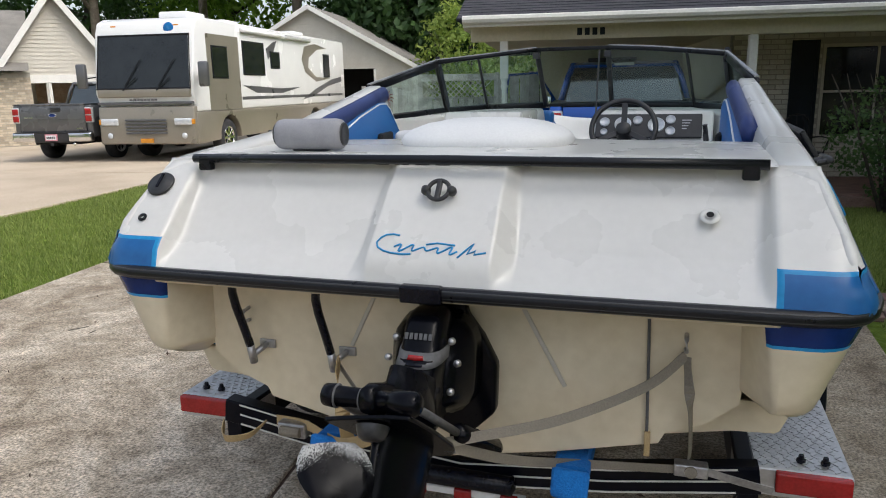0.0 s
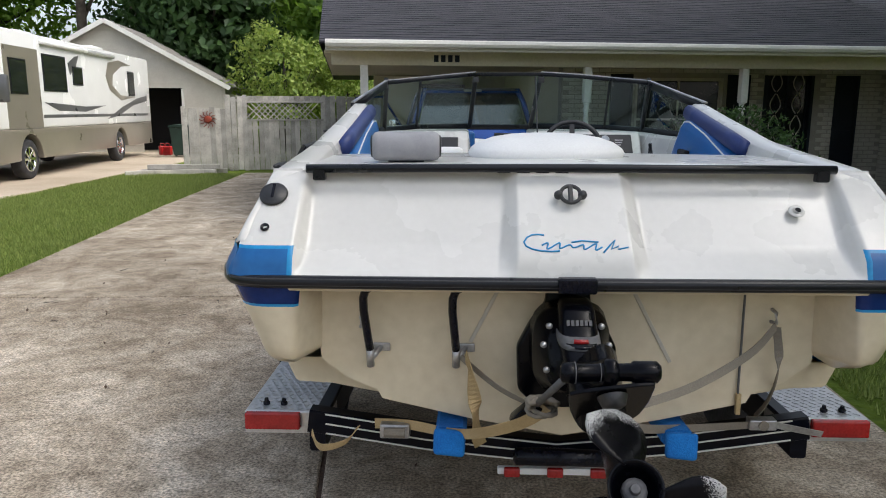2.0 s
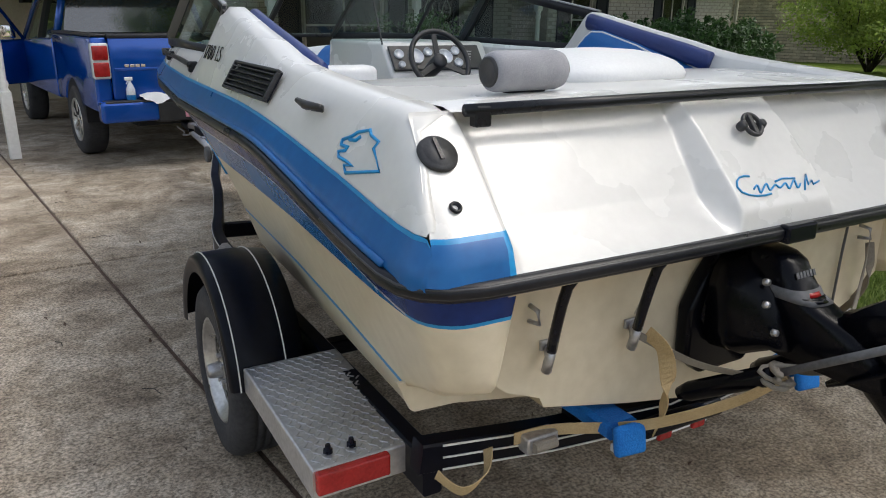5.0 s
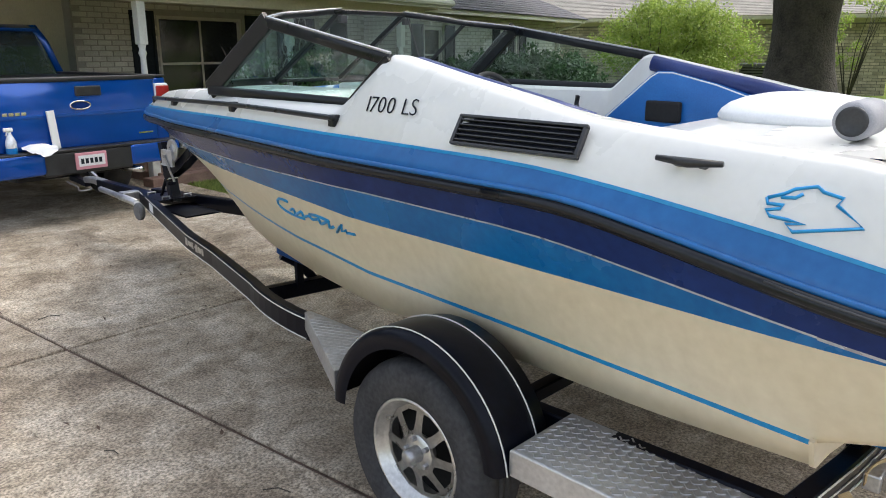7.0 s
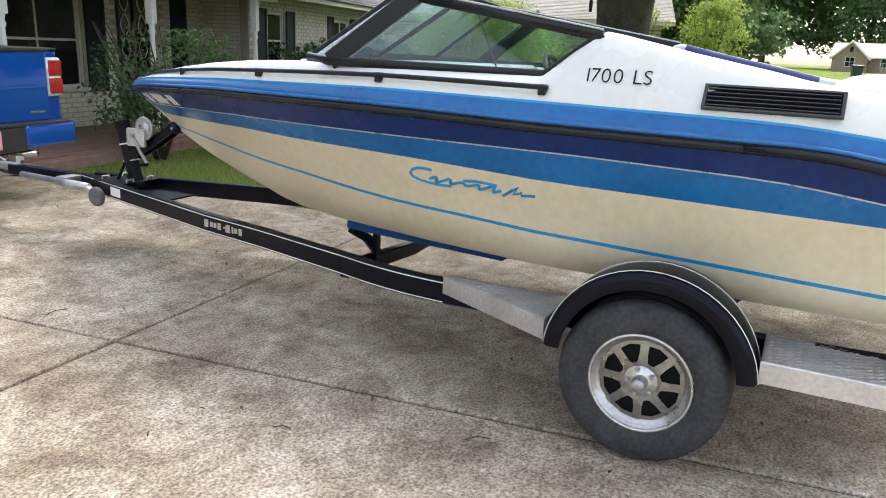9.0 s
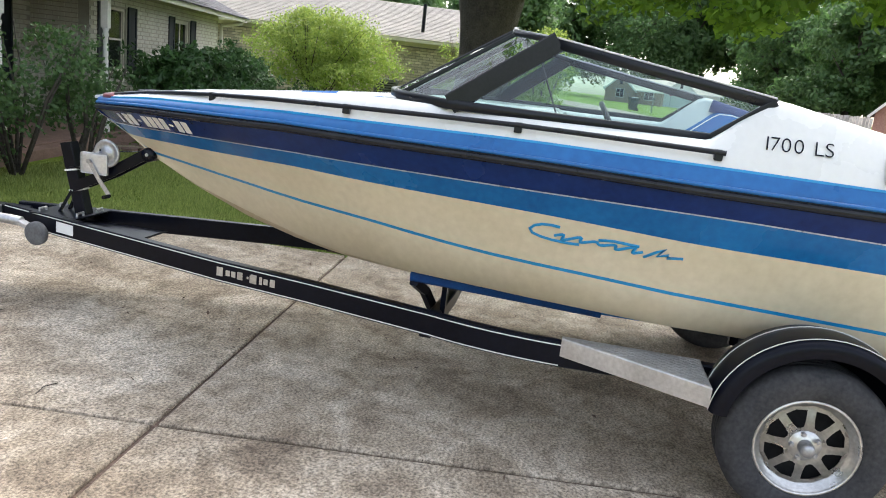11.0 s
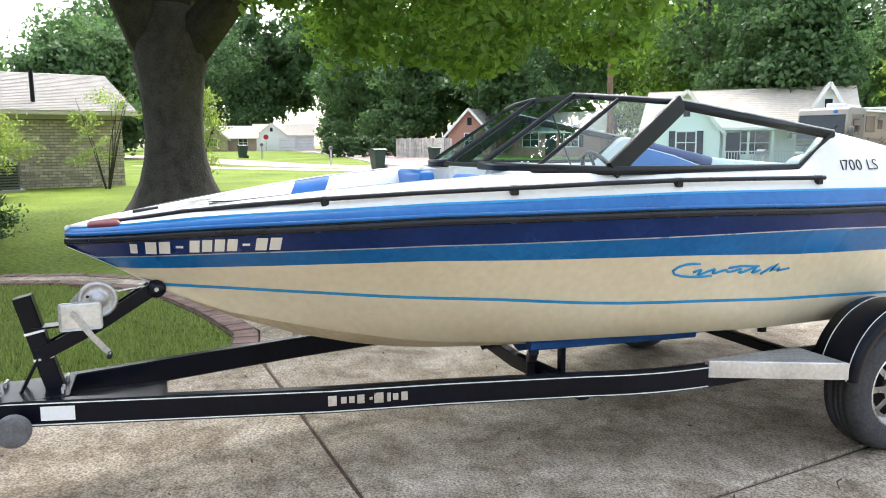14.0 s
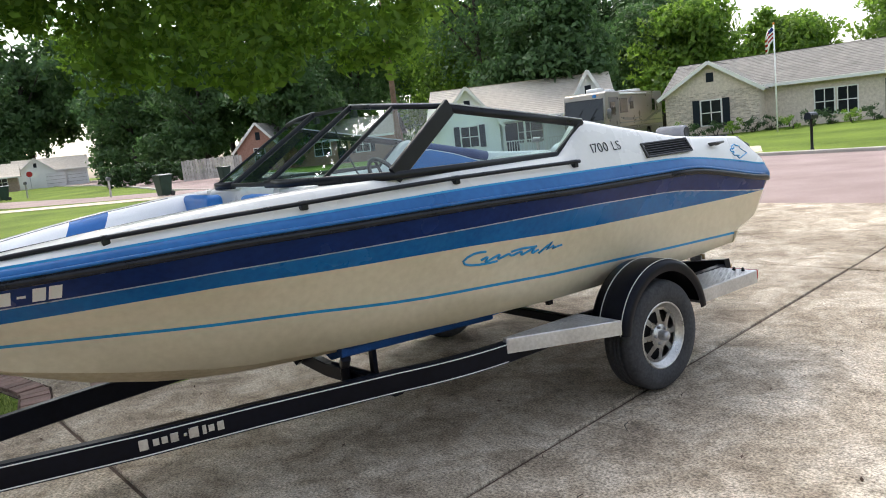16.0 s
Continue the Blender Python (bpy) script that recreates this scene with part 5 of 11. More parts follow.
hull_of([((0, 0.10, 0.88), 0.12, 0.14, 90), ((0, 0.03, 0.88), 0.115, 0.13, 85), ((0, -0.03, 0.885), 0.085, 0.10, 78), ((0, -0.07, 0.88), 0.07, 0.085, 70)], "bell_housing", DRIVE_BLACK)
COWL = [((0.004, 0.02, 1.046), 0.034, 0.030, 0), ((0.004, 0.012, 1.040), 0.045, 0.050, 0), ((0.004, 0.0, 1.025), 0.051, 0.066, 0), ((0.005, -0.01, 0.985), 0.055, 0.080, 0), ((0.006, -0.02, 0.952), 0.059, 0.096, 0), ((0.008, -0.05, 0.928), 0.058, 0.116, 0), ((0.010, -0.09, 0.90), 0.055, 0.155, 0), ((0.014, -0.13, 0.85), 0.052, 0.175, 0), ((0.018, -0.16, 0.78), 0.045, 0.165, 0)]
hull_of(COWL, "upper_gearcase", DRIVE_BLACK, "glossy black upper gearcase")
hull_of([((0.0055, -0.0158, 0.966), 0.0595, 0.0945, 0), ((0.006, -0.0208, 0.949), 0.0618, 0.0995, 0), ((0.0072, -0.038, 0.938), 0.0612, 0.1105, 0)], "decal_band", JACK_GREY, "grey decal band round the gearcase")
hull_of([((0.0055, -0.0172, 0.961), 0.0380, 0.0975, 0), ((0.0058, -0.0208, 0.951), 0.0392, 0.1015, 0)], "decal_stripe", RED_LENS, "red decal stripe")
hull_of([((0.0062, -0.0235, 0.9475), 0.040, 0.1025, 0), ((0.0070, -0.034, 0.9415), 0.040, 0.1095, 0)], "decal_legend", RUB_BLACK)
for k in range(6):
    b1 = part("decal_bar", box_bm(-0.036 + 0.0125 * k, -0.0275 + 0.0125 * k, -0.0012, 0.0012, -0.008, 0.008), JACK_GREY, drive)
    b1.matrix_basis = Matrix.Translation((0.004, -0.0835, 1.0)) @ Matrix.Rotation(radians(-25), 4, "X")
for x, y, z in ((-0.075, -0.03, 0.975), (-0.092, -0.05, 0.925), (-0.085, -0.08, 0.86), (0.075, -0.03, 0.975), (0.095, -0.05, 0.925), (0.085, -0.08, 0.86)):
    part("drive_bolt", lathe_bm([(0, 0.014), (0.008, 0.013), (0.010, 0.006), (0.010, 0)], 8, Matrix.Translation((x, y, z)) @ Matrix.Rotation(radians(75), 4, "X")), STEEL, drive, "", True)
# cross pivot with its end caps and the yoke that carries it
part("trim_pivot", rod_bm([(-0.092, -0.413, 0.976), (-0.086, -0.414, 0.976), (-0.06, -0.417, 0.977), (-0.056, -0.417, 0.977), (0.0, -0.424, 0.981), (0.045, -0.43, 0.984), (0.072, -0.434, 0.986), (0.076, -0.434, 0.986), (0.128, -0.442, 0.990), (0.137, -0.443, 0.990)], 0.024, 18, radii=[0.015, 0.024, 0.026, 0.022, 0.021, 0.021, 0.022, 0.027, 0.026, 0.016]), DRIVE_BLACK, drive, "glossy black cross pivot with end caps", True)
for x in (-0.058, 0.0, 0.075, 0.122):
    part("pivot_ring", rod_bm([(x - 0.0012, -0.425 - 0.12 * x, 0.981 + 0.06 * x), (x + 0.0012, -0.425 - 0.12 * x, 0.981 + 0.06 * x)], 0.0262 if x > 0.03 or x < -0.03 else 0.0225, 18), JACK_GREY, drive, "", True)
hull_of([((0.016, -0.22, 0.905), 0.038, 0.045, 60), ((0.020, -0.34, 0.945), 0.026, 0.036, 68), ((0.023, -0.42, 0.980), 0.020, 0.034, 75), ((0.024, -0.455, 0.992), 0.016, 0.026, 80)], "pivot_yoke", DRIVE_BLACK)
for s in (-1, 1):
    part("trim_ram", rod_bm([(s * 0.155, 0.12, 0.615), (s * 0.150, 0.09, 0.635), (s * 0.115, -0.11, 0.765), (s * 0.112, -0.125, 0.775)], 0.026, 14, radii=[0.018, 0.027, 0.027, 0.018]), DRIVE_BLACK, drive, "", True)
    part("ram_rod", rod_bm([(s * 0.112, -0.125, 0.775), (s * 0.09 + 0.02, -0.415, 0.972)], 0.010, 10), JACK_GREY, drive, "grey ram rod", True)
# leg, plate, gearcase and skeg, in the tilted axes of the drive
shaft = Vector((-0.13, -0.79, 0.60)).normalized()
leg_up = Vector((-0.1, 0.595, 0.797))
leg_up = (leg_up - shaft * leg_up.dot(shaft)).normalized()
beam_way = leg_up.cross(shaft).normalized()
LEG_M = Matrix((beam_way, shaft, leg_up)).transposed().to_4x4()
LEG_M.translation = (0.037, -0.66, 0.812)


def leg_loft(name, rows, label=""):
    """Streamlined sections: height above the shaft, fore and aft ends, half thickness."""
    bm = bmesh.new()
    loops = []
    for h, a, b, w in rows:
        loop = []
        for k in range(16):
            c, s = math.cos(2 * math.pi * k / 16), math.sin(2 * math.pi * k / 16)
            loop.append(bm.verts.new(LEG_M @ Vector((w * s * (0.75 - 0.25 * c), (a + b) / 2 + (b - a) / 2 * c, h))))
        loops.append(loop)
    for p, q in zip(loops, loops[1:]):
        for k in range(16):
            bm.faces.new((p[k], p[(k + 1) % 16], q[(k + 1) % 16], q[k]))
    bm.faces.new(loops[0][::-1])
    bm.faces.new(loops[-1])
    bmesh.ops.recalc_face_normals(bm, faces=bm.faces[:])
    return part(name, bm, DRIVE_BLACK, drive, label, True)


leg_loft("drive_leg", [(0.02, -0.36, -0.10, 0.045), (0.08, -0.36, -0.11, 0.042), (0.16, -0.37, -0.115, 0.048), (0.222, -0.38, -0.115, 0.055), (0.30, -0.37, -0.14, 0.062), (0.38, -0.34, -0.17, 0.060)], "black drive leg")
leg_loft("skeg", [(-0.225, -0.25, -0.15, 0.004), (-0.20, -0.27, -0.14, 0.006), (-0.10, -0.32, -0.12, 0.009), (-0.03, -0.35, -0.10, 0.016)], "black skeg")
cav = bmesh.new()
slab_bm([(-0.060, -0.42), (-0.085, -0.34), (-0.098, -0.22), (-0.100, -0.10), (-0.098, -0.072), (-0.06, -0.064), (0, -0.061), (0.06, -0.064), (0.098, -0.072), (0.100, -0.10), (0.098, -0.22), (0.085, -0.34), (0.060, -0.42), (0.03, -0.45), (-0.03, -0.45)], 0.010, None, cav, 0.003)
cavp = part("cavitation_plate", cav, DRIVE_BLACK, drive)
cavp.matrix_basis = LEG_M @ Matrix.Translation((0, 0, 0.232)) @ Matrix((Vector((1, 0, 0)), Vector((0, 0, 1)), Vector((0, 1, 0)))).transposed().to_4x4()
anode = part("trim_anode", lathe_bm([(0, -0.030), (0.018, -0.030), (0.028, -0.024), (0.034, -0.008), (0.036, 0)], 20, LEG_M @ Matrix.Translation((0, -0.105, 0.228))), VENT_GREY, drive, "grey trim anode", True)
hubc = Vector((0.037, -0.66, 0.812))
axis = shaft.to_track_quat("Z", "Y").to_matrix().to_4x4()
prop_m = Matrix.Translation(hubc) @ axis
part("gearcase", lathe_bm([(0, -0.40), (0.02, -0.385), (0.042, -0.33), (0.05, -0.22), (0.052, -0.10), (0.05, -0.075)], 24, prop_m), DRIVE_BLACK, drive, "", True)
part("propeller_hub", lathe_bm([(0.048, -0.075), (0.054, -0.06), (0.055, 0.0), (0.058, 0.03), (0.054, 0.03), (0.048, 0.01), (0.046, -0.03), (0.0, -0.03)], 32, prop_m), DRIVE_BLACK, drive, "", True)
part("propeller_nut", lathe_bm([(0, 0.022), (0.010, 0.021), (0.012, 0.012), (0.012, 0.0), (0.021, 0.0), (0.026, -0.004), (0.028, -0.02), (0.028, -0.03)], 12, prop_m), JACK_GREY, drive, "grey castellated propeller nut")
WORN = surface("worn_black_propeller", (0.001, 0.001, 0.002), (0.005, 0.005, 0.007), spec=0.12, rough=0.3, scale=8, fine=40, bump=0.2)
nt = WORN.node_tree
geo_n, wear, ramp_n = nt.nodes.new("ShaderNodeTexNoise"), nt.nodes.new("ShaderNodeMath"), nt.nodes.new("ShaderNodeMixRGB")
geo_n.inputs["Scale"].default_value, geo_n.inputs["Detail"].default_value = 45.0, 8.0
uvw = nt.nodes.new("ShaderNodeAttribute")
uvw.attribute_name = "edge"
wear.operation = "MULTIPLY"
great = nt.nodes.new("ShaderNodeMath")
great.operation = "GREATER_THAN"
great.inputs[1].default_value = 0.30
nt.links.new(geo_n.outputs["Fac"], wear.inputs[0])
nt.links.new(uvw.outputs["Fac"], wear.inputs[1])
nt.links.new(wear.outputs[0], great.inputs[0])
nt.links.new(great.outputs[0], ramp_n.inputs[0])
old = nt.nodes["Principled BSDF"].inputs["Base Color"].links[0].from_socket
nt.links.new(old, ramp_n.inputs[1])
ramp_n.inputs[2].default_value = (0.45, 0.45, 0.44, 1)
nt.links.new(ramp_n.outputs[0], nt.nodes["Principled BSDF"].inputs["Base Color"])
for k in range(3):
    v, f, e = [], [], []
    nr, na = 9, 7
    for i in range(nr):
        r = 0.05 + (0.178 - 0.05) * i / (nr - 1)
        span = 1.05 * math.sin(math.pi * (0.22 + 0.70 * i / (nr - 1))) ** 0.7
        for j in range(na):
            u = j / (na - 1) - 0.5
            a = span * u + 0.25 * i / (nr - 1)
            v.append((r * math.cos(a), r * math.sin(a), 0.052 * u * 1.5 + 0.012 * (0.25 - u * u) - 0.01))
            e.append(min(1.0, max(0.0, (i / (nr - 1)) * 0.9 + abs(u) * 0.35 - 0.25)))
    for i in range(nr - 1):
        for j in range(na - 1):
            f.append((i * na + j, i * na + j + 1, (i + 1) * na + j + 1, (i + 1) * na + j))
    me = mesh_from("propeller_blade", v, f, [WORN], True)
    layer = me.attributes.new("edge", "FLOAT", "POINT")
    layer.data.foreach_set("value", e)
    bl = attach(new("propeller_blade", me), drive, "black propeller blade worn to bare metal at its edge")
    bl.matrix_basis = prop_m @ Matrix.Rotation(radians(100 + 120 * k), 4, "Z")
    mod = bl.modifiers.new("thick", "SOLIDIFY")
    mod.thickness = 0.006

# ---- the trailer ----
trailer = thing("boat_trailer", 0, 0, 0, "black painted steel boat trailer with checker-plate steps", "trailer")
for s in (-1, 1):
    pts = [(s * 0.83, 0.30, 0.47), (s * 0.82, 1.2, 0.45), (s * 0.82, 2.42, 0.433)]
    for i in range(1, 9):
        a = i / 8
        pts.append((s * (0.82 - 0.10 * a ** 2), 2.42 + 0.62 * a, 0.433 + 0.002 * a))
    pts += [(s * 0.56, 3.72, 0.437), (s * 0.467, 4.22, 0.44), (s * 0.30, 4.88, 0.445), (s * 0.05, 5.85, 0.45)]
    part("side_beam", beam_bm(pts, 0.055, 0.115, bevel=0.006), PAINT_BLACK, trailer, "black side beam with white pinstripes")
    for dz in (0.047, -0.047):
        line_pts = [(x - s * 0.0 + s * 0.0295, y, z + dz) for x, y, z in pts[2:]]
        part("pinstripe", beam_bm(line_pts, 0.003, 0.0045), WALL_WHITE, trailer, "thin white pinstripe")
part("tongue", beam_bm([(0, 5.75, 0.45), (-0.03, 6.2, 0.452), (-0.06, 6.70, 0.455)], 0.075, 0.08, bevel=0.006), PAINT_BLACK, trailer)
part("rear_beam", beam_bm([(-0.86, 0.33, 0.52), (-0.45, 0.32, 0.465), (0, 0.31, 0.425), (0.45, 0.32, 0.465), (0.86, 0.33, 0.52)], 0.06, 0.085, bevel=0.006), PAINT_BLACK, trailer, "black rear crossbeam with white pinstripes")
for dz in (0.035, 0.0, -0.035):
    part("pinstripe", beam_bm([(-0.80, 0.2975, 0.514 + dz), (-0.45, 0.2875, 0.465 + dz), (0, 0.2775, 0.425 + dz), (0.45, 0.2875, 0.465 + dz), (0.80, 0.2975, 0.514 + dz)], 0.003, 0.005), WALL_WHITE, trailer)
part("cross_beam", beam_bm([(-0.72, 3.05, 0.40), (0, 3.05, 0.36), (0.72, 3.05, 0.40)], 0.06, 0.08, bevel=0.006), PAINT_BLACK, trailer)
part("axle", beam_bm([(-0.95, 1.44, 0.32), (0.95, 1.44, 0.32)], 0.06, 0.06, bevel=0.006), PAINT_BLACK, trailer)


def trailer_wheel(s):
    w = new("wheel")
    w.matrix_basis = Matrix.Translation((s * 1.03, 1.44, 0.327)) @ pose(0, 0, 0, 0, 90 * s, 0)
    attach(w, trailer, "silver spoked steel wheel with a dusty tyre")
    R, W = 0.328, 0.10
    tyre = [(0.20, -W * 0.9), (0.21, -W), (0.26, -W * 1.06), (0.305, -W * 0.98), (0.322, -W * 0.8), (R, -W * 0.56), (R, -W * 0.34), (0.320, -W * 0.32), (0.320, -W * 0.26), (R, -W * 0.24), (R, -W * 0.04), (0.320, -W * 0.02), (0.320, W * 0.02), (R, W * 0.04), (R, W * 0.24), (0.320, W * 0.26), (0.320, W * 0.32), (R, W * 0.34), (R, W * 0.56), (0.322, W * 0.8), (0.305, W * 0.98), (0.26, W * 1.06), (0.21, W), (0.20, W * 0.9)]
    part("tyre", lathe_bm(tyre, 48), TYRE, w, "worn black tyre", True)
    rim = [(0.20, -0.06), (0.202, 0.090), (0.194, 0.096), (0.188, 0.090), (0.187, 0.080), (0.180, 0.078), (0.179, 0.066), (0.170, 0.064), (0.166, 0.053), (0.160, 0.050)]
    part("rim", lathe_bm(rim, 48), ALLOY, w, "silver painted rim", True)
    disc = bmesh.new()
    for k in range(8):
        a0 = 2 * math.pi * k / 8
        ring = []
        for r, half, h in ((0.062, 0.40, 0.064), (0.078, 0.40, 0.067), (0.082, 0.24, 0.068), (0.11, 0.145, 0.062), (0.146, 0.115, 0.055), (0.151, 0.40, 0.054), (0.166, 0.40, 0.053)):
            ring.append([disc.verts.new((r * math.cos(a0 + d), r * math.sin(a0 + d), h)) for d in (-half, 0, half)])
        for p, q in zip(ring, ring[1:]):
            for j in range(2):
                disc.faces.new((p[j], p[j + 1], q[j + 1], q[j]))
    bmesh.ops.solidify(disc, geom=disc.faces[:], thickness=0.006)
    part("spokes", disc, ALLOY, w, "", True)
    part("centre", lathe_bm([(0.0, 0.070), (0.034, 0.070), (0.040, 0.066), (0.066, 0.064), (0.070, 0.055), (0.05, 0.03)], 32), ALLOY, w, "", True)
    part("hub_cap", lathe_bm([(0.0, 0.125), (0.018, 0.124), (0.026, 0.118), (0.029, 0.10), (0.030, 0.062)], 24), STEEL, w, "rusty steel hub cap", True)
    for k in range(5):
        a = 2 * math.pi * k / 5 + 0.3
        part("wheel_nut", lathe_bm([(0.0, 0.083), (0.008, 0.083), (0.010, 0.08), (0.010, 0.062)], 6, Matrix.Translation((0.052 * math.cos(a), 0.052 * math.sin(a), 0))), STEEL, w)
    # near-black disc behind the spokes gives the openings their shade
    part("wheel_back", lathe_bm([(0.0, -0.02), (0.19, -0.02), (0.192, -0.05)], 32), UNLIT_BLACK, w)
    return w


for s in (-1, 1):
    trailer_wheel(s)
    # fender: an arched strip over the wheel, with a rolled outer edge
    v, f = [], []
    arc = [(6 + 166 * i / 28) for i in range(29)]
    for a in arc:
        c, d = math.cos(radians(a)), math.sin(radians(a))
        for x, r in ((0.89, 0.14), (0.90, 0.388), (1.0, 0.402), (1.12, 0.402), (1.15, 0.393), (1.158, 0.375), (1.156, 0.352), (1.150, 0.332)):
            v.append((s * x, 1.43 + r * 1.0 * c, 0.375 + r * d * 1.0))
    for i in range(len(arc) - 1):
        for j in range(7):
            f.append((8 * i + j, 8 * i + j + 1, 8 * i + j + 9, 8 * i + j + 8))
    attach(new("fender", mesh_from("fender", v, f, [PAINT_BLACK], True)), trailer, "glossy black rounded fender")
    for x, r in ((1.128, 0.4035), (0.97, 0.4015)):
        part("fender_pinstripe", beam_bm([(s * x, 1.43 + r * math.cos(radians(a)), 0.375 + r * math.sin(radians(a))) for a in arc], 0.004, 0.003), WALL_WHITE, trailer)

    def step(x0, x1, y0, y1, taper):
        """A checker-plate step; its front may taper towards the beam."""
        bm = bmesh.new()
        tops = [(x0, y0), (x1, y0), (x1, y1) if not taper else (x1, y1), (x0, y1)]
        if taper:
            tops = [(x0, y0), (x1, y0), (x0 + 0.03, y1), (x0, y1)]
        hi = [bm.verts.new((s * x, y, 0.515)) for x, y in tops]
        lo = [bm.verts.new((s * x, y, 0.43)) for x, y in tops]
        bm.faces.new(hi)
        for j in range(4):
            bm.faces.new((lo[j], lo[(j + 1) % 4], hi[(j + 1) % 4], hi[j]))
        bmesh.ops.bevel(bm, geom=[e for e in bm.edges if all(w in hi for w in e.verts)], offset=0.006, segments=2, profile=0.5, affect="EDGES")
        plate = part("step", bm, ALUMINIUM, trailer, "aluminium checker-plate step")
        bars = bmesh.new()
        i = 0
        y = y0 + 0.02
        while y < y1 - 0.015:
            w = (x1 - x0) * (1 - (y - y0) / (y1 - y0)) + 0.02 if taper else x1 - x0
            x = x0 + 0.02 + (0.016 if i % 2 else 0)
            while x < x0 + w - 0.02:
                for (ox, tilt) in ((0, 45), (0.016, -45)):
                    if x + ox < x0 + w - 0.018:
                        one = bmesh.new()
                        box_bm(-0.011, 0.011, -0.0028, 0.0028, 0, 0.0022, 0, bm=one)
                        join_bm(bars, one, Matrix.Translation((s * (x + ox), y + ox, 0.5152)) @ Matrix.Rotation(radians(tilt), 4, "Z"))
                x += 0.032
            y += 0.032
            i += 1
        tagged(part("tread_pattern", bars, ALUMINIUM, trailer), kind="stuff")
        return plate

    step(0.80, 1.115, 0.40, 1.035, False)
    step(0.82, 1.14, 1.83, 2.42, True)
    lamp = part("tail_lamp", box_bm(s * 0.91, s * 1.11, 0.375, 0.40, 0.452, 0.515, 0.006), RED_LENS, trailer, "red rectangular tail lamp")
    for x in (0.985, 1.05):
        part("bolt", lathe_bm([(0, 0.024), (0.007, 0.024), (0.009, 0.012), (0.013, 0.010), (0.013, 0)], 8, Matrix.Translation((s * x, 0.46, 0.515))), RUB_BLACK, trailer)


# winch stand, winch, bow roller, jack, coupler
stand = new("winch_stand")
attach(stand, trailer, "black winch stand with a galvanised hand winch")
part("stand_post", beam_bm([(0.0, 5.36, 0.47), (0.0, 5.47, 0.93)], 0.075, 0.075, bevel=0.005), PAINT_BLACK, stand)
part("stand_band", beam_bm([(0.0, 5.402, 0.645), (0.0, 5.404, 0.655)], 0.082, 0.082), VINYL_WHITE, stand)
part("stand_band", beam_bm([(0.0, 5.430, 0.765), (0.0, 5.432, 0.775)], 0.082, 0.082), VINYL_WHITE, stand)
for s in (-1, 1):
    part("stand_arm", beam_bm([(s * 0.045, 5.42, 0.665), (s * 0.045, 5.18, 0.78), (s * 0.045, 4.94, 0.925)], 0.008, 0.06), PAINT_BLACK, stand)
    part("stand_brace", beam_bm([(s * 0.03, 5.42, 0.66), (s * 0.05, 5.52, 0.47)], 0.02, 0.012), PAINT_BLACK, stand)
part("bow_roller", rod_bm([(-0.06, 4.92, 0.927), (-0.045, 4.92, 0.927), (0.045, 4.92, 0.927), (0.06, 4.92, 0.927)], 0.04, 20, radii=[0.036, 0.042, 0.042, 0.036]), RUB_BLACK, stand, "black rubber bow roller", True)
part("roller_bolt", rod_bm([(-0.066, 4.92, 0.927), (0.066, 4.92, 0.927)], 0.010, 8), STEEL, stand)
part("winch_shelf", beam_bm([(0, 5.44, 0.785), (0, 5.22, 0.795)], 0.09, 0.008), PAINT_BLACK, stand)
for x in (-0.055, 0.055):
    part("winch_cheek", slab_bm([(-0.055, -0.055), (0.05, -0.055), (0.055, 0.02), (0.02, 0.055), (-0.055, 0.05)], 0.004, Matrix.Translation((x, 5.235, 0.865)) @ Matrix.Rotation(radians(90), 4, "Z")), STEEL, stand, "galvanised winch side plate")
part("winch_plate", box_bm(-0.092, -0.086, 5.15, 5.325, 0.775, 0.90, 0.012, 2), ALUMINIUM, stand, "bright square winch plate")
part("winch_drum", rod_bm([(-0.05, 5.20, 0.875), (0.05, 5.20, 0.875)], 0.038, 16), WEBBING, stand, "", True)
gear = part("winch_gear", lathe_bm([(0.0, 0.005), (0.034, 0.007), (0.036, 0.002), (0.063, 0.002), (0.066, 0.007), (0.080, 0.007), (0.083, 0.0), (0.080, -0.007), (0.0, -0.007)], 36, Matrix.Translation((-0.078, 5.165, 0.905)) @ Matrix.Rotation(radians(-90), 4, "Y")), STEEL, stand, "toothed galvanised winch gear", True)
# gear holes are flat discs, their shade painted near-black
for k in range(6):
    a = 2 * math.pi * k / 6
    part("gear_hole_disc", lathe_bm([(0, 0.0), (0.007, 0.0)], 10, Matrix.Translation((-0.0815, 5.185 + 0.041 * math.cos(a), 0.885 + 0.041 * math.sin(a))) @ Matrix.Rotation(radians(-90), 4, "Y")), UNLIT_BLACK, stand)
part("winch_crank", beam_bm([(-0.098, 5.265, 0.85), (-0.10, 5.20, 0.75), (-0.10, 5.135, 0.665)], 0.006, 0.026), STEEL, stand, "galvanised crank arm")
part("crank_handle", rod_bm([(-0.10, 5.13, 0.66), (-0.16, 5.13, 0.66)], 0.011, 10), RUB_BLACK, stand)
part("crank_hub", rod_bm([(-0.06, 5.265, 0.85), (-0.11, 5.265, 0.85)], 0.014, 10), STEEL, stand)
part("winch_strap", beam_bm([(0.0, 5.18, 0.91), (0.0, 4.97, 0.935), (0, 4.93, 0.92)], 0.045, 0.003), RUB_BLACK, stand)
jack = new("tongue_jack")
attach(jack, trailer, "galvanised swivel tongue jack folded along the frame")
part("jack_tube", rod_bm([(-0.17, 6.42, 0.455), (-0.185, 5.98, 0.452), (-0.186, 5.97, 0.452), (-0.20, 5.64, 0.45)], 0.026, 14, radii=[0.024, 0.024, 0.029, 0.029]), STEEL, jack, "", True)
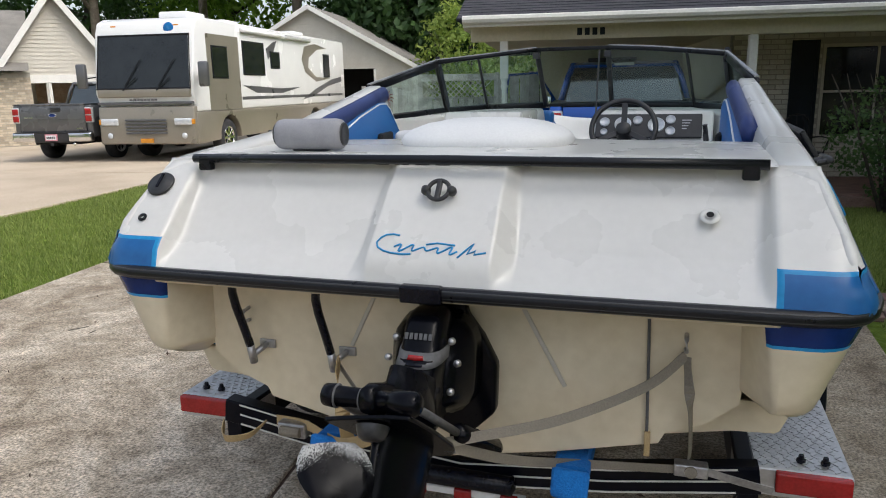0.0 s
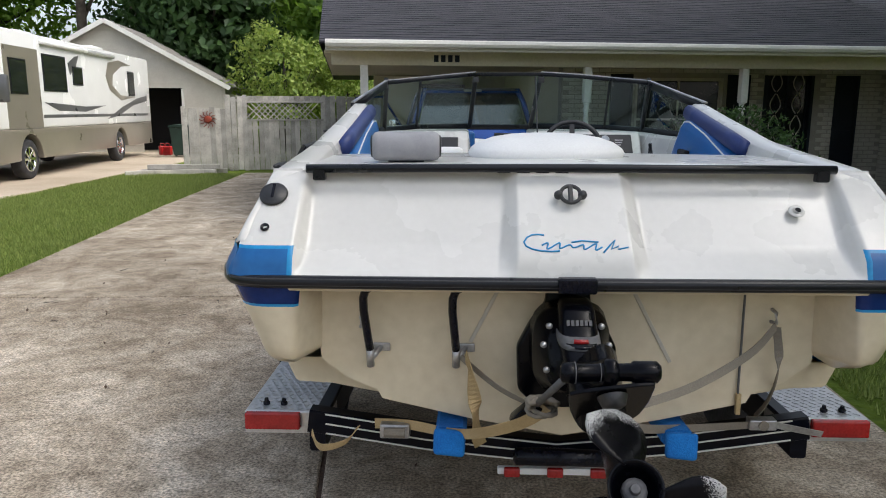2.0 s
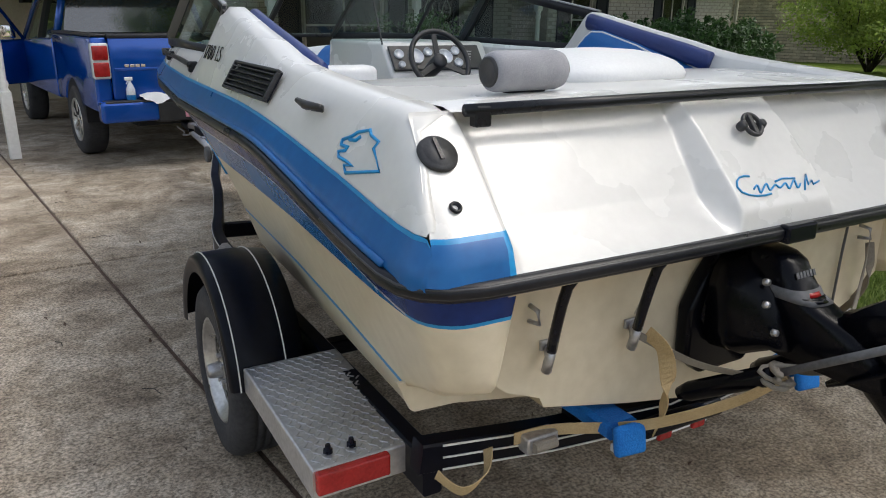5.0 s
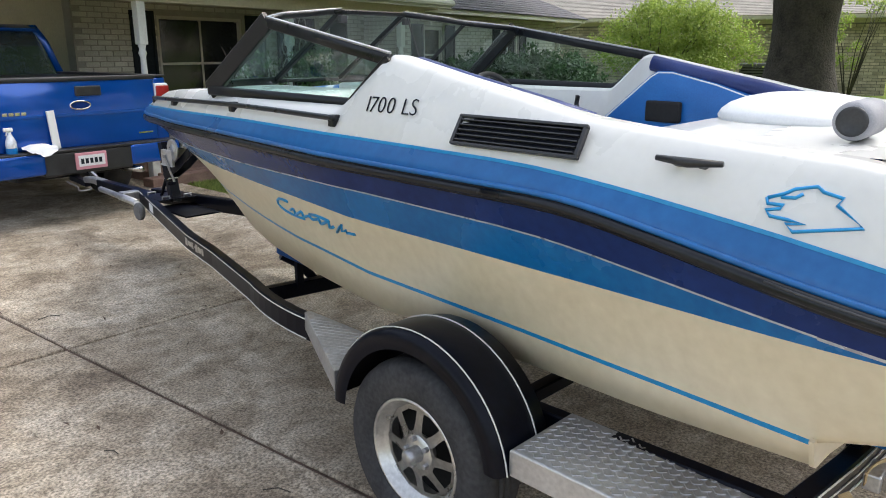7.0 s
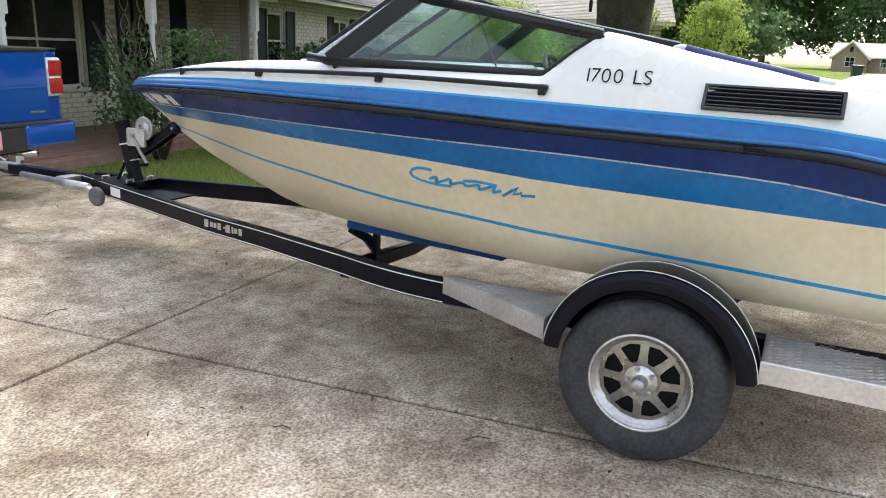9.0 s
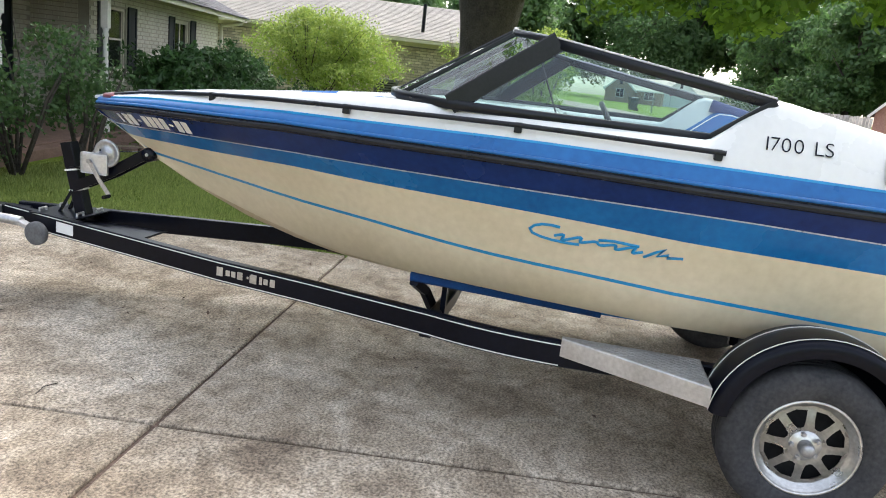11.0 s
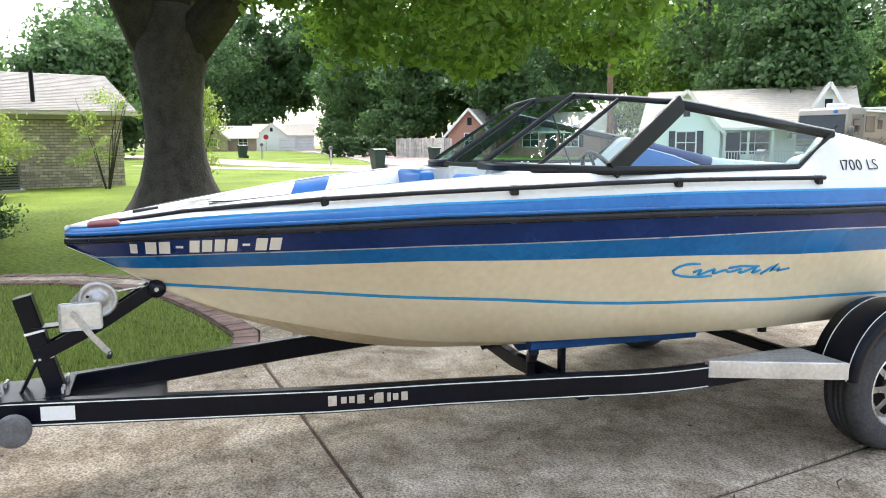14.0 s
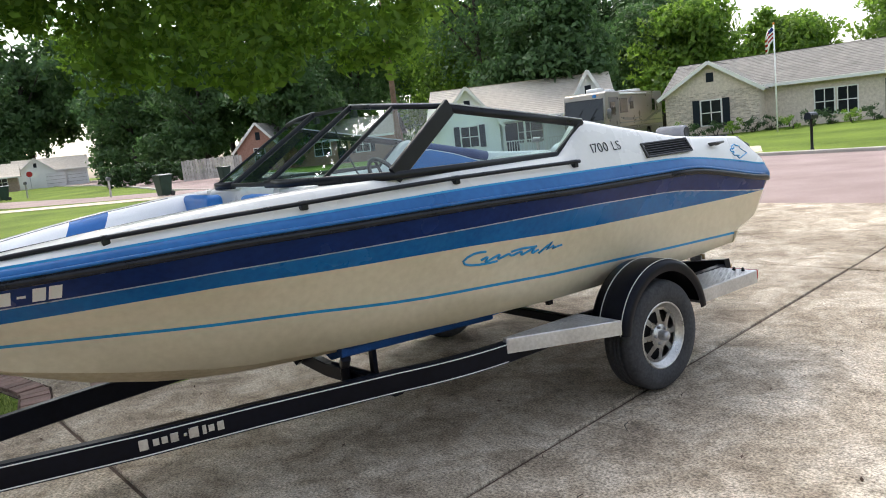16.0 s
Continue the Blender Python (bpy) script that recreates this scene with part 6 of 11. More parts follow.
part("jack_fork", beam_bm([(-0.20, 5.66, 0.45), (-0.21, 5.54, 0.415)], 0.05, 0.03, bevel=0.004), STEEL, jack)
part("jack_wheel", lathe_bm([(0.0, -0.018), (0.03, -0.020), (0.062, -0.020), (0.070, -0.012), (0.070, 0.012), (0.062, 0.020), (0.03, 0.020), (0.0, 0.018)], 28, Matrix.Translation((-0.235, 5.51, 0.402)) @ Matrix.Rotation(radians(90), 4, "Y")), JACK_GREY, jack, "grey rubber jack wheel", True)
part("jack_mount", box_bm(-0.19, -0.04, 5.90, 6.0, 0.42, 0.49, 0.006), STEEL, jack)
part("coupler", beam_bm([(-0.05, 6.62, 0.47), (-0.065, 6.80, 0.475), (-0.075, 6.98, 0.46)], 0.07, 0.06, bevel=0.012), STEEL, trailer, "steel ball coupler")
part("coupler_lever", beam_bm([(-0.06, 6.78, 0.51), (-0.06, 6.88, 0.54)], 0.02, 0.012), STEEL, trailer)
for x in (-0.15, 0.03):
    loop = [(x + 0.05 * math.sin(k * 0.9) * 0.4, 6.70 + 0.045 * k, 0.42 - 0.05 * math.sin(math.pi * k / 12)) for k in range(13)]
    part("safety_chain", rod_bm(loop, 0.008, 6), STEEL, trailer, "sagging safety chain", True)
part("wiring", rod_bm([(-0.03, 6.3, 0.44), (0.0, 6.6, 0.40), (0.06, 6.9, 0.36), (0.05, 7.15, 0.42), (0.02, 7.3, 0.52)], 0.006, 6), RUB_BLACK, trailer, "", True)
part("ball_mount", beam_bm([(-0.075, 6.98, 0.42), (-0.08, 7.35, 0.44)], 0.055, 0.055, bevel=0.004), PAINT_BLACK, trailer)
part("number_patch", beam_bm([(-0.1945, 5.41, 0.450), (-0.2295, 5.275, 0.449)], 0.003, 0.062), VINYL_WHITE, trailer, "blank white patch")
# maker's badge shown as plain white shapes
for k, (dy, w, h) in enumerate(((0.0, 0.045, 0.07), (0.05, 0.03, 0.045), (0.085, 0.03, 0.045), (0.125, 0.04, 0.06), (0.17, 0.018, 0.02), (0.205, 0.05, 0.07), (0.25, 0.02, 0.06), (0.28, 0.03, 0.045), (0.32, 0.035, 0.06))):
    y = 4.215 - dy
    x = -(0.467 + (0.56 - 0.467) * (4.22 - y) / 0.5)
    o = part("badge_shape", box_bm(-0.002, 0.002, -w * 0.42, w * 0.42, -h * 0.34, h * 0.34, 0.0015), ALLOY, trailer)
    o.matrix_basis = Matrix.Translation((x - 0.0295, y, 0.442)) @ Matrix.Rotation(radians(-10.5), 4, "Z")
part("gusset", slab_bm([(0.0, 0.0), (0.30, 0.0), (0.22, 0.012), (0.0, 0.012)], 0.5, Matrix.Translation((-0.15, 4.9, 0.43))), PAINT_BLACK, trailer)
part("tongue_plate", box_bm(-0.16, 0.16, 5.30, 5.62, 0.498, 0.506, 0.002), PAINT_BLACK, trailer)
for x, y in ((-0.09, 5.33), (0.09, 5.33), (-0.09, 5.58), (0.09, 5.58)):
    part("u_bolt", rod_bm([(x - 0.03, y, 0.50), (x - 0.03, y, 0.525), (x + 0.03, y, 0.525), (x + 0.03, y, 0.50)], 0.007, 6), STEEL, trailer)
# bunks, keel rollers and their stems
for s in (-1, 1):
    b = part("bunk_board", beam_bm([(s * 0.36, 0.12, 0.565), (s * 0.345, 1.2, 0.535), (s * 0.33, 2.55, 0.53)], 0.10, 0.05, bevel=0.012), CARPET_BLUE, trailer, "blue carpeted bunk board")
    part("bunk_end", slab_bm([(-0.052, -0.046), (0.047, -0.055), (0.053, 0.03), (-0.050, 0.035)], 0.026, Matrix.Translation((s * 0.364, 0.075, 0.565)) @ Matrix.Rotation(radians(-14), 4, "X"), bevel=0.011), CARPET_BLUE, trailer, "blue carpet flap wrapped over the bunk end", True)
    for y in (0.33, 1.6):
        part("bunk_stem", beam_bm([(s * 0.36, y, 0.46), (s * 0.355, y, 0.55)], 0.04, 0.03), PAINT_BLACK, trailer)
front_bunk = part("front_bunk", beam_bm([(-0.46, 2.98, 0.585), (0, 2.98, 0.43), (0.46, 2.98, 0.585)], 0.12, 0.045, bevel=0.01), CARPET_NAVY, trailer, "blue carpeted front bunk")
part("front_bunk_side", beam_bm([(-0.52, 2.25, 0.565), (-0.44, 3.20, 0.575)], 0.07, 0.05, bevel=0.01), CARPET_NAVY, trailer)
part("front_bunk_side", beam_bm([(0.52, 2.25, 0.565), (0.44, 3.20, 0.575)], 0.07, 0.05, bevel=0.01), CARPET_NAVY, trailer)
for s in (-1, 1):
    part("bunk_stem", beam_bm([(s * 0.46, 3.02, 0.40), (s * 0.46, 3.02, 0.56)], 0.04, 0.025), PAINT_BLACK, trailer)
    part("bunk_bracket", beam_bm([(s * 0.28, 3.10, 0.36), (s * 0.36, 3.14, 0.48), (s * 0.46, 3.18, 0.55)], 0.05, 0.05, bevel=0.008), PAINT_BLACK, trailer)
part("keel_roller", rod_bm([(-0.15, 0.247, 0.43), (-0.14, 0.247, 0.43), (0.17, 0.247, 0.427), (0.18, 0.247, 0.427)], 0.030, 16, radii=[0.014, 0.031, 0.031, 0.014]), RUB_BLACK, trailer, "", True)
# low light bar with three red lamps
lb = new("light_bar")
attach(lb, trailer, "white light bar with three small red lamps")
part("bar", box_bm(-0.20, 0.20, 0.295, 0.318, 0.335, 0.360, 0.004), VINYL_WHITE, lb)
for x in (-0.15, 0.0, 0.15):
    part("lamp", box_bm(x - 0.028, x + 0.028, 0.282, 0.302, 0.330, 0.364, 0.006), RED_LENS, lb)

# ---- tie-down straps across the stern ----
def strap(name, points, w, mat, label, twist=0.0):
    bm = bmesh.new()
    pts = [Vector(p) for p in points]
    fine = []
    for i in range(len(pts) - 1):
        p0, p1, p2, p3 = pts[max(0, i - 1)], pts[i], pts[i + 1], pts[min(len(pts) - 1, i + 2)]
        for k in range(8):
            t = k / 8
            fine.append(0.5 * ((2 * p1) + (p2 - p0) * t + (2 * p0 - 5 * p1 + 4 * p2 - p3) * t * t + (3 * p1 - p0 - 3 * p2 + p3) * t ** 3))
    fine.append(pts[-1])
    prev = None
    for i, p in enumerate(fine):
        d = (fine[min(i + 1, len(fine) - 1)] - fine[max(i - 1, 0)]).normalized()
        u = Vector((0, 0, 1)) - d * d.z
        u = (u if u.length > 0.05 else Vector((1, 0, 0)) - d * d.x).normalized()
        n = d.cross(u)
        a = twist * i / len(fine)
        u2 = u * math.cos(a) + n * math.sin(a)
        n2 = d.cross(u2).normalized()
        row = [bm.verts.new(p + u2 * w / 2 - n2 * 0.0015), bm.verts.new(p + u2 * w / 2 + n2 * 0.0015), bm.verts.new(p - u2 * w / 2 + n2 * 0.0015), bm.verts.new(p - u2 * w / 2 - n2 * 0.0015)]
        if prev:
            for j in range(4):
                bm.faces.new((prev[j], prev[(j + 1) % 4], row[(j + 1) % 4], row[j]))
        prev = row
    me_ob = part(name, bm, mat, None, "", False)
    return tagged(me_ob, label, "strap")


strap("tie_down_strap", [(0.643, 0.13, 0.935), (0.55, 0.08, 0.86), (0.35, -0.02, 0.79), (0.15, -0.10, 0.755), (0.09, -0.16, 0.76)], 0.026, WEBBING, "weathered grey tie-down strap pulled across the stern", 0.6)
strap("tie_down_strap", [(0.645, 0.13, 0.93), (0.66, 0.125, 0.80), (0.668, 0.20, 0.66), (0.67, 0.30, 0.56)], 0.026, WEBBING, "weathered grey strap hanging from the stern eye", 0.4)
strap("tie_down_strap", [(0.09, -0.16, 0.755), (0.22, 0.02, 0.64), (0.40, 0.18, 0.57), (0.60, 0.24, 0.555), (0.70, 0.25, 0.56)], 0.028, WEBBING, "weathered grey ratchet strap along the crossbeam", 0.3)
strap("tie_down_strap", [(0.70, 0.25, 0.56), (0.80, 0.26, 0.535), (0.89, 0.27, 0.515)], 0.022, STEEL, "grey strap end hooked to the crossbeam", 0.2)
strap("tie_down_strap", [(-0.315, 0.11, 0.835), (-0.30, 0.06, 0.80), (-0.285, 0.05, 0.70), (-0.28, 0.07, 0.60), (-0.265, 0.09, 0.545)], 0.042, WEBBING_TAN, "tan webbing strap hanging from the ladder rail", 0.5)
strap("tie_down_strap", [(-0.62, 0.24, 0.545), (-0.50, 0.22, 0.55), (-0.32, 0.08, 0.585), (-0.17, -0.06, 0.68), (-0.085, -0.135, 0.765)], 0.036, WEBBING_TAN, "tan webbing strap tied towards the drive", 0.5)
strap("tie_down_strap", [(-0.33, 0.12, 0.825), (-0.22, 0.04, 0.76), (-0.14, -0.04, 0.745), (-0.085, -0.13, 0.76)], 0.02, WEBBING, "thin weathered cord strap near the drive", 0.8)
strap("tie_down_strap", [(-0.84, 0.26, 0.50), (-0.80, 0.20, 0.475), (-0.72, 0.22, 0.485), (-0.68, 0.27, 0.52)], 0.03, WEBBING_TAN, "tan strap end wrapped round the crossbeam", 0.9)
ratchet = thing("strap_ratchet", 0.675, 0.25, 0.56, "rusty ratchet buckle of the tie-down strap", "ratchet")
part("ratchet_frame", box_bm(-0.045, 0.045, -0.02, 0.02, -0.018, 0.018, 0.004), STEEL, ratchet)
part("ratchet_spool", rod_bm([(0.0, -0.026, 0), (0.0, 0.026, 0)], 0.017, 10), WEBBING, ratchet)
buckle = thing("strap_ratchet", -0.55, 0.23, 0.535, "rusty ratchet buckle with tangled tan webbing", "ratchet")
part("ratchet_frame", box_bm(-0.05, 0.05, -0.025, 0.02, -0.03, 0.02, 0.006), STEEL, buckle)
part("ratchet_spool", rod_bm([(-0.035, -0.03, -0.005), (0.035, -0.03, -0.005)], 0.016, 10), WEBBING, buckle)
knot = [(-0.10 + 0.042 * math.cos(a * 1.7), -0.125 + 0.03 * math.sin(a * 2.3), 0.77 + 0.022 * math.sin(a)) for a in [k * 0.35 for k in range(40)]]
tagged(part("knotted_rope", rod_bm(knot, 0.007, 6), WEBBING, None, "", True), "weathered rope knotted round the drive leg", "rope")

# ---- portable speaker on the engine deck ----
speaker = thing("portable_speaker", -0.52, 0.40, 1.416, "grey fabric cylindrical portable speaker on the stern deck", "speaker", turn=4)
part("body", rod_bm([(-0.112, 0, 0.052), (-0.106, 0, 0.052), (-0.09, 0, 0.052), (0.09, 0, 0.052), (0.106, 0, 0.052), (0.112, 0, 0.052)], 0.05, 28, radii=[0.036, 0.045, 0.049, 0.049, 0.045, 0.036]), GREY_FABRIC, speaker, "", True)
for s in (-1, 1):
    part("end_cone", lathe_bm([(0, 0.004), (0.024, 0.002), (0.030, 0.006), (0.036, 0.004), (0.037, 0)], 24, Matrix.Translation((s * 0.112, 0, 0.052)) @ Matrix.Rotation(radians(s * 90), 4, "Y")), PLASTIC_BLACK, speaker, "dark grey passive radiator", True)
part("foot", box_bm(-0.06, 0.06, -0.012, 0.012, 0.0, 0.008, 0.002), RUB_BLACK, speaker)

# ---- the house with its carport and porch ----
HM = pose(-1.75, 8.42, 0, 0, 0, 9.2)
house = new("house")
house.matrix_basis = HM
tagged(house, "single-storey painted brick house with carport, porch and dark shingle roof", "house", kind="structure")
OPENINGS = [(4.72, 6.34, 0.72, 2.14), (7.10, 8.06, 0.15, 2.20)]
WING_OPENINGS = [(10.14, 10.80, 1.0, 2.10), (13.15, 14.0, 1.25, 2.10)]


def wall_with(name, u0, u1, v, z0, z1, holes, mat, thick=0.2):
    """A wall along u with openings right through it."""
    bm = bmesh.new()
    us = sorted({u0, u1, *[h[0] for h in holes], *[h[1] for h in holes]})
    for a, b in zip(us, us[1:]):
        spans = [(h[2], h[3]) for h in holes if h[0] <= a and h[1] >= b]
        z = z0
        for lo, hi in sorted(spans):
            if lo > z:
                box_bm(a, b, v, v + thick, z, lo, bm=bm)
            z = hi
        if z < z1:
            box_bm(a, b, v, v + thick, z, z1, bm=bm)
    return part(name, bm, mat, house)


wall_with("porch_wall", 3.40, 9.45, 1.8, 0.0, 2.35, OPENINGS, MORTAR)
wall_with("wing_wall", 9.45, 16.0, 0.8, 0.0, 2.42, WING_OPENINGS, MORTAR)
part("wing_return", box_bm(9.45, 9.65, 0.98, 1.98, 0, 2.42), MORTAR, house)
part("wing_end_wall", box_bm(15.8, 16.0, 0.98, 9.0, 0, 2.42), MORTAR, house)
part("carport_side_wall", box_bm(3.40, 3.60, 1.98, 6.4, 0.0, 2.35), WALL_CREAM, house, "tan painted carport wall")
part("carport_back_wall", box_bm(0.38, 3.42, 6.4, 6.6, 0.0, 2.35), WALL_CREAM, house, "tan painted carport back wall")
part("carport_shelf", box_bm(1.4, 2.4, 6.0, 6.38, 1.75, 2.15, 0.01), UNLIT_BLACK, house, "dark cabinet hung in the carport")
part("carport_ceiling", box_bm(-0.55, 9.42, -0.05, 6.7, 2.36, 2.40), WALL_CREAM, house, "cream painted carport and porch ceiling")
part("porch_floor", box_bm(3.25, 9.45, -0.10, 1.8, -0.05, 0.12, 0.01), BRICK_RED, house, "red brick porch floor")
# one near-black sheet in place of rooms; their shade is its colour
part("interior_shade_sheet", box_bm(3.62, 15.7, 2.6, 2.7, 0.0, 2.34), UNLIT_BLACK, house, "near-black sheet standing in for the unlit rooms")
# front beam, fascia, gutter
part("porch_beam", box_bm(-0.45, 9.0, -0.07, 0.07, 2.20, 2.41, 0.006), WALL_CREAM, house, "cream painted beam over the porch")
part("fascia", box_bm(-0.52, 9.35, -0.40, -0.36, 2.37, 2.49, 0.004), WALL_WHITE, house)
part("soffit", box_bm(-0.52, 9.35, -0.38, -0.05, 2.40, 2.415), WALL_CREAM, house)
part("gutter", rod_bm([(-0.52, -0.44, 2.46), (9.35, -0.44, 2.46)], 0.055, 8), WALL_WHITE, house, "white rain gutter")
part("wing_fascia", box_bm(9.35, 16.7, 0.28, 0.32, 2.34, 2.46, 0.004), WALL_WHITE, house)
part("wing_soffit", box_bm(9.35, 16.7, 0.30, 0.82, 2.41, 2.43), WALL_CREAM, house)
part("downpipe", rod_bm([(16.55, 0.30, 2.40), (16.5, 0.36, 2.30), (16.1, 0.74, 2.18), (16.08, 0.74, 2.05), (16.08, 0.74, 0.1)], 0.045, 8), SIDING, house, "brown downpipe", True)
# house number shown as plain dark bars
for k in range(4):
    part("number_bar", box_bm(0.98 + 0.10 * k, 1.045 + 0.10 * k, -0.076, -0.0705, 2.25, 2.345), SHUTTER, house)


def porch_post(u):
    p = new("porch_post")
    p.matrix_basis = Matrix.Translation((u, 0, 0))
    attach(p, house, "white turned porch post")
    part("post_base", box_bm(-0.055, 0.055, -0.055, 0.055, 0.0, 0.75, 0.006), WALL_WHITE, p)
    part("post_turning", lathe_bm([(0.05, 0.75), (0.036, 0.79), (0.052, 0.83), (0.034, 0.88), (0.042, 1.2), (0.034, 1.55), (0.052, 1.60), (0.036, 1.64), (0.05, 1.70)], 16), WALL_WHITE, p, "", True)
    part("post_head", box_bm(-0.055, 0.055, -0.055, 0.055, 1.70, 2.21, 0.006), WALL_WHITE, p)


for u in (0.0, 3.25, 5.69, 8.36):
    porch_post(u)


def shutter(u0, u1, v, z0, z1):
    s = new("shutter")
    attach(s, house, "dark louvred wooden shutter")
    for a, b in ((u0, u0 + 0.05), (u1 - 0.05, u1)):
        part("stile", box_bm(a, b, v - 0.035, v - 0.003, z0, z1, 0.003), SHUTTER, s)
    for z in (z0, (z0 + z1) / 2, z1 - 0.06):
        part("shutter_rail", box_bm(u0 + 0.05, u1 - 0.05, v - 0.03, v - 0.003, z, z + 0.06, 0.002), SHUTTER, s)
    part("louvre_panel", box_bm(u0 + 0.05, u1 - 0.05, v - 0.018, v - 0.003, z0, z1), SHUTTER, s)


for u0, u1 in ((4.26, 4.66), (6.40, 6.82), (8.46, 8.92)):
    shutter(u0, u1, 1.8, 0.15 if u0 > 8 else 0.65, 2.2)
for u0, u1 in ((9.70, 10.08), (10.86, 11.22)):
    shutter(u0, u1, 0.8, 0.95, 2.15)
for u0, u1 in ((12.78, 13.10), (14.05, 14.37)):
    shutter(u0, u1, 0.8, 1.2, 2.15)


def window(u0, u1, v, z0, z1, cols=2, rows=2):
    w = new("window")
    attach(w, house, "double-hung window with pale frames and dark panes")
    for a, b, c, d in ((u0, u0 + 0.05, z0, z1), (u1 - 0.05, u1, z0, z1), (u0, u1, z0, z0 + 0.05), (u0, u1, z1 - 0.05, z1)):
        part("window_frame", box_bm(a, b, v + 0.02, v + 0.10, c, d, 0.004), SIDING, w)
    part("window_sill", box_bm(u0 - 0.05, u1 + 0.05, v - 0.05, v + 0.10, z0 - 0.05, z0, 0.006), BRICK_WHITE, w)
    cw, rh = (u1 - u0 - 0.1) / cols, (z1 - z0 - 0.1) / rows
    for i in range(cols):
        for j in range(rows):
            a, c = u0 + 0.05 + i * cw, z0 + 0.05 + j * rh
            part("pane", box_bm(a + 0.02, a + cw - 0.02, v + 0.06, v + 0.066, c + 0.018, c + rh - 0.018), PANE_DARK, w)
            part("sash", box_bm(a + cw - 0.02, a + cw + 0.012, v + 0.045, v + 0.075, c, c + rh), SIDING, w)
        part("meeting_rail", box_bm(u0 + 0.05 + i * cw, u0 + 0.05 + (i + 1) * cw, v + 0.042, v + 0.078, z0 + 0.05 + rh - 0.018, z0 + 0.05 + rh + 0.018), SIDING, w)


window(4.72, 6.34, 1.8, 0.72, 2.14)
window(10.14, 10.80, 0.8, 1.0, 2.10, 1, 2)
window(13.15, 14.0, 0.8, 1.25, 2.10, 2, 1)
door = new("storm_door")
attach(door, house, "dark storm door with wrought-iron scrollwork")
part("door_frame", box_bm(7.10, 7.16, 1.80, 1.92, 0.15, 2.20, 0.004), SHUTTER, door)
part("door_frame", box_bm(8.00, 8.06, 1.80, 1.92, 0.15, 2.20, 0.004), SHUTTER, door)
part("door_glass", box_bm(7.16, 8.0, 1.87, 1.878, 0.15, 2.20), PANE_DARK, door)
for c in (7.37, 7.79):
    for k in range(5):
        z = 0.40 + 0.38 * k
        for sgn in (-1, 1):
            pts = [(c + sgn * (0.02 + 0.10 * math.sin(t * math.pi)) * (1 - 0.35 * t), 1.855, z + 0.34 * t) for t in np.linspace(0, 1, 9)]
            part("scroll", rod_bm(pts, 0.009, 5), SIDING, door, "pale iron scroll")
for x in (7.2, 7.58, 7.96):
    part("door_bar", box_bm(x - 0.012, x + 0.012, 1.845, 1.866, 0.18, 2.18), SHUTTER, door)

# porch lamp
lamp = new("porch_lamp")
attach(lamp, house, "small lit brass porch ceiling lamp")
part("lamp_base", lathe_bm([(0, 0.0), (0.07, 0.0), (0.07, -0.02), (0.05, -0.03)], 20, Matrix.Translation((4.62, 0.65, 2.36))), SIDING, lamp)
GLOW = bpy.data.materials.new("lamp_glow")
GLOW.use_nodes = True
GLOW.node_tree.nodes["Principled BSDF"].inputs["Emission Color"].default_value = (1.0, 0.62, 0.22, 1)
GLOW.node_tree.nodes["Principled BSDF"].inputs["Emission Strength"].default_value = 3.0
part("lamp_bowl", lathe_bm([(0.055, -0.02), (0.065, -0.05), (0.045, -0.085), (0, -0.095)], 20, Matrix.Translation((4.62, 0.65, 2.36))), GLOW, lamp, "glowing amber bowl", True)


# roofs
def roof_plane(u0, u1, v0, z0, v1, z1, u0t=None, u1t=None):
    """One slope laid with staggered shingle tabs, joined as one sheet."""
    u0t, u1t = u0 if u0t is None else u0t, u1 if u1t is None else u1t
    length = math.hypot(v1 - v0, z1 - z0)
    rows = int(length / 0.145)
    verts, faces = [], []
    rnd = random.Random(5)
    for r in range(rows):
        f0, f1 = r / rows, (r + 1.25) / rows
        a, b = u0 + (u0t - u0) * f0, u1 + (u1t - u1) * f0
        u = a - (0.15 if r % 2 else 0.0)
        while u < b:
            e = min(u + 0.298, b)
            s = max(u, a)
            if e > s + 0.02:
                lift = 0.012 + rnd.random() * 0.004
                k = len(verts)
                y0, h0, y1, h1 = v0 + (v1 - v0) * f0, z0 + (z1 - z0) * f0, v0 + (v1 - v0) * f1, z0 + (z1 - z0) * f1
                verts += [(s, y0, h0 + lift), (e, y0, h0 + lift), (e, y1, h1 + 0.002), (s, y1, h1 + 0.002), (s, y0, h0), (e, y0, h0)]
                faces += [(k, k + 1, k + 2, k + 3), (k + 4, k + 5, k + 1, k)]
            u += 0.302
    return verts, faces


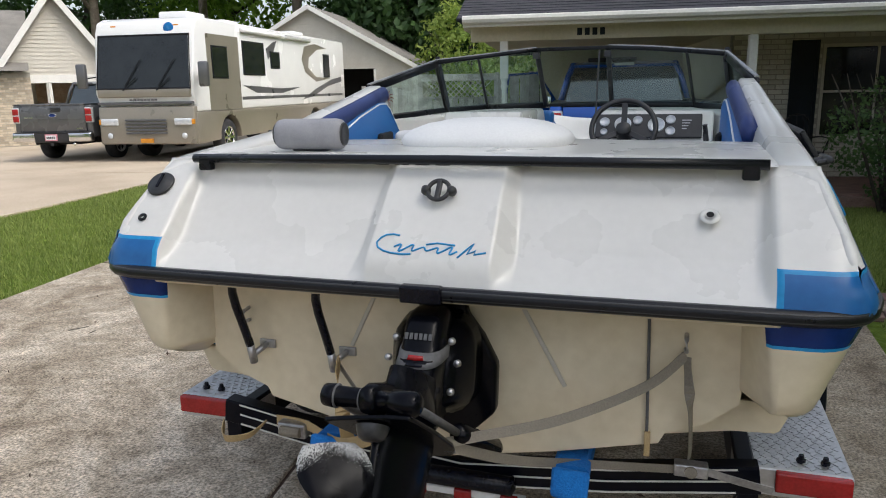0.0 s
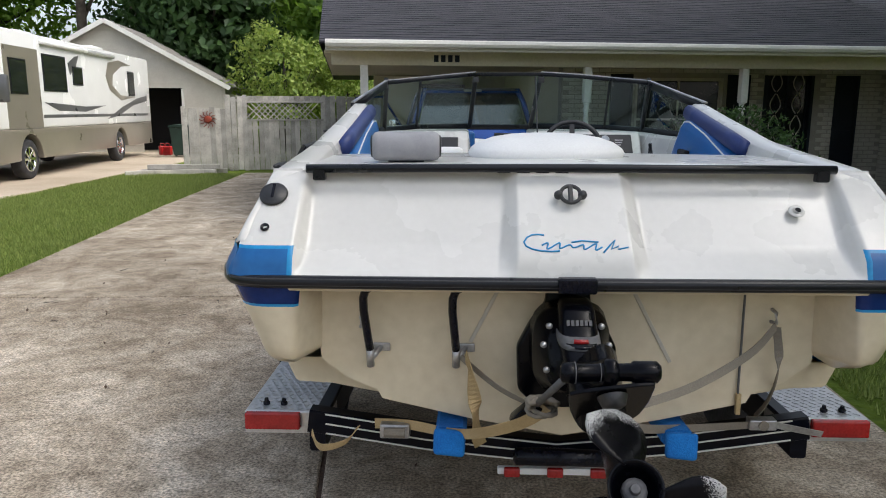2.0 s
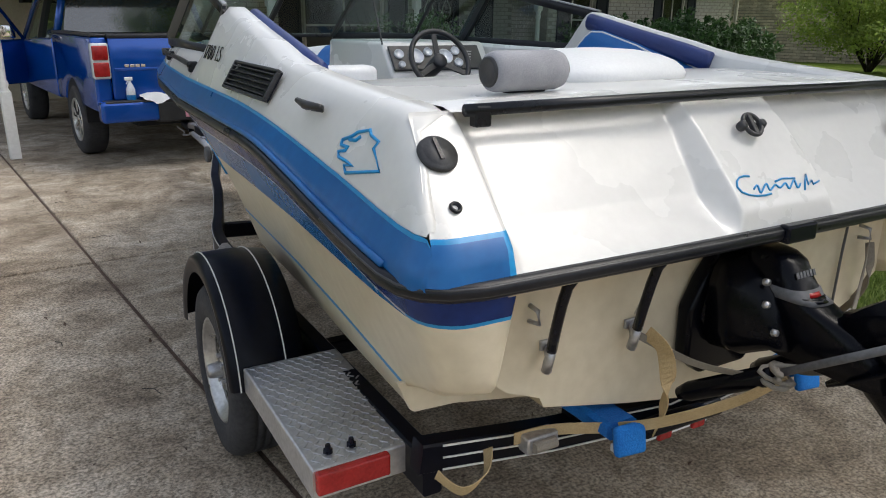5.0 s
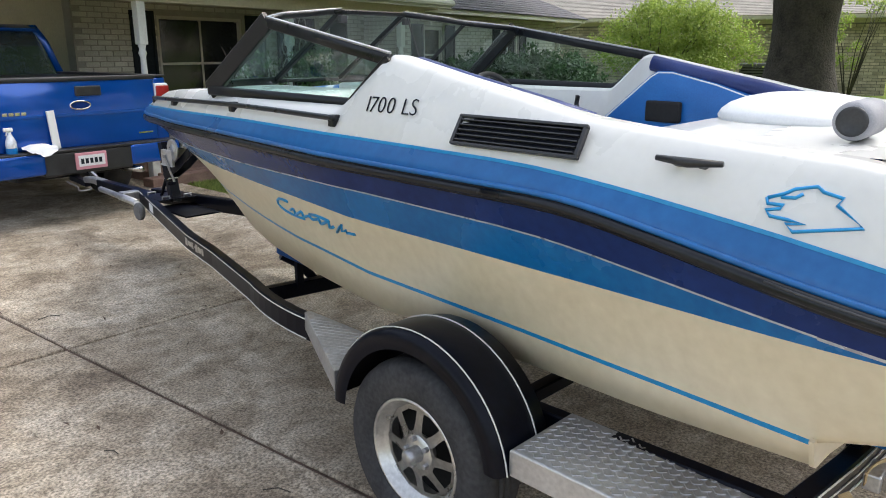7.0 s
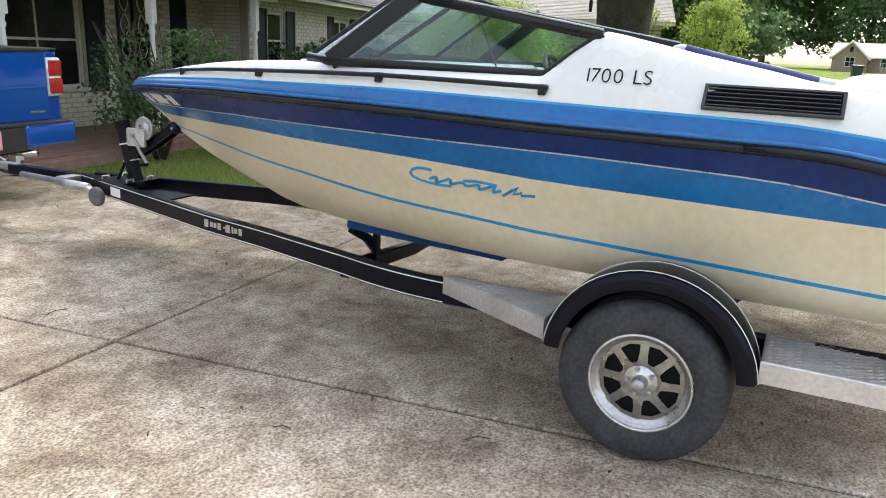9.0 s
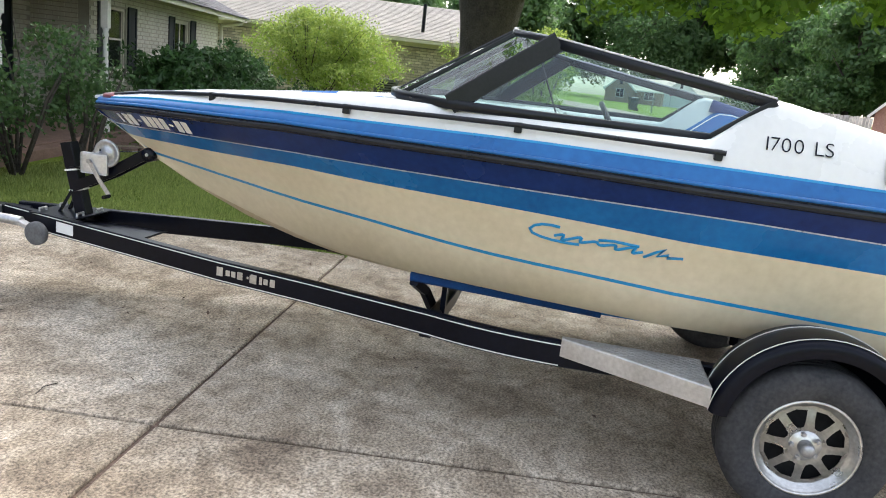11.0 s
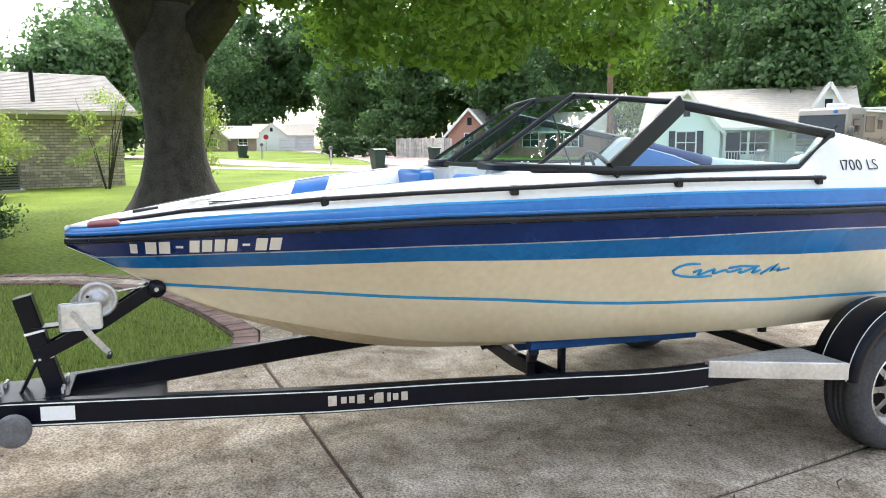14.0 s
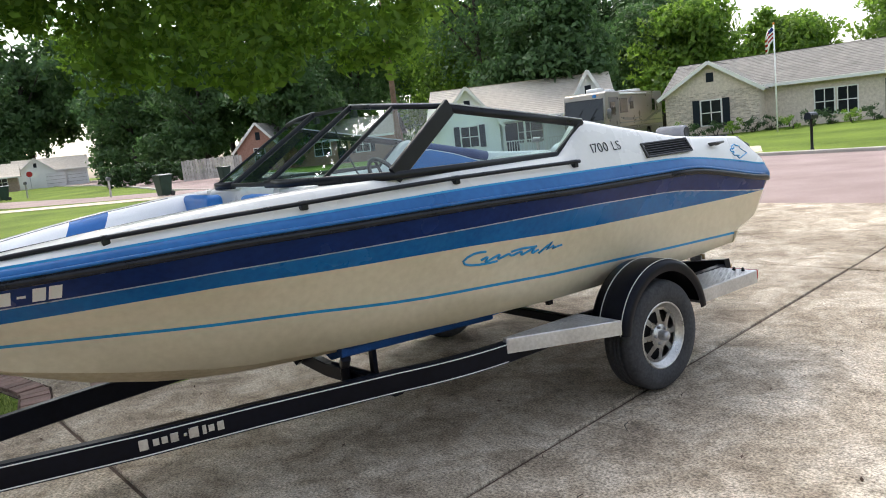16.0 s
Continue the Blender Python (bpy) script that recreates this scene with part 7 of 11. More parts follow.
for name, args in (("roof_front", (-0.6, 9.4, -0.46, 2.47, 5.6, 4.55)), ("roof_wing", (9.4, 16.8, 0.22, 2.44, 5.6, 4.85, 9.4, 13.1))):
    v, f = roof_plane(*args)
    o = attach(new(name, mesh_from(name, v, f, [SHINGLE])), house, "dark grey asphalt shingles")
    o["kind"] = "stuff"
under = bmesh.new()
for quad in ([(-0.6, -0.46, 2.455), (9.4, -0.46, 2.455), (9.4, 5.6, 4.53), (-0.6, 5.6, 4.53)], [(9.4, 0.22, 2.425), (16.8, 0.22, 2.425), (13.1, 5.6, 4.83), (9.4, 5.6, 4.83)],
             [(-0.6, 5.6, 4.53), (9.4, 5.6, 4.53), (9.4, 11.5, 2.45), (-0.6, 11.5, 2.45)], [(9.4, 5.6, 4.83), (13.1, 5.6, 4.83), (16.8, 11.0, 2.425), (9.4, 11.0, 2.425)],
             [(16.8, 0.22, 2.43), (16.8, 11.0, 2.43), (13.1, 5.6, 4.84)], [(-0.6, -0.46, 2.455), (-0.6, 5.6, 4.53), (-0.6, 11.5, 2.45)], [(9.4, -0.46, 2.455), (9.4, 5.6, 4.53), (9.4, 5.6, 2.45)]):
    under.faces.new([under.verts.new(p) for p in quad])
part("roof_deck", under, SHINGLE, house)

# bricks: the ones by the door and carport pier singly, the rest joined
brick_me = bpy.data.meshes.new("brick")
bb = box_bm(-0.101, 0.101, -0.011, 0.01, -0.0305, 0.0305)
bmesh.ops.bevel(bb, geom=[e for e in bb.edges if all(v.co.y < 0 for v in e.verts)], offset=0.004, segments=1, affect="EDGES")
bb.to_mesh(brick_me)
bb.free()
brick_me.materials.append(BRICK_WHITE)
single, rest_v, rest_f = 0, [], []
rnd = random.Random(11)


def brick_free(u, z, holes):
    return not any(h[0] - 0.02 < u + 0.09 and u - 0.09 < h[1] + 0.02 and h[2] - 0.06 < z + 0.03 and z - 0.03 < h[3] + 0.02 for h in holes)


for (u0, u1, v, top, holes, near) in ((3.42, 9.44, 1.8, 2.30, OPENINGS, True), (9.47, 15.98, 0.8, 2.38, WING_OPENINGS, False)):
    row = 0
    z = 0.16 if near else 0.06
    while z < top:
        u = u0 + 0.10 + (0.108 if row % 2 else 0.0)
        while u < u1 - 0.08:
            if brick_free(u, z, holes):
                push = rnd.uniform(-0.003, 0.003)
                if near and single < 300 and (u < 4.25 or 6.8 < u < 7.12 or 8.05 < u < 8.5):
                    o = new("brick", brick_me)
                    attach(o, house)
                    o.matrix_basis = Matrix.Translation((u, v + push, z)) @ Matrix.Rotation(rnd.uniform(-0.01, 0.01), 4, "Y")
                    single += 1
                else:
                    k = len(rest_v)
                    for dx, dz in ((-0.101, -0.0305), (0.101, -0.0305), (0.101, 0.0305), (-0.101, 0.0305)):
                        rest_v.append((u + dx * 0.97, v - 0.011 + push, z + dz * 0.93))
                    for dx, dz in ((-0.101, -0.0305), (0.101, -0.0305), (0.101, 0.0305), (-0.101, 0.0305)):
                        rest_v.append((u + dx, v + 0.004, z + dz))
                    rest_f += [(k, k + 1, k + 2, k + 3), (k + 4, k + 5, k + 1, k), (k + 5, k + 6, k + 2, k + 1), (k + 6, k + 7, k + 3, k + 2), (k + 7, k + 4, k, k + 3)]
            u += 0.216
        z += 0.075
        row += 1
for row in range(31):
    z = 0.06 + 0.075 * row
    for k in range(5):
        w0, w1 = 0.99 + 0.216 * k - (0.108 if row % 2 else 0.0), 0.99 + 0.216 * k + 0.202 - (0.108 if row % 2 else 0.0)
        w0, w1 = max(0.985, w0), min(1.79, w1)
        if w1 - w0 > 0.03 and z < 2.38:
            b = len(rest_v)
            push = rnd.uniform(-0.003, 0.003)
            for x in (9.437 + push, 9.452):
                rest_v += [(x, w1, z - 0.0305), (x, w0, z - 0.0305), (x, w0, z + 0.0305), (x, w1, z + 0.0305)]
            rest_f += [(b, b + 1, b + 2, b + 3), (b + 4, b + 5, b + 1, b), (b + 5, b + 6, b + 2, b + 1), (b + 6, b + 7, b + 3, b + 2), (b + 7, b + 4, b, b + 3)]
rest = attach(new("brickwork", mesh_from("brickwork", rest_v, rest_f, [BRICK_WHITE])), house, "white-painted brickwork")
rest["kind"] = "stuff"

# ---- brick path and borders ----
path = tagged(new("garden_path"), "curved concrete path edged with worn red brick", "path", kind="structure")
CURVE = [(1.95, 4.12), (2.7, 4.02), (3.6, 4.22), (4.6, 4.55), (5.5, 5.1), (6.2, 5.9), (6.55, 6.9), (6.6, 8.0), (6.3, 8.9), (5.9, 9.5)]
bed_left, bed_right = [], []
for i, p in enumerate(CURVE):
    a, b = Vector((*CURVE[max(0, i - 1)], 0)), Vector((*CURVE[min(len(CURVE) - 1, i + 1)], 0))
    n = Vector((0, 0, 1)).cross((b - a).normalized())
    bed_left.append((p[0] + 0.36 * n.x, p[1] + 0.36 * n.y))
    bed_right.append((p[0] - 0.36 * n.x, p[1] - 0.36 * n.y))
part("path_bed", poly_slab(bed_right + bed_left[::-1], -0.06, -0.02, 0), MULCH, path)
walk_l, walk_r = [], []
for p, q in zip(bed_left, bed_right):
    walk_l.append((p[0] + (q[0] - p[0]) * 0.34, p[1] + (q[1] - p[1]) * 0.34))
    walk_r.append((p[0] + (q[0] - p[0]) * 0.72, p[1] + (q[1] - p[1]) * 0.72))
part("walk_slab", poly_slab(walk_r + walk_l[::-1], -0.06, -0.002, 0.006), CONCRETE, path, "worn concrete strip between two brick edgings")
paver_me = bpy.data.meshes.new("paver")
pb = box_bm(-0.10, 0.10, -0.049, 0.049, -0.03, 0.006, 0.004, 1)
pb.to_mesh(paver_me)
pb.free()
paver_me.materials.append(BRICK_RED)
count = 0
for i in range(len(CURVE) - 1):
    a, b = Vector((*CURVE[i], 0)), Vector((*CURVE[i + 1], 0))
    d = b - a
    steps = int(d.length / 0.106)
    n = Vector((0, 0, 1)).cross(d.normalized())
    ang = math.atan2(d.y, d.x)
    for k in range(steps):
        for lane in (-0.25, 0.235):
            if count < 290:
                c = a + d * ((k + 0.5) / steps) + n * (lane + rnd.uniform(-0.005, 0.005))
                o = new("paver", paver_me)
                attach(o, path)
                o.matrix_basis = Matrix.Translation((c.x, c.y, rnd.uniform(-0.006, 0.006))) @ Matrix.Rotation(ang + math.pi / 2 + rnd.uniform(-0.04, 0.04), 4, "Z")
                count += 1
step_me = box_bm(3.0, 9.5, -0.32, -0.11, -0.05, 0.10, 0.01)
part("porch_step", step_me, BRICK_RED, house, "brick edging step of the porch")
# ---- pickup trucks and motorhome ----
def arch_side(y0, y1, z0, z1, wheel_y, wheel_z, r, n=14):
    """Outline (y, z) of a body side with one wheel arch cut out of its lower edge."""
    pts = [(y0, z0)]
    a0 = math.asin(max(-1, min(1, (z0 - wheel_z) / r)))
    dx = r * math.cos(a0)
    if y0 < wheel_y - dx:
        for k in range(n + 1):
            a = math.pi - a0 - (math.pi - 2 * a0) * k / n
            pts.append((wheel_y + r * math.cos(a), wheel_z + r * math.sin(a)))
    pts += [(y1, z0), (y1, z1), (y0, z1)]
    return pts


def extrude_x(outline, x0, x1, bevel=0.0):
    """A solid from an outline in y and z, between two x."""
    bm = bmesh.new()
    a, b = [bm.verts.new((x0, y, z)) for y, z in outline], [bm.verts.new((x1, y, z)) for y, z in outline]
    bm.faces.new(a)
    bm.faces.new(b[::-1])
    k = len(a)
    for j in range(k):
        bm.faces.new((a[j], b[j], b[(j + 1) % k], a[(j + 1) % k]))
    bmesh.ops.recalc_face_normals(bm, faces=bm.faces)
    if bevel:
        bmesh.ops.bevel(bm, geom=[e for e in bm.edges if e.calc_face_angle(0) > 0.6], offset=bevel, segments=3, profile=0.5, affect="EDGES")
    return bm


def road_wheel(parent, x, y, z, r, w, s, spokes=6, mat=None):
    h = new("wheel")
    h.matrix_basis = Matrix.Translation((x, y, z)) @ Matrix.Rotation(radians(90 * s), 4, "Y")
    attach(h, parent)
    part("tyre", lathe_bm([(r * 0.6, -w / 2), (r * 0.85, -w / 2 * 1.05), (r * 0.97, -w / 2 * 0.85), (r, -w / 4), (r, w / 4), (r * 0.97, w / 2 * 0.85), (r * 0.85, w / 2 * 1.05), (r * 0.6, w / 2 * 0.9)], 40), TYRE, h, "", True)
    part("rim", lathe_bm([(r * 0.62, w * 0.46), (r * 0.57, w * 0.44), (r * 0.54, w * 0.25), (r * 0.5, 0.0), (0, 0.0)], 32), UNLIT_BLACK, h, "", True)
    part("rim_lip", lathe_bm([(r * 0.63, w * 0.44), (r * 0.61, w * 0.49), (r * 0.56, w * 0.46), (r * 0.545, w * 0.3)], 32), mat or ALLOY, h, "", True)
    for k in range(spokes):
        a = 2 * math.pi * k / spokes
        part("spoke", beam_bm([(0, 0, w * 0.36), (r * 0.57 * math.cos(a), r * 0.57 * math.sin(a), w * 0.42)], r * 0.14, 0.02, bevel=0.004), mat or ALLOY, h)
    part("hub_cap", lathe_bm([(0, w * 0.45), (r * 0.14, w * 0.43), (r * 0.17, w * 0.36)], 20), mat or ALLOY, h, "", True)
    return h


def pickup(name, m, paint, label, open_door):
    t = new(name)
    t.matrix_basis = m
    tagged(t, label, "pickup truck")
    W = 0.99
    for s in (-1, 1):
        out = arch_side(0.0, 1.98, 0.60, 1.36, 1.18, 0.40, 0.47)
        part("bed_side", extrude_x(out, s * W, s * (W - 0.16), 0.03), paint, t, "", True)
        part("bed_rail", box_bm(s * W - s * 0.0, s * (W - 0.17), 0.0, 1.98, 1.362, 1.385, 0.008), PLASTIC_BLACK, t)
        part("wheel_well", box_bm(s * 0.62, s * 0.97, 0.70, 1.66, 0.42, 0.92), UNLIT_BLACK, t)
        road_wheel(t, s * 0.86, 1.18, 0.40, 0.40, 0.26, s)
        road_wheel(t, s * 0.86, 4.75, 0.40, 0.40, 0.26, s)
        cab = [(2.02, 0.58), (4.25, 0.58)] + [(4.75 + 0.47 * math.cos(a), 0.40 + 0.47 * math.sin(a)) for a in [math.pi - 0.4 - (math.pi - 0.8) * k / 12 for k in range(13)]] + [(5.55, 0.58), (5.58, 0.95), (5.45, 1.12), (4.35, 1.22), (2.02, 1.30)]
        part("cab_side", extrude_x(cab, s * W, s * (W - 0.12), 0.03), paint, t, "", True)
        lamp = new("tail_lamp")
        attach(lamp, t, "red tail lamp with clear edge")
        part("lamp_housing", box_bm(s * 0.83, s * 1.0, -0.035, 0.10, 0.94, 1.30, 0.025, 3), CLEAR_LENS, lamp, "", True)
        part("lamp_lens", box_bm(s * 0.845, s * 0.995, -0.048, 0.02, 0.965, 1.11, 0.015, 3), RED_LENS, lamp, "", True)
        part("lamp_lens", box_bm(s * 0.845, s * 0.995, -0.048, 0.02, 1.13, 1.275, 0.015, 3), RED_LENS, lamp, "", True)
        part("bumper_end", box_bm(s * 0.42, s * 1.0, -0.16, 0.02, 0.50, 0.72, 0.04, 4), paint if paint is TRUCK_BLUE else CHROME, t, "", True)
    gate = new("tailgate")
    attach(gate, t, "tailgate with a black handle")
    part("gate_panel", box_bm(-0.83, 0.83, -0.035, 0.04, 0.72, 1.36, 0.025, 3), paint, gate, "", True)
    part("gate_spoiler", box_bm(-0.84, 0.84, -0.05, 0.05, 1.345, 1.39, 0.012, 2), PLASTIC_BLACK if paint is TRUCK_BLUE else paint, gate, "", True)
    part("gate_crease", box_bm(-0.80, 0.80, -0.043, -0.03, 1.02, 1.05, 0.006), paint, gate)
    part("gate_handle", box_bm(-0.02, 0.24, -0.055, -0.03, 1.205, 1.30, 0.012), PLASTIC_BLACK, gate)
    part("gate_badge", rod_bm([(0.02 + 0.10 * math.cos(a), -0.04, 1.12 + 0.04 * math.sin(a)) for a in [2 * math.pi * k / 24 for k in range(24)]], 0.008, 6, closed=True), CHROME, gate, "oval chrome badge", True)
    part("gate_badge_fill", lathe_bm([(0, 0.004), (0.095, 0.003), (0.10, 0.0)], 28, Matrix.Translation((0.02, -0.036, 1.12)) @ Matrix.Rotation(radians(90), 4, "X") @ Matrix.Diagonal((1, 0.38, 1, 1))), PAINT_NAVY, gate)
    for k in range(4):
        part("badge_bar", box_bm(-0.70 + 0.055 * k, -0.655 + 0.055 * k, -0.045, -0.034, 1.055, 1.085, 0.003), CHROME, gate)
    part("badge_bar", box_bm(0.60, 0.76, -0.041, -0.034, 0.80, 0.815), CHROME, gate)
    part("bumper_middle", box_bm(-0.44, 0.44, -0.15, 0.02, 0.48, 0.70, 0.02, 3), PLASTIC_BLACK, t, "black bumper middle")
    part("bumper_step", box_bm(-0.95, 0.95, -0.155, 0.0, 0.70, 0.725, 0.008), PLASTIC_BLACK, t)
    pl = new("number_plate")
    attach(pl, t, "pale pink number plate with blank bars")
    part("plate", box_bm(-0.155, 0.155, -0.172, -0.15, 0.52, 0.68, 0.006), surface(name + "_plate_pink", (0.55, 0.22, 0.27), (0.62, 0.28, 0.33), rough=0.4, scale=9, bump=0.0), pl)
    part("plate_field", box_bm(-0.13, 0.13, -0.175, -0.171, 0.55, 0.655), RAG, pl)
    for k in range(5):
        part("plate_bar", box_bm(-0.11 + 0.045 * k, -0.08 + 0.045 * k, -0.177, -0.1745, 0.575, 0.625), SHUTTER, pl)
    part("bed_floor", box_bm(-0.83, 0.83, 0.02, 1.96, 0.80, 0.84), PLASTIC_BLACK, t)
    part("bed_cover", box_bm(-0.83, 0.83, 0.05, 1.96, 1.335, 1.36, 0.01), PLASTIC_BLACK, t, "black soft bed cover")
    part("chassis", box_bm(-0.6, 0.6, 0.1, 5.4, 0.42, 0.62, 0.02), UNLIT_BLACK, t)
    # cab upper: pillars, roof, glass
    roofp = [(2.10, 1.88), (2.30, 1.925), (3.2, 1.94), (3.75, 1.90), (3.85, 1.86), (3.2, 1.885), (2.3, 1.87), (2.12, 1.84)]
    part("cab_roof", extrude_x(roofp, -0.72, 0.72, 0.01), paint, t, "", True)
    for s in (-1, 1):
        part("roof_rail", beam_bm([(s * 0.93, 2.04, 1.28), (s * 0.80, 2.12, 1.72), (s * 0.73, 2.20, 1.885), (s * 0.72, 3.2, 1.905), (s * 0.75, 3.8, 1.84), (s * 0.90, 4.55, 1.20)], 0.085, 0.075, bevel=0.02), paint, t, "", True)
        part("side_glass", mesh_bm([(s * 0.93, 2.12, 1.28), (s * 0.92, 4.35, 1.22), (s * 0.76, 3.78, 1.84), (s * 0.745, 2.25, 1.87)]), WINDSCREEN, t, "side window")
        part("b_pillar", beam_bm([(s * 0.93, 3.05, 1.26), (s * 0.745, 3.05, 1.88)], 0.05, 0.09), PLASTIC_BLACK, t)
    part("back_frame_low", box_bm(-0.92, 0.92, 2.02, 2.09, 1.22, 1.345, 0.015), paint, t, "", True)
    part("back_glass", mesh_bm([(-0.84, 2.055, 1.34), (0.84, 2.055, 1.34), (0.71, 2.19, 1.85), (-0.71, 2.19, 1.85)]), CAB_GLASS, t, "dark reflective back window")
    part("front_glass", mesh_bm([(-0.86, 4.5, 1.22), (0.86, 4.5, 1.22), (0.72, 3.82, 1.85), (-0.72, 3.82, 1.85)]), WINDSCREEN, t, "front window")
    part("high_lamp", box_bm(-0.14, 0.14, 2.075, 2.14, 1.865, 1.905, 0.01), CLEAR_LENS, t, "clear high brake lamp")
    part("bonnet", extrude_x([(4.35, 1.05), (5.50, 0.95), (5.50, 1.06), (5.0, 1.17), (4.35, 1.22)], -0.90, 0.90, 0.02), paint, t, "", True)
    part("nose", box_bm(-0.95, 0.95, 5.48, 5.62, 0.5, 1.05, 0.03, 3), CHROME, t, "", True)
    for y in (2.5, 3.5):
        part("seat", box_bm(-0.75, 0.75, y, y + 0.18, 0.75, 1.35, 0.06, 3), PLASTIC_BLACK, t, "", True)
    for s in (-1, 1):
        if open_door and s < 0:
            d = new("door")
            d.matrix_basis = Matrix.Translation((-0.97, 4.2, 0)) @ Matrix.Rotation(radians(-58), 4, "Z")
            attach(d, t, "open front door")
            part("door_skin", box_bm(-0.04, 0.04, -1.12, 0.0, 0.60, 1.22, 0.03, 3), paint, d, "", True)
            part("door_frame", rod_bm([(0, -1.10, 1.20), (0, -1.0, 1.78), (0, -0.45, 1.82), (0, 0.0, 1.22)], 0.025, 8), paint, d, "", True)
            part("mirror", box_bm(-0.26, -0.05, -0.16, -0.06, 1.22, 1.42, 0.03, 3), CHROME, d, "", True)
        else:
            part("mirror", box_bm(s * 1.0, s * 1.22, 4.1, 4.2, 1.22, 1.44, 0.03, 3), PLASTIC_BLACK, t, "", True)
            part("door_handle", box_bm(s * 0.985, s * 1.01, 3.2, 3.38, 1.10, 1.13, 0.006), paint, t)
    part("exhaust", rod_bm([(0.45, 0.1, 0.45), (0.55, -0.12, 0.44)], 0.035, 12), CHROME, t, "", True)
    part("hitch_receiver", box_bm(-0.04, 0.04, -0.16, 0.2, 0.40, 0.48, 0.004), PLASTIC_BLACK, t)
    return t


def mesh_bm(points):
    bm = bmesh.new()
    bm.faces.new([bm.verts.new(p) for p in points])
    return bm


TM = pose(0.06, 7.40, 0, 0, 0, 7.5)
pickup("pickup_truck", TM, TRUCK_BLUE, "metallic blue pickup truck parked in the carport with a door open", True)
# things standing on the bumper
spray = thing("spray_bottle", 0, 0, 0, "clear spray bottle with blue liquid on the truck bumper", "bottle")
spray.matrix_basis = TM @ Matrix.Translation((-0.68, -0.09, 0.725))
part("bottle_body", lathe_bm([(0.0, 0.0), (0.042, 0.0), (0.046, 0.02), (0.046, 0.11), (0.03, 0.15), (0.015, 0.18), (0.015, 0.20)], 18), CLEAR_LENS, spray, "", True)
part("bottle_liquid", lathe_bm([(0.047, 0.004), (0.0475, 0.05), (0.047, 0.055)], 18), PAINT_BLUE, spray, "pale blue liquid", True)
part("trigger_head", box_bm(-0.05, 0.03, -0.014, 0.014, 0.20, 0.235, 0.008), VINYL_WHITE, spray, "white trigger head")
part("trigger", beam_bm([(-0.02, 0, 0.20), (-0.035, 0, 0.165)], 0.012, 0.01), VINYL_WHITE, spray)
bm = bmesh.new()
grid = {}
rr = random.Random(4)
for i in range(13):
    for j in range(9):
        x, y = -0.16 + 0.32 * i / 12, -0.09 + 0.16 * j / 8
        z = 0.035 + 0.045 * math.exp(-((x + 0.02) ** 2 * 60 + y * y * 90)) + rr.uniform(-0.008, 0.012) - (0.10 * max(0.0, -0.03 - y) / 0.06 * (1 - abs(x) / 0.2) if y < -0.03 else 0)
        grid[i, j] = bm.verts.new((x * (1 - 0.2 * abs(y) / 0.09), y, z))
for i in range(12):
    for j in range(8):
        bm.faces.new((grid[i, j], grid[i + 1, j], grid[i + 1, j + 1], grid[i, j + 1]))
rag = tagged(part("rag", bm, RAG, None, "", True), "crumpled white rag on the truck bumper", "cloth")
rag.matrix_basis = TM @ Matrix.Translation((-0.44, -0.10, 0.715))
sq = thing("white_board", 0, 0, 0, "white plastic strip leaning on the tailgate", "strip")
sq.matrix_basis = TM @ Matrix.Translation((-0.27, -0.075, 0.728)) @ Matrix.Rotation(radians(-4), 4, "Y")
part("strip_body", box_bm(-0.035, 0.035, -0.012, 0.012, 0.0, 0.36, 0.004), VINYL_WHITE, sq)

pickup("pickup_truck", pose(-13.7, 12.3, 0, 0, 0, 12), TRUCK_GREY, "grey pickup truck parked beside a motorhome", False)


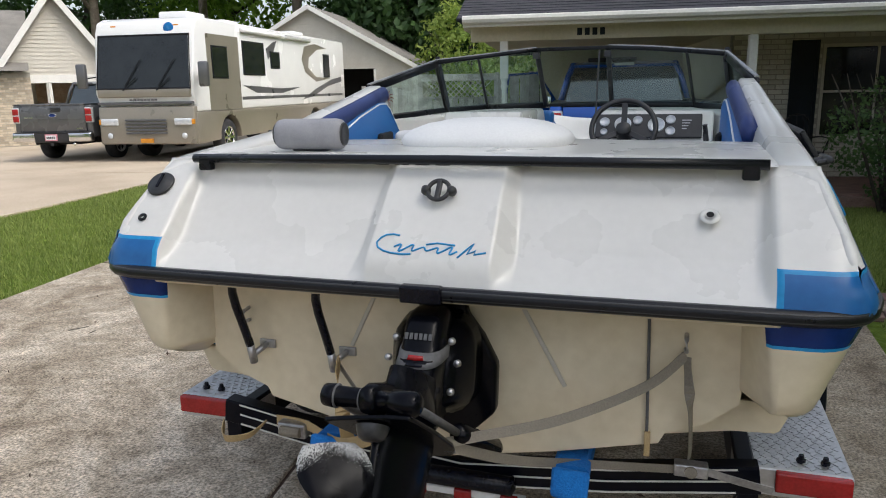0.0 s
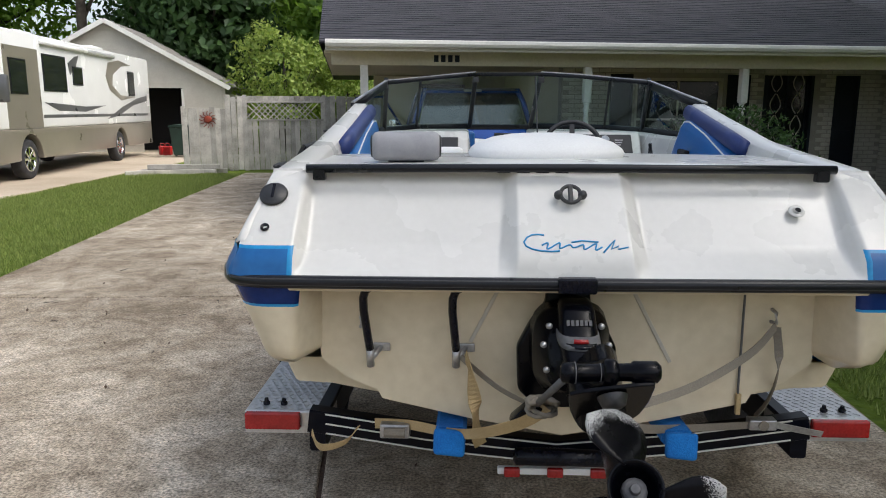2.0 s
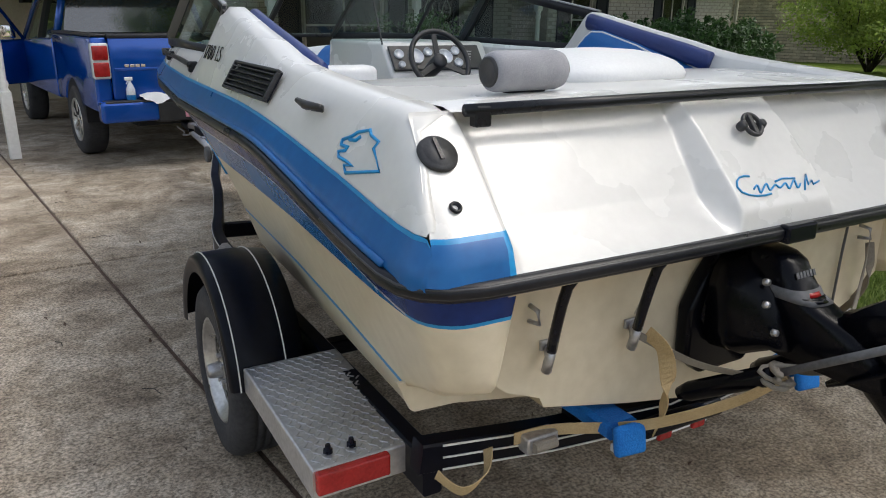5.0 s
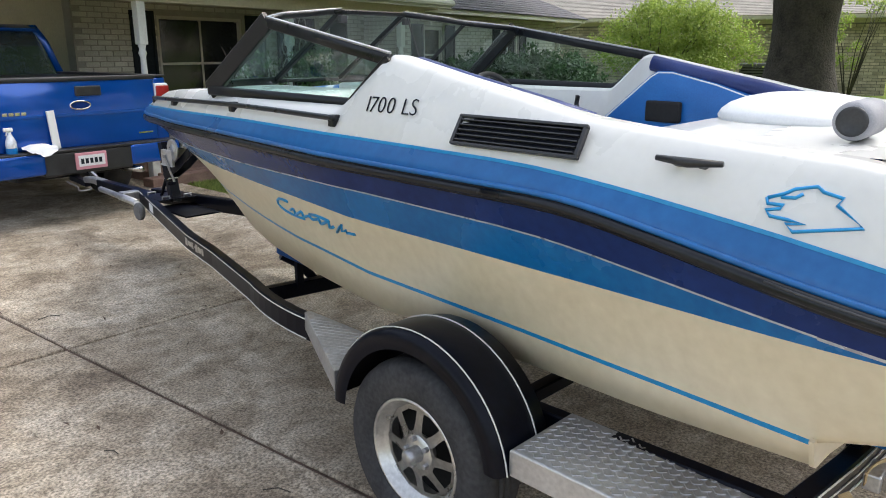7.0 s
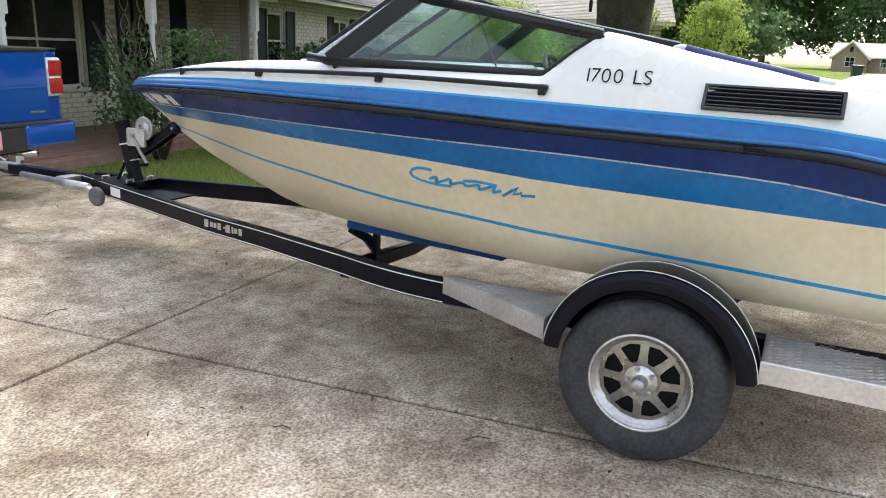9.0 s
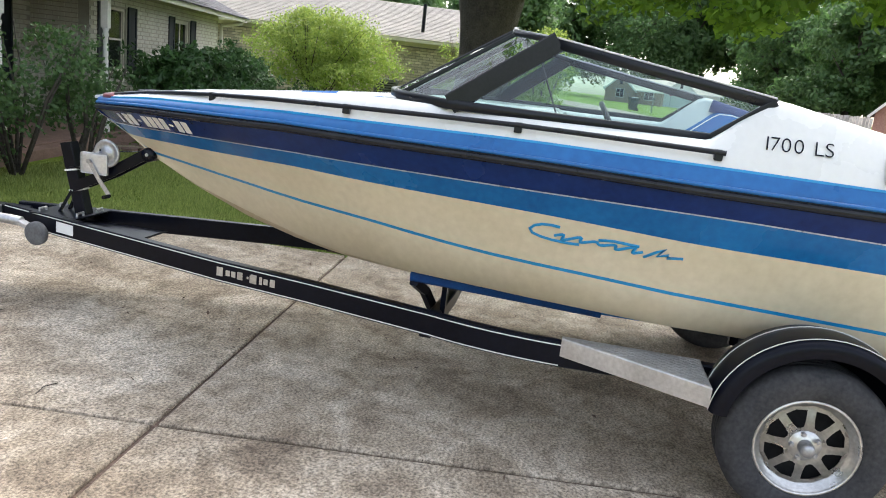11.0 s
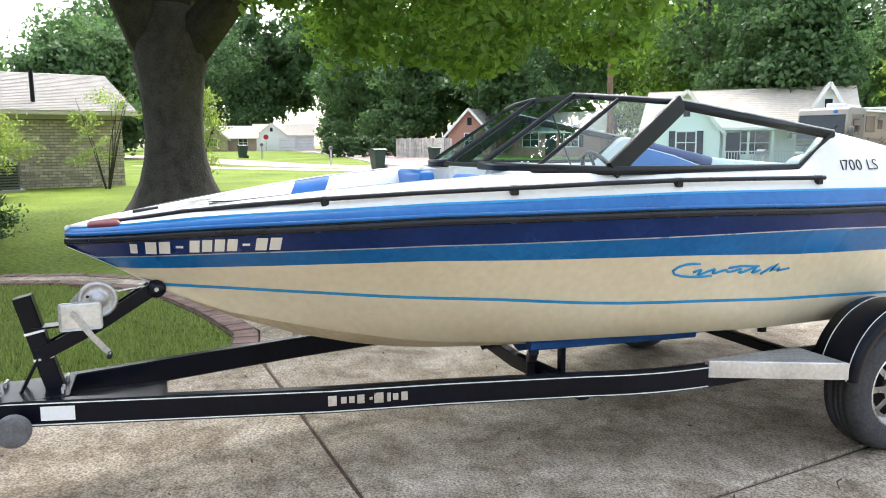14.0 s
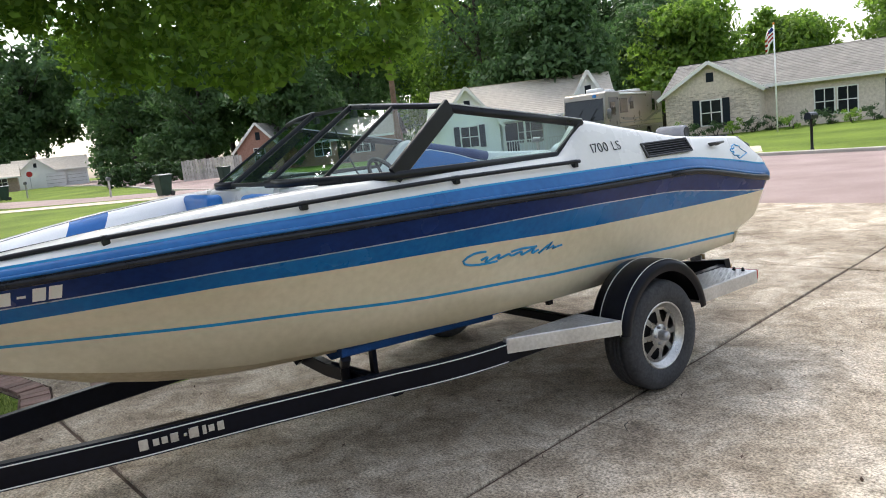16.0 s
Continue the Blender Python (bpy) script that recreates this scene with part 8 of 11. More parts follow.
def motorhome(m, label, brown):
    t = new("motorhome")
    t.matrix_basis = m
    tagged(t, label, "motorhome")
    L, W = 11.3, 1.25
    white, low = (RV_WHITE, RV_BEIGE) if not brown else (RV_BEIGE, RV_GREY)
    up = [(0.12, 1.32), (0.0, 1.60), (0.10, 2.2), (0.22, 2.95), (0.32, 3.20), (0.55, 3.30), (L - 0.1, 3.30), (L, 3.20), (L, 1.15), (0.12, 1.15)]
    part("upper_body", extrude_x(up, -W, W, 0.05), white, t, "white fibreglass coach body", True)
    for s in (-1, 1):
        out = [(0.05, 0.42)]
        for wy in (1.75, 8.0):
            out += [(wy + 0.58 * math.cos(a), 0.45 + 0.58 * math.sin(a)) for a in [math.pi - (math.pi) * k / 14 for k in range(15)]]
        out += [(L - 0.02, 0.42), (L - 0.02, 1.15), (0.10, 1.15)]
        part("skirt", extrude_x(out, s * W, s * (W - 0.25), 0.02), low, t, "beige lower skirt", True)
        for wy in (1.75, 8.0):
            road_wheel(t, s * 1.05, wy, 0.46, 0.46, 0.28, s, 8, CHROME)
        sx = s * (W + 0.004)

        def swoosh(pts, mat, name="painted_swoosh"):
            part(name, mesh_bm([(sx, y, z) for y, z in pts]), mat, t)

        for y0, y1, z0, z1 in ((1.0, 1.75, 1.95, 2.65), (2.7, 4.0, 2.05, 2.85), (4.5, 5.1, 2.25, 2.65), (9.0, 9.55, 2.05, 2.75)):
            w = new("window")
            attach(w, t, "dark coach window")
            part("window_frame", box_bm(s * W, s * (W + 0.02), y0 - 0.04, y1 + 0.04, z0 - 0.04, z1 + 0.04, 0.01), ANODISED, w)
            part("pane", box_bm(s * (W + 0.012), s * (W + 0.024), y0, y1, z0, z1), PANE_DARK, w)
        part("side_panel", box_bm(s * W, s * (W + 0.006), 0.75, 2.45, 1.16, 2.95), low, t, "beige cab side panel")
        swoosh([(2.6, 1.75), (3.4, 1.55), (5.2, 1.52), (6.8, 1.70), (5.2, 1.66), (3.6, 1.72)], RV_GREY)
        swoosh([(4.2, 2.75), (4.7, 2.95), (5.0, 3.0), (4.75, 2.7), (4.3, 2.45)], RV_GREY)
        swoosh([(6.8, 1.30), (8.2, 1.65), (9.8, 1.95), (10.9, 2.05), (10.9, 1.88), (9.4, 1.72), (7.8, 1.38)], RV_GREY)
        swoosh([(7.2, 2.95), (8.2, 3.08), (9.4, 2.98), (8.4, 2.90), (7.6, 2.62), (7.5, 2.3), (8.2, 2.02), (9.6, 1.98), (8.2, 1.86), (7.2, 2.15), (6.95, 2.55)], RV_BEIGE)
        swoosh([(2.5, 1.46), (10.95, 1.46), (10.95, 1.38), (2.5, 1.38)], RV_GREY)
        part("awning", rod_bm([(s * (W + 0.05), 2.6, 3.14), (s * (W + 0.05), 7.6, 3.14)], 0.06, 10), RV_WHITE, t, "", True)
        part("mirror_arm", beam_bm([(s * 1.25, 0.3, 2.0), (s * 1.5, 0.05, 1.95)], 0.03, 0.03), ANODISED, t)
        part("mirror", box_bm(s * 1.42, s * 1.66, -0.06, 0.06, 1.72, 2.28, 0.04, 3), TRUCK_GREY, t, "grey mirror housing", True)
        part("head_lamp", box_bm(s * 0.72, s * 1.16, -0.06, 0.03, 0.86, 1.02, 0.03, 3), CLEAR_LENS, t, "clear headlamp", True)
        part("indicator", box_bm(s * 1.10, s * 1.22, -0.045, 0.05, 0.88, 1.0, 0.02, 3), AMBER_LENS, t, "amber indicator", True)
        part("fog_lamp", lathe_bm([(0, 0.02), (0.06, 0.015), (0.07, 0)], 16, Matrix.Translation((s * 0.95, -0.04, 0.62)) @ Matrix.Rotation(radians(90), 4, "X")), CLEAR_LENS, t, "", True)
        part("clearance_lamp", box_bm(s * 0.72, s * 0.86, 0.28, 0.36, 3.09, 3.13, 0.01), AMBER_LENS, t)
    part("front_mask", extrude_x([(-0.03, 0.42), (0.0, 1.30), (0.22, 1.30), (0.22, 0.42)], -W + 0.02, W - 0.02, 0.05), low, t, "beige front bumper mask", True)
    part("dark_stripe", box_bm(-1.2, 1.2, -0.012, 0.08, 1.335, 1.40, 0.01), RV_GREY, t)
    part("windscreen", mesh_bm([(-1.16, -0.015, 1.72), (1.16, -0.015, 1.72), (1.12, 0.19, 2.88), (-1.12, 0.19, 2.88)]), PANE_DARK, t, "large dark windscreen")
    part("screen_frame", rod_bm([(-1.18, -0.01, 1.70), (1.18, -0.01, 1.70), (1.14, 0.20, 2.90), (-1.14, 0.20, 2.90)], 0.025, 8, closed=True), ANODISED, t)
    part("brow", box_bm(-1.18, 1.18, -0.03, 0.06, 1.50, 1.70, 0.03, 3), low, t, "", True)
    for k in range(5):
        part("grille_slat", box_bm(-0.52, 0.52, -0.065, -0.02, 0.66 + 0.075 * k, 0.705 + 0.075 * k, 0.008), RV_GREY, t)
    for k in range(8):
        part("name_bar", box_bm(-0.36 + 0.09 * k, -0.30 + 0.09 * k, -0.035, -0.01, 1.425, 1.465), RV_GREY, t)
    part("round_badge", lathe_bm([(0, 0.012), (0.11, 0.01), (0.13, 0)], 24, Matrix.Translation((0.62, 0.255, 3.05)) @ Matrix.Rotation(radians(80), 4, "X")), PAINT_BLUE, t, "round blue badge", True)
    for x in (-0.5, 0.35):
        part("wiper", beam_bm([(x, -0.05, 1.66), (x + 0.35, -0.03, 1.95)], 0.02, 0.02), ANODISED, t)
        part("wiper_blade", beam_bm([(x + 0.05, -0.035, 1.75), (x + 0.45, 0.06, 2.35)], 0.015, 0.02), ANODISED, t)
    part("front_plate", box_bm(-0.16, 0.16, -0.07, -0.04, 0.46, 0.56), AMBER_LENS, t, "yellow blank plate")
    for y, l, h in ((1.6, 0.9, 0.26), (3.6, 0.8, 0.22), (6.2, 0.5, 0.16), (8.6, 0.9, 0.26)):
        part("roof_unit", box_bm(-0.4, 0.4, y, y + l, 3.28, 3.30 + h, 0.06, 3), RV_WHITE, t, "white roof unit", True)
    part("underbody", box_bm(-1.0, 1.0, 0.3, L - 0.3, 0.5, 1.15), UNLIT_BLACK, t)
    return t


motorhome(pose(-11.25, 12.6, 0, 0, 0, 7.6), "white and beige motorhome with grey swooshes parked on a drive", False)

# ---- foliage tools ----
def leaf_sheet(name, centres, sizes, mat, rng, lift=0.35, slim=0.55, out=None):
    """Small folded leaves, each its own island of two triangles."""
    n = len(centres)
    d = rng.normal(size=(n, 3))
    d[:, 2] -= 0.35
    d /= np.linalg.norm(d, axis=1)[:, None]
    nrm = rng.normal(size=(n, 3))
    nrm[:, 2] += lift * 3
    if out is not None:
        nrm = out * 1.6 + rng.normal(scale=0.55, size=(n, 3)) + np.array([0, 0, 0.5])
    s = np.cross(d, nrm)
    s /= np.linalg.norm(s, axis=1)[:, None] + 1e-9
    up = np.cross(s, d)
    L = sizes[:, None]
    v = np.empty((n, 4, 3))
    v[:, 0] = centres - d * L * 0.5
    v[:, 1] = centres + s * L * slim * 0.5 + up * L * 0.10
    v[:, 2] = centres + d * L * 0.5
    v[:, 3] = centres - s * L * slim * 0.5 + up * L * 0.10
    me = bpy.data.meshes.new(name)
    me.vertices.add(4 * n)
    me.vertices.foreach_set("co", v.reshape(-1))
    base = 4 * np.arange(n)[:, None]
    idx = (base + np.array([[0, 1, 2, 0, 2, 3]])).reshape(-1)
    me.loops.add(6 * n)
    me.loops.foreach_set("vertex_index", idx.astype(np.int32))
    me.polygons.add(2 * n)
    me.polygons.foreach_set("loop_start", (3 * np.arange(2 * n)).astype(np.int32))
    me.update(calc_edges=True)
    me.materials.append(mat)
    return me


def crown_points(rng, lobes, count, clump=0.3, per=40, hollow=0.55):
    """Leaf places: clumps gathered near the skins of several lobes, with gaps between."""
    vol = np.array([(l[3] * l[4] * l[5]) ** 0.66 for l in lobes])
    share = vol / vol.sum()
    out, ways = [], []
    for l, f in zip(lobes, share):
        k = max(3, int(count * f / per))
        a = rng.normal(size=(k, 3))
        a /= np.linalg.norm(a, axis=1)[:, None]
        r = hollow + (1 - hollow) * rng.random((k, 1)) ** 0.7
        r *= 1 + 0.16 * np.sin(5 * a[:, :1] + 3 * a[:, 1:2] * 2) + rng.normal(scale=0.06, size=(k, 1))
        c = np.array(l[:3]) + a * r * np.array(l[3:6])
        spread = clump * (0.6 + 0.8 * rng.random((k, 1, 1)))
        q = rng.normal(size=(k, per, 3))
        q *= (1.7 * rng.random((k, per, 1)) ** 0.45) / (np.linalg.norm(q, axis=2)[:, :, None] + 1e-6)
        p = c[:, None, :] + q * spread * np.array([1, 1, 0.65])
        p = p.reshape(-1, 3)
        out.append(p)
        w = (p - np.array(l[:3])) / np.array(l[3:6])
        w = 0.5 * w / (np.linalg.norm(w, axis=1)[:, None] + 1e-6) + 0.5 * (p - np.repeat(c, per, axis=0)) / clump / 1.5
        ways.append(w)
    return np.concatenate(out), np.concatenate(ways)


def grow(name, x, y, z, label, category, trunk, limbs, lobes, count, size, leaf, bark, seed, clump=0.3, group=""):
    """A tree or bush: trunk points with radii, limbs likewise, and a crown of clumped leaves, all about its foot."""
    rng = np.random.default_rng(seed)
    t = thing(name, x, y, z, label, category, 0, group)
    if trunk:
        part("trunk", rod_bm([p[:3] for p in trunk], 0.1, 12, radii=[p[3] for p in trunk]), bark, t, "", True)
    for l in limbs:
        part("limb", rod_bm([p[:3] for p in l], 0.1, 7, radii=[p[3] for p in l]), bark, t, "", True)
    pts, ways = crown_points(rng, lobes, count, clump)
    pts[:, 2] = np.maximum(pts[:, 2], 0.05)
    crown = new("crown", leaf_sheet("crown", pts, size * (0.7 + 0.6 * rng.random(len(pts))), leaf, rng, out=ways))
    attach(crown, t)
    crown["kind"] = "stuff"
    return t


def far_tree(x, y, h, r, leaf, seed, label="tall leafy tree with a dense uneven crown", trunk_r=0.25, low=0.25, count=9000, size=0.42, z=0.0, bark=None):
    rr = random.Random(seed)
    lobes = [(rr.uniform(-0.15, 0.15) * r, rr.uniform(-0.15, 0.15) * r, h * (low + (1 - low) * 0.62), r * 0.8, r * 0.8, h * (1 - low) * 0.40)]
    for k in range(9):
        a = rr.uniform(0, 6.283)
        f = rr.uniform(0.05, 0.95)
        d = r * (0.75 - 0.45 * f) * rr.uniform(0.7, 1.15)
        s = r * rr.uniform(0.28, 0.46)
        lobes.append((d * math.cos(a), d * math.sin(a), h * (low + (1 - low) * (0.08 + 0.80 * f)), s, s, s * 0.8))
    trunk = [(0, 0, -0.1, trunk_r * 1.5), (0, 0, 0.4, trunk_r * 1.1), (0.1, 0, h * 0.35, trunk_r * 0.85), (0.0, 0.1, h * 0.8, trunk_r * 0.25)]
    limbs = []
    for k in range(4):
        a = rr.uniform(0, 6.283)
        limbs.append([(0.05, 0, h * (0.3 + 0.1 * k), trunk_r * 0.45), (0.4 * r * math.cos(a), 0.4 * r * math.sin(a), h * (0.42 + 0.1 * k), trunk_r * 0.28),
                      (0.7 * r * math.cos(a), 0.7 * r * math.sin(a), h * (0.5 + 0.1 * k), trunk_r * 0.08)])
    return grow("tree", x, y, z, label, "tree", trunk, limbs, lobes, count, size, leaf, bark or BARK, seed, clump=r * 0.11 + 0.1)


def brick_run(p0, p1, z0, z1, parent, mat, holes=(), size=(0.205, 0.065), joint=0.011, proud=0.008, seed=1):
    """Courses of single bricks in running bond on the outer face from p0 to p1 (outside on the right-hand side), as joined real pieces."""
    rr = random.Random(seed)
    a, b = Vector((*p0, 0)), Vector((*p1, 0))
    d = (b - a).normalized()
    n = Vector((d.y, -d.x, 0))
    length = (b - a).length
    v, f = [], []
    z, row = z0, 0
    while z + size[1] < z1:
        u = -0.5 * size[0] * (row % 2)
        while u < length:
            s, e = max(0, u), min(length, u + size[0])
            if e - s > 0.03 and not any(e > h[0] and s < h[1] and z + size[1] > h[2] and z < h[3] for h in holes):
                o = proud * rr.uniform(0.6, 1.3)
                i = len(v)
                for q, w in ((0.0, z), (o, z)):
                    for uu, zz in ((s, z), (e, z), (e, z + size[1]), (s, z + size[1])):
                        v.append(a + d * uu + n * q + Vector((0, 0, zz)))
                f += [(i + 4, i + 5, i + 6, i + 7), (i, i + 4, i + 7, i + 3), (i + 1, i + 2, i + 6, i + 5), (i + 3, i + 7, i + 6, i + 2), (i, i + 1, i + 5, i + 4)]
            u += size[0] + joint
        z += size[1] + joint
        row += 1
    o = attach(new("brickwork", mesh_from("brickwork", v, f, [mat])), parent, "")
    o["kind"] = "stuff"
    return o


def brick_courses(name, low, high):
    """Fired brick, each piece its own shade."""
    m = surface(name, low, high, rough=0.9, scale=8, fine=50, bump=0.4)
    n, l = m.node_tree.nodes, m.node_tree.links
    b = n["Principled BSDF"]
    geo, span, hsv = n.new("ShaderNodeNewGeometry"), n.new("ShaderNodeMapRange"), n.new("ShaderNodeHueSaturation")
    span.inputs["To Min"].default_value, span.inputs["To Max"].default_value = 0.72, 1.28
    colour = b.inputs["Base Color"].links[0].from_socket
    l.new(geo.outputs["Random Per Island"], span.inputs["Value"])
    l.new(span.outputs["Result"], hsv.inputs["Value"])
    l.new(colour, hsv.inputs["Color"])
    l.new(hsv.outputs["Color"], b.inputs["Base Color"])
    return m


BRICK_ISLAND = brick_courses("tan_brick_courses", (0.34, 0.28, 0.21), (0.56, 0.49, 0.38))
MORTAR_DARK = surface("dark_mortar", (0.11, 0.10, 0.085), (0.19, 0.175, 0.15), rough=0.95, scale=6, fine=80, bump=0.5)
BRICK_BROWN = surface("brown_brick_courses", (0.22, 0.15, 0.11), (0.42, 0.32, 0.25), rough=0.9, scale=7, fine=50, bump=0.4)
TAN_CONCRETE = surface("tan_concrete", (0.34, 0.27, 0.19), (0.58, 0.49, 0.38), rough=0.9, scale=0.6, fine=40, bump=0.4, bump_distance=0.006)
RUST = surface("rusty_red_metal", (0.16, 0.025, 0.015), (0.34, 0.06, 0.03), rough=0.7, metal=0.2, scale=12, bump=0.2)
BIN_GREEN = surface("dark_green_plastic", (0.006, 0.022, 0.016), (0.012, 0.04, 0.03), rough=0.5, scale=6, bump=0.1)

# ---- lawns and kerbs beyond the driveway ----
bank = part("verge", poly_slab([(-120, -20.4), (-6, -18.0), (3, -17.8), (40, -18.9), (120, -24.4), (120, -120), (-120, -120)], -0.10, 0.05, 0.04), LAWN, None)
tagged(bank, "mown grass verge across the street", "lawn", kind="structure")
rise = bmesh.new()
grid = [[rise.verts.new((x, y, z)) for x in (-90, -20, 0, 20, 45, 110)] for y, z in ((-21.5, 0.052), (-27, 0.12), (-34, 0.24), (-60, 0.35), (-110, 0.6))]
for r0, r1 in zip(grid, grid[1:]):
    for k in range(5):
        rise.faces.new((r0[k], r0[k + 1], r1[k + 1], r1[k]))
tagged(part("bank", rise, LAWN, None, smooth=True), "gentle green lawn bank before the houses opposite", "lawn", kind="structure")
kerb = tagged(new("kerb"), "pale concrete kerb along the street", "kerb", kind="structure")
for a, b in (((-60, -18.75), (-6, -17.6)), ((-6, -17.6), (3, -17.4)), ((3, -17.4), (12, at(FAR_KERB, 12)))):
    part("kerb_stone", beam_bm([(a[0], a[1], 0.01), (b[0], b[1], 0.01)], 0.18, 0.16, bevel=0.02), KERB, kerb)
for a, b in (((5.2, -6.05), (12, at(NEAR_KERB, 12))), ((-60, -8.1), (-6.6, -6.6))):
    part("kerb_stone", beam_bm([(a[0], a[1], 0.01), (b[0], b[1], 0.01)], 0.18, 0.12, bevel=0.02), KERB, kerb)
for a, b in zip(EAST[:13], EAST[1:13]):
    part("kerb_stone", beam_bm([(a, at(NEAR_KERB, a), at(CLIMB, a) + 0.01), (b, at(NEAR_KERB, b), at(CLIMB, b) + 0.01)], 0.18, 0.12), KERB, kerb)
    part("kerb_stone", beam_bm([(a, at(FAR_KERB, a), at(CLIMB_FAR, a) + 0.01), (b, at(FAR_KERB, b), at(CLIMB_FAR, b) + 0.01)], 0.18, 0.16), KERB, kerb)
east_lawn = part("east_lawn", sheet_bm([[(x, at(NEAR_KERB, x) + d, at(CLIMB, x) - 0.028 + 0.04 * min(1, d)) for d in (0.05, 2, 8, 20, 45, 120)] for x in EAST]), LAWN, None, smooth=True)
tagged(east_lawn, "mown lawns climbing gently beside the street", "lawn", kind="structure")
far_lawn = part("far_lawn", sheet_bm([[(x, at(FAR_KERB, x) - d, at(CLIMB_FAR, x) + 0.03) for d in (120, 30, 8, 0.05)] for x in EAST]), LAWN, None, smooth=True)
tagged(far_lawn, "mown lawns climbing on the far side of the street", "lawn", kind="structure")


def ribbon(points, width, lift):
    """A paved strip laid on the climbing lawn."""
    rows = []
    for k, (x, y) in enumerate(points):
        a, b = points[max(0, k - 1)], points[min(len(points) - 1, k + 1)]
        n = math.hypot(b[0] - a[0], b[1] - a[1])
        ux, uy = -(b[1] - a[1]) / n * width / 2, (b[0] - a[0]) / n * width / 2
        rows.append([(x - ux, y - uy, at(CLIMB, x - ux) + lift), (x + ux, y + uy, at(CLIMB, x + ux) + lift)])
    return sheet_bm(rows)


side_street = part("side_street", ribbon([(33, -8.1), (39, -5.3), (45, -2.7), (51, -0.1), (57, 2.5), (66, 6.2), (75, 9.4)], 4.6, 0.03), ASPHALT, None)
tagged(side_street, "reddish side street branching across the lawns", "road", kind="structure")
garden_drive = part("garden_drive", ribbon([(29.5, -6.6), (33, -3.7), (37.5, -0.9), (42, 2.0), (48, 5.6)], 2.3, 0.035), TAN_CONCRETE, None)
tagged(garden_drive, "pale concrete drive crossing the neighbouring lawn", "driveway", kind="structure")
apron = tagged(new("drive_apron"), "pale concrete apron where the driveway meets the street", "driveway", kind="structure")
part("slab", poly_slab([(-5.2, -6.95), (-4.05, -6.3), (2.5, -5.9), (4.6, -6.1), (4.4, -6.5), (-0.05, -6.62)], -0.08, -0.004), CONCRETE, apron)
neighbour_drive = tagged(new("neighbour_drive"), "tan concrete drive under the parked motorhome", "driveway", kind="structure")
for a, b, c, d in (((-20, 2.5), (-8.1, 5.0), (-8.7, 10.8), (-20, 9.5)), ((-20, 9.55), (-8.7, 10.85), (-9.05, 19.4), (-20, 18.6)), ((-20, 18.65), (-9.05, 19.45), (-9.4, 27.2), (-20, 27.2))):
    part("slab", poly_slab([a, b, c, d], -0.08, 0.004), TAN_CONCRETE, neighbour_drive)
part("far_drive", poly_slab([(9.5, -18.6), (13.5, -18.7), (20, -27.5), (15, -28)], -0.05, 0.06, 0.01), TAN_CONCRETE, neighbour_drive, "pale drive on the far side of the street")

mound = bmesh.new()
rows = [[mound.verts.new((x, y, -0.028 + z * f)) for x, z in ((6.8, 0.0), (8.2, 0.06), (9.8, 0.20), (11.5, 0.34), (14.0, 0.36), (22.0, 0.38), (30, 0.30))] for y, f in ((-5.0, 0.0), (-3.2, 0.35), (-1.0, 0.8), (1.5, 1.0), (7.0, 1.0), (12.0, 0.95), (22.0, 0.8), (30.0, 0.0))]
for r0, r1 in zip(rows, rows[1:]):
    for k in range(6):
        mound.faces.new((r0[k], r0[k + 1], r1[k + 1], r1[k]))
tagged(part("lawn_rise", mound, LAWN, None, smooth=True), "lawn rising gently towards the old oak", "lawn", kind="structure")

# ---- things on and before the porch ----
def hm(u, v, z=0.0):
    return HM @ Vector((u, v, z))


p = hm(5.95, 0.55)
pot = thing("garden_urn", p.x, p.y, 0.12, "cast stone garden urn on a square foot", "urn")
part("urn_bowl", lathe_bm([(0.0, 0.30), (0.10, 0.30), (0.09, 0.36), (0.20, 0.46), (0.25, 0.62), (0.24, 0.70), (0.28, 0.74), (0.27, 0.78), (0.22, 0.76), (0.0, 0.72)], 24), STONE_POT, pot, "", True)
part("urn_foot", box_bm(-0.17, 0.17, -0.17, 0.17, 0.0, 0.08, 0.01), STONE_POT, pot)
part("urn_stem", lathe_bm([(0.15, 0.08), (0.09, 0.12), (0.07, 0.20), (0.11, 0.31)], 20), STONE_POT, pot, "", True)

p = hm(4.3, 0.95)
seat = thing("porch_chair", p.x, p.y, 0.12, "black wrought-iron porch chair with a scrolled back", "chair", 25)
part("seat", lathe_bm([(0, 0.44), (0.22, 0.44), (0.235, 0.455), (0.22, 0.47), (0, 0.47)], 20), ANODISED, seat)
for sx in (-1, 1):
    part("front_leg", rod_bm([(sx * 0.2, -0.19, 0), (sx * 0.17, -0.15, 0.25), (sx * 0.18, -0.16, 0.45)], 0.011, 8), ANODISED, seat)
    part("back_leg", rod_bm([(sx * 0.2, 0.22, 0), (sx * 0.17, 0.18, 0.45), (sx * 0.19, 0.24, 0.9)], 0.011, 8), ANODISED, seat)
    part("arm", rod_bm([(sx * 0.18, 0.20, 0.66), (sx * 0.26, 0.0, 0.68), (sx * 0.25, -0.17, 0.66), (sx * 0.18, -0.16, 0.45)], 0.011, 8), ANODISED, seat)
part("backrest", rod_bm([(-0.19, 0.24, 0.9), (-0.10, 0.25, 0.98), (0, 0.25, 1.0), (0.10, 0.25, 0.98), (0.19, 0.24, 0.9)], 0.012, 8), ANODISED, seat)
for k in (-0.09, 0, 0.09):
    part("back_bar", rod_bm([(k, 0.19, 0.46), (k * 1.4, 0.22, 0.7), (k, 0.25, 0.985)], 0.008, 6), ANODISED, seat)

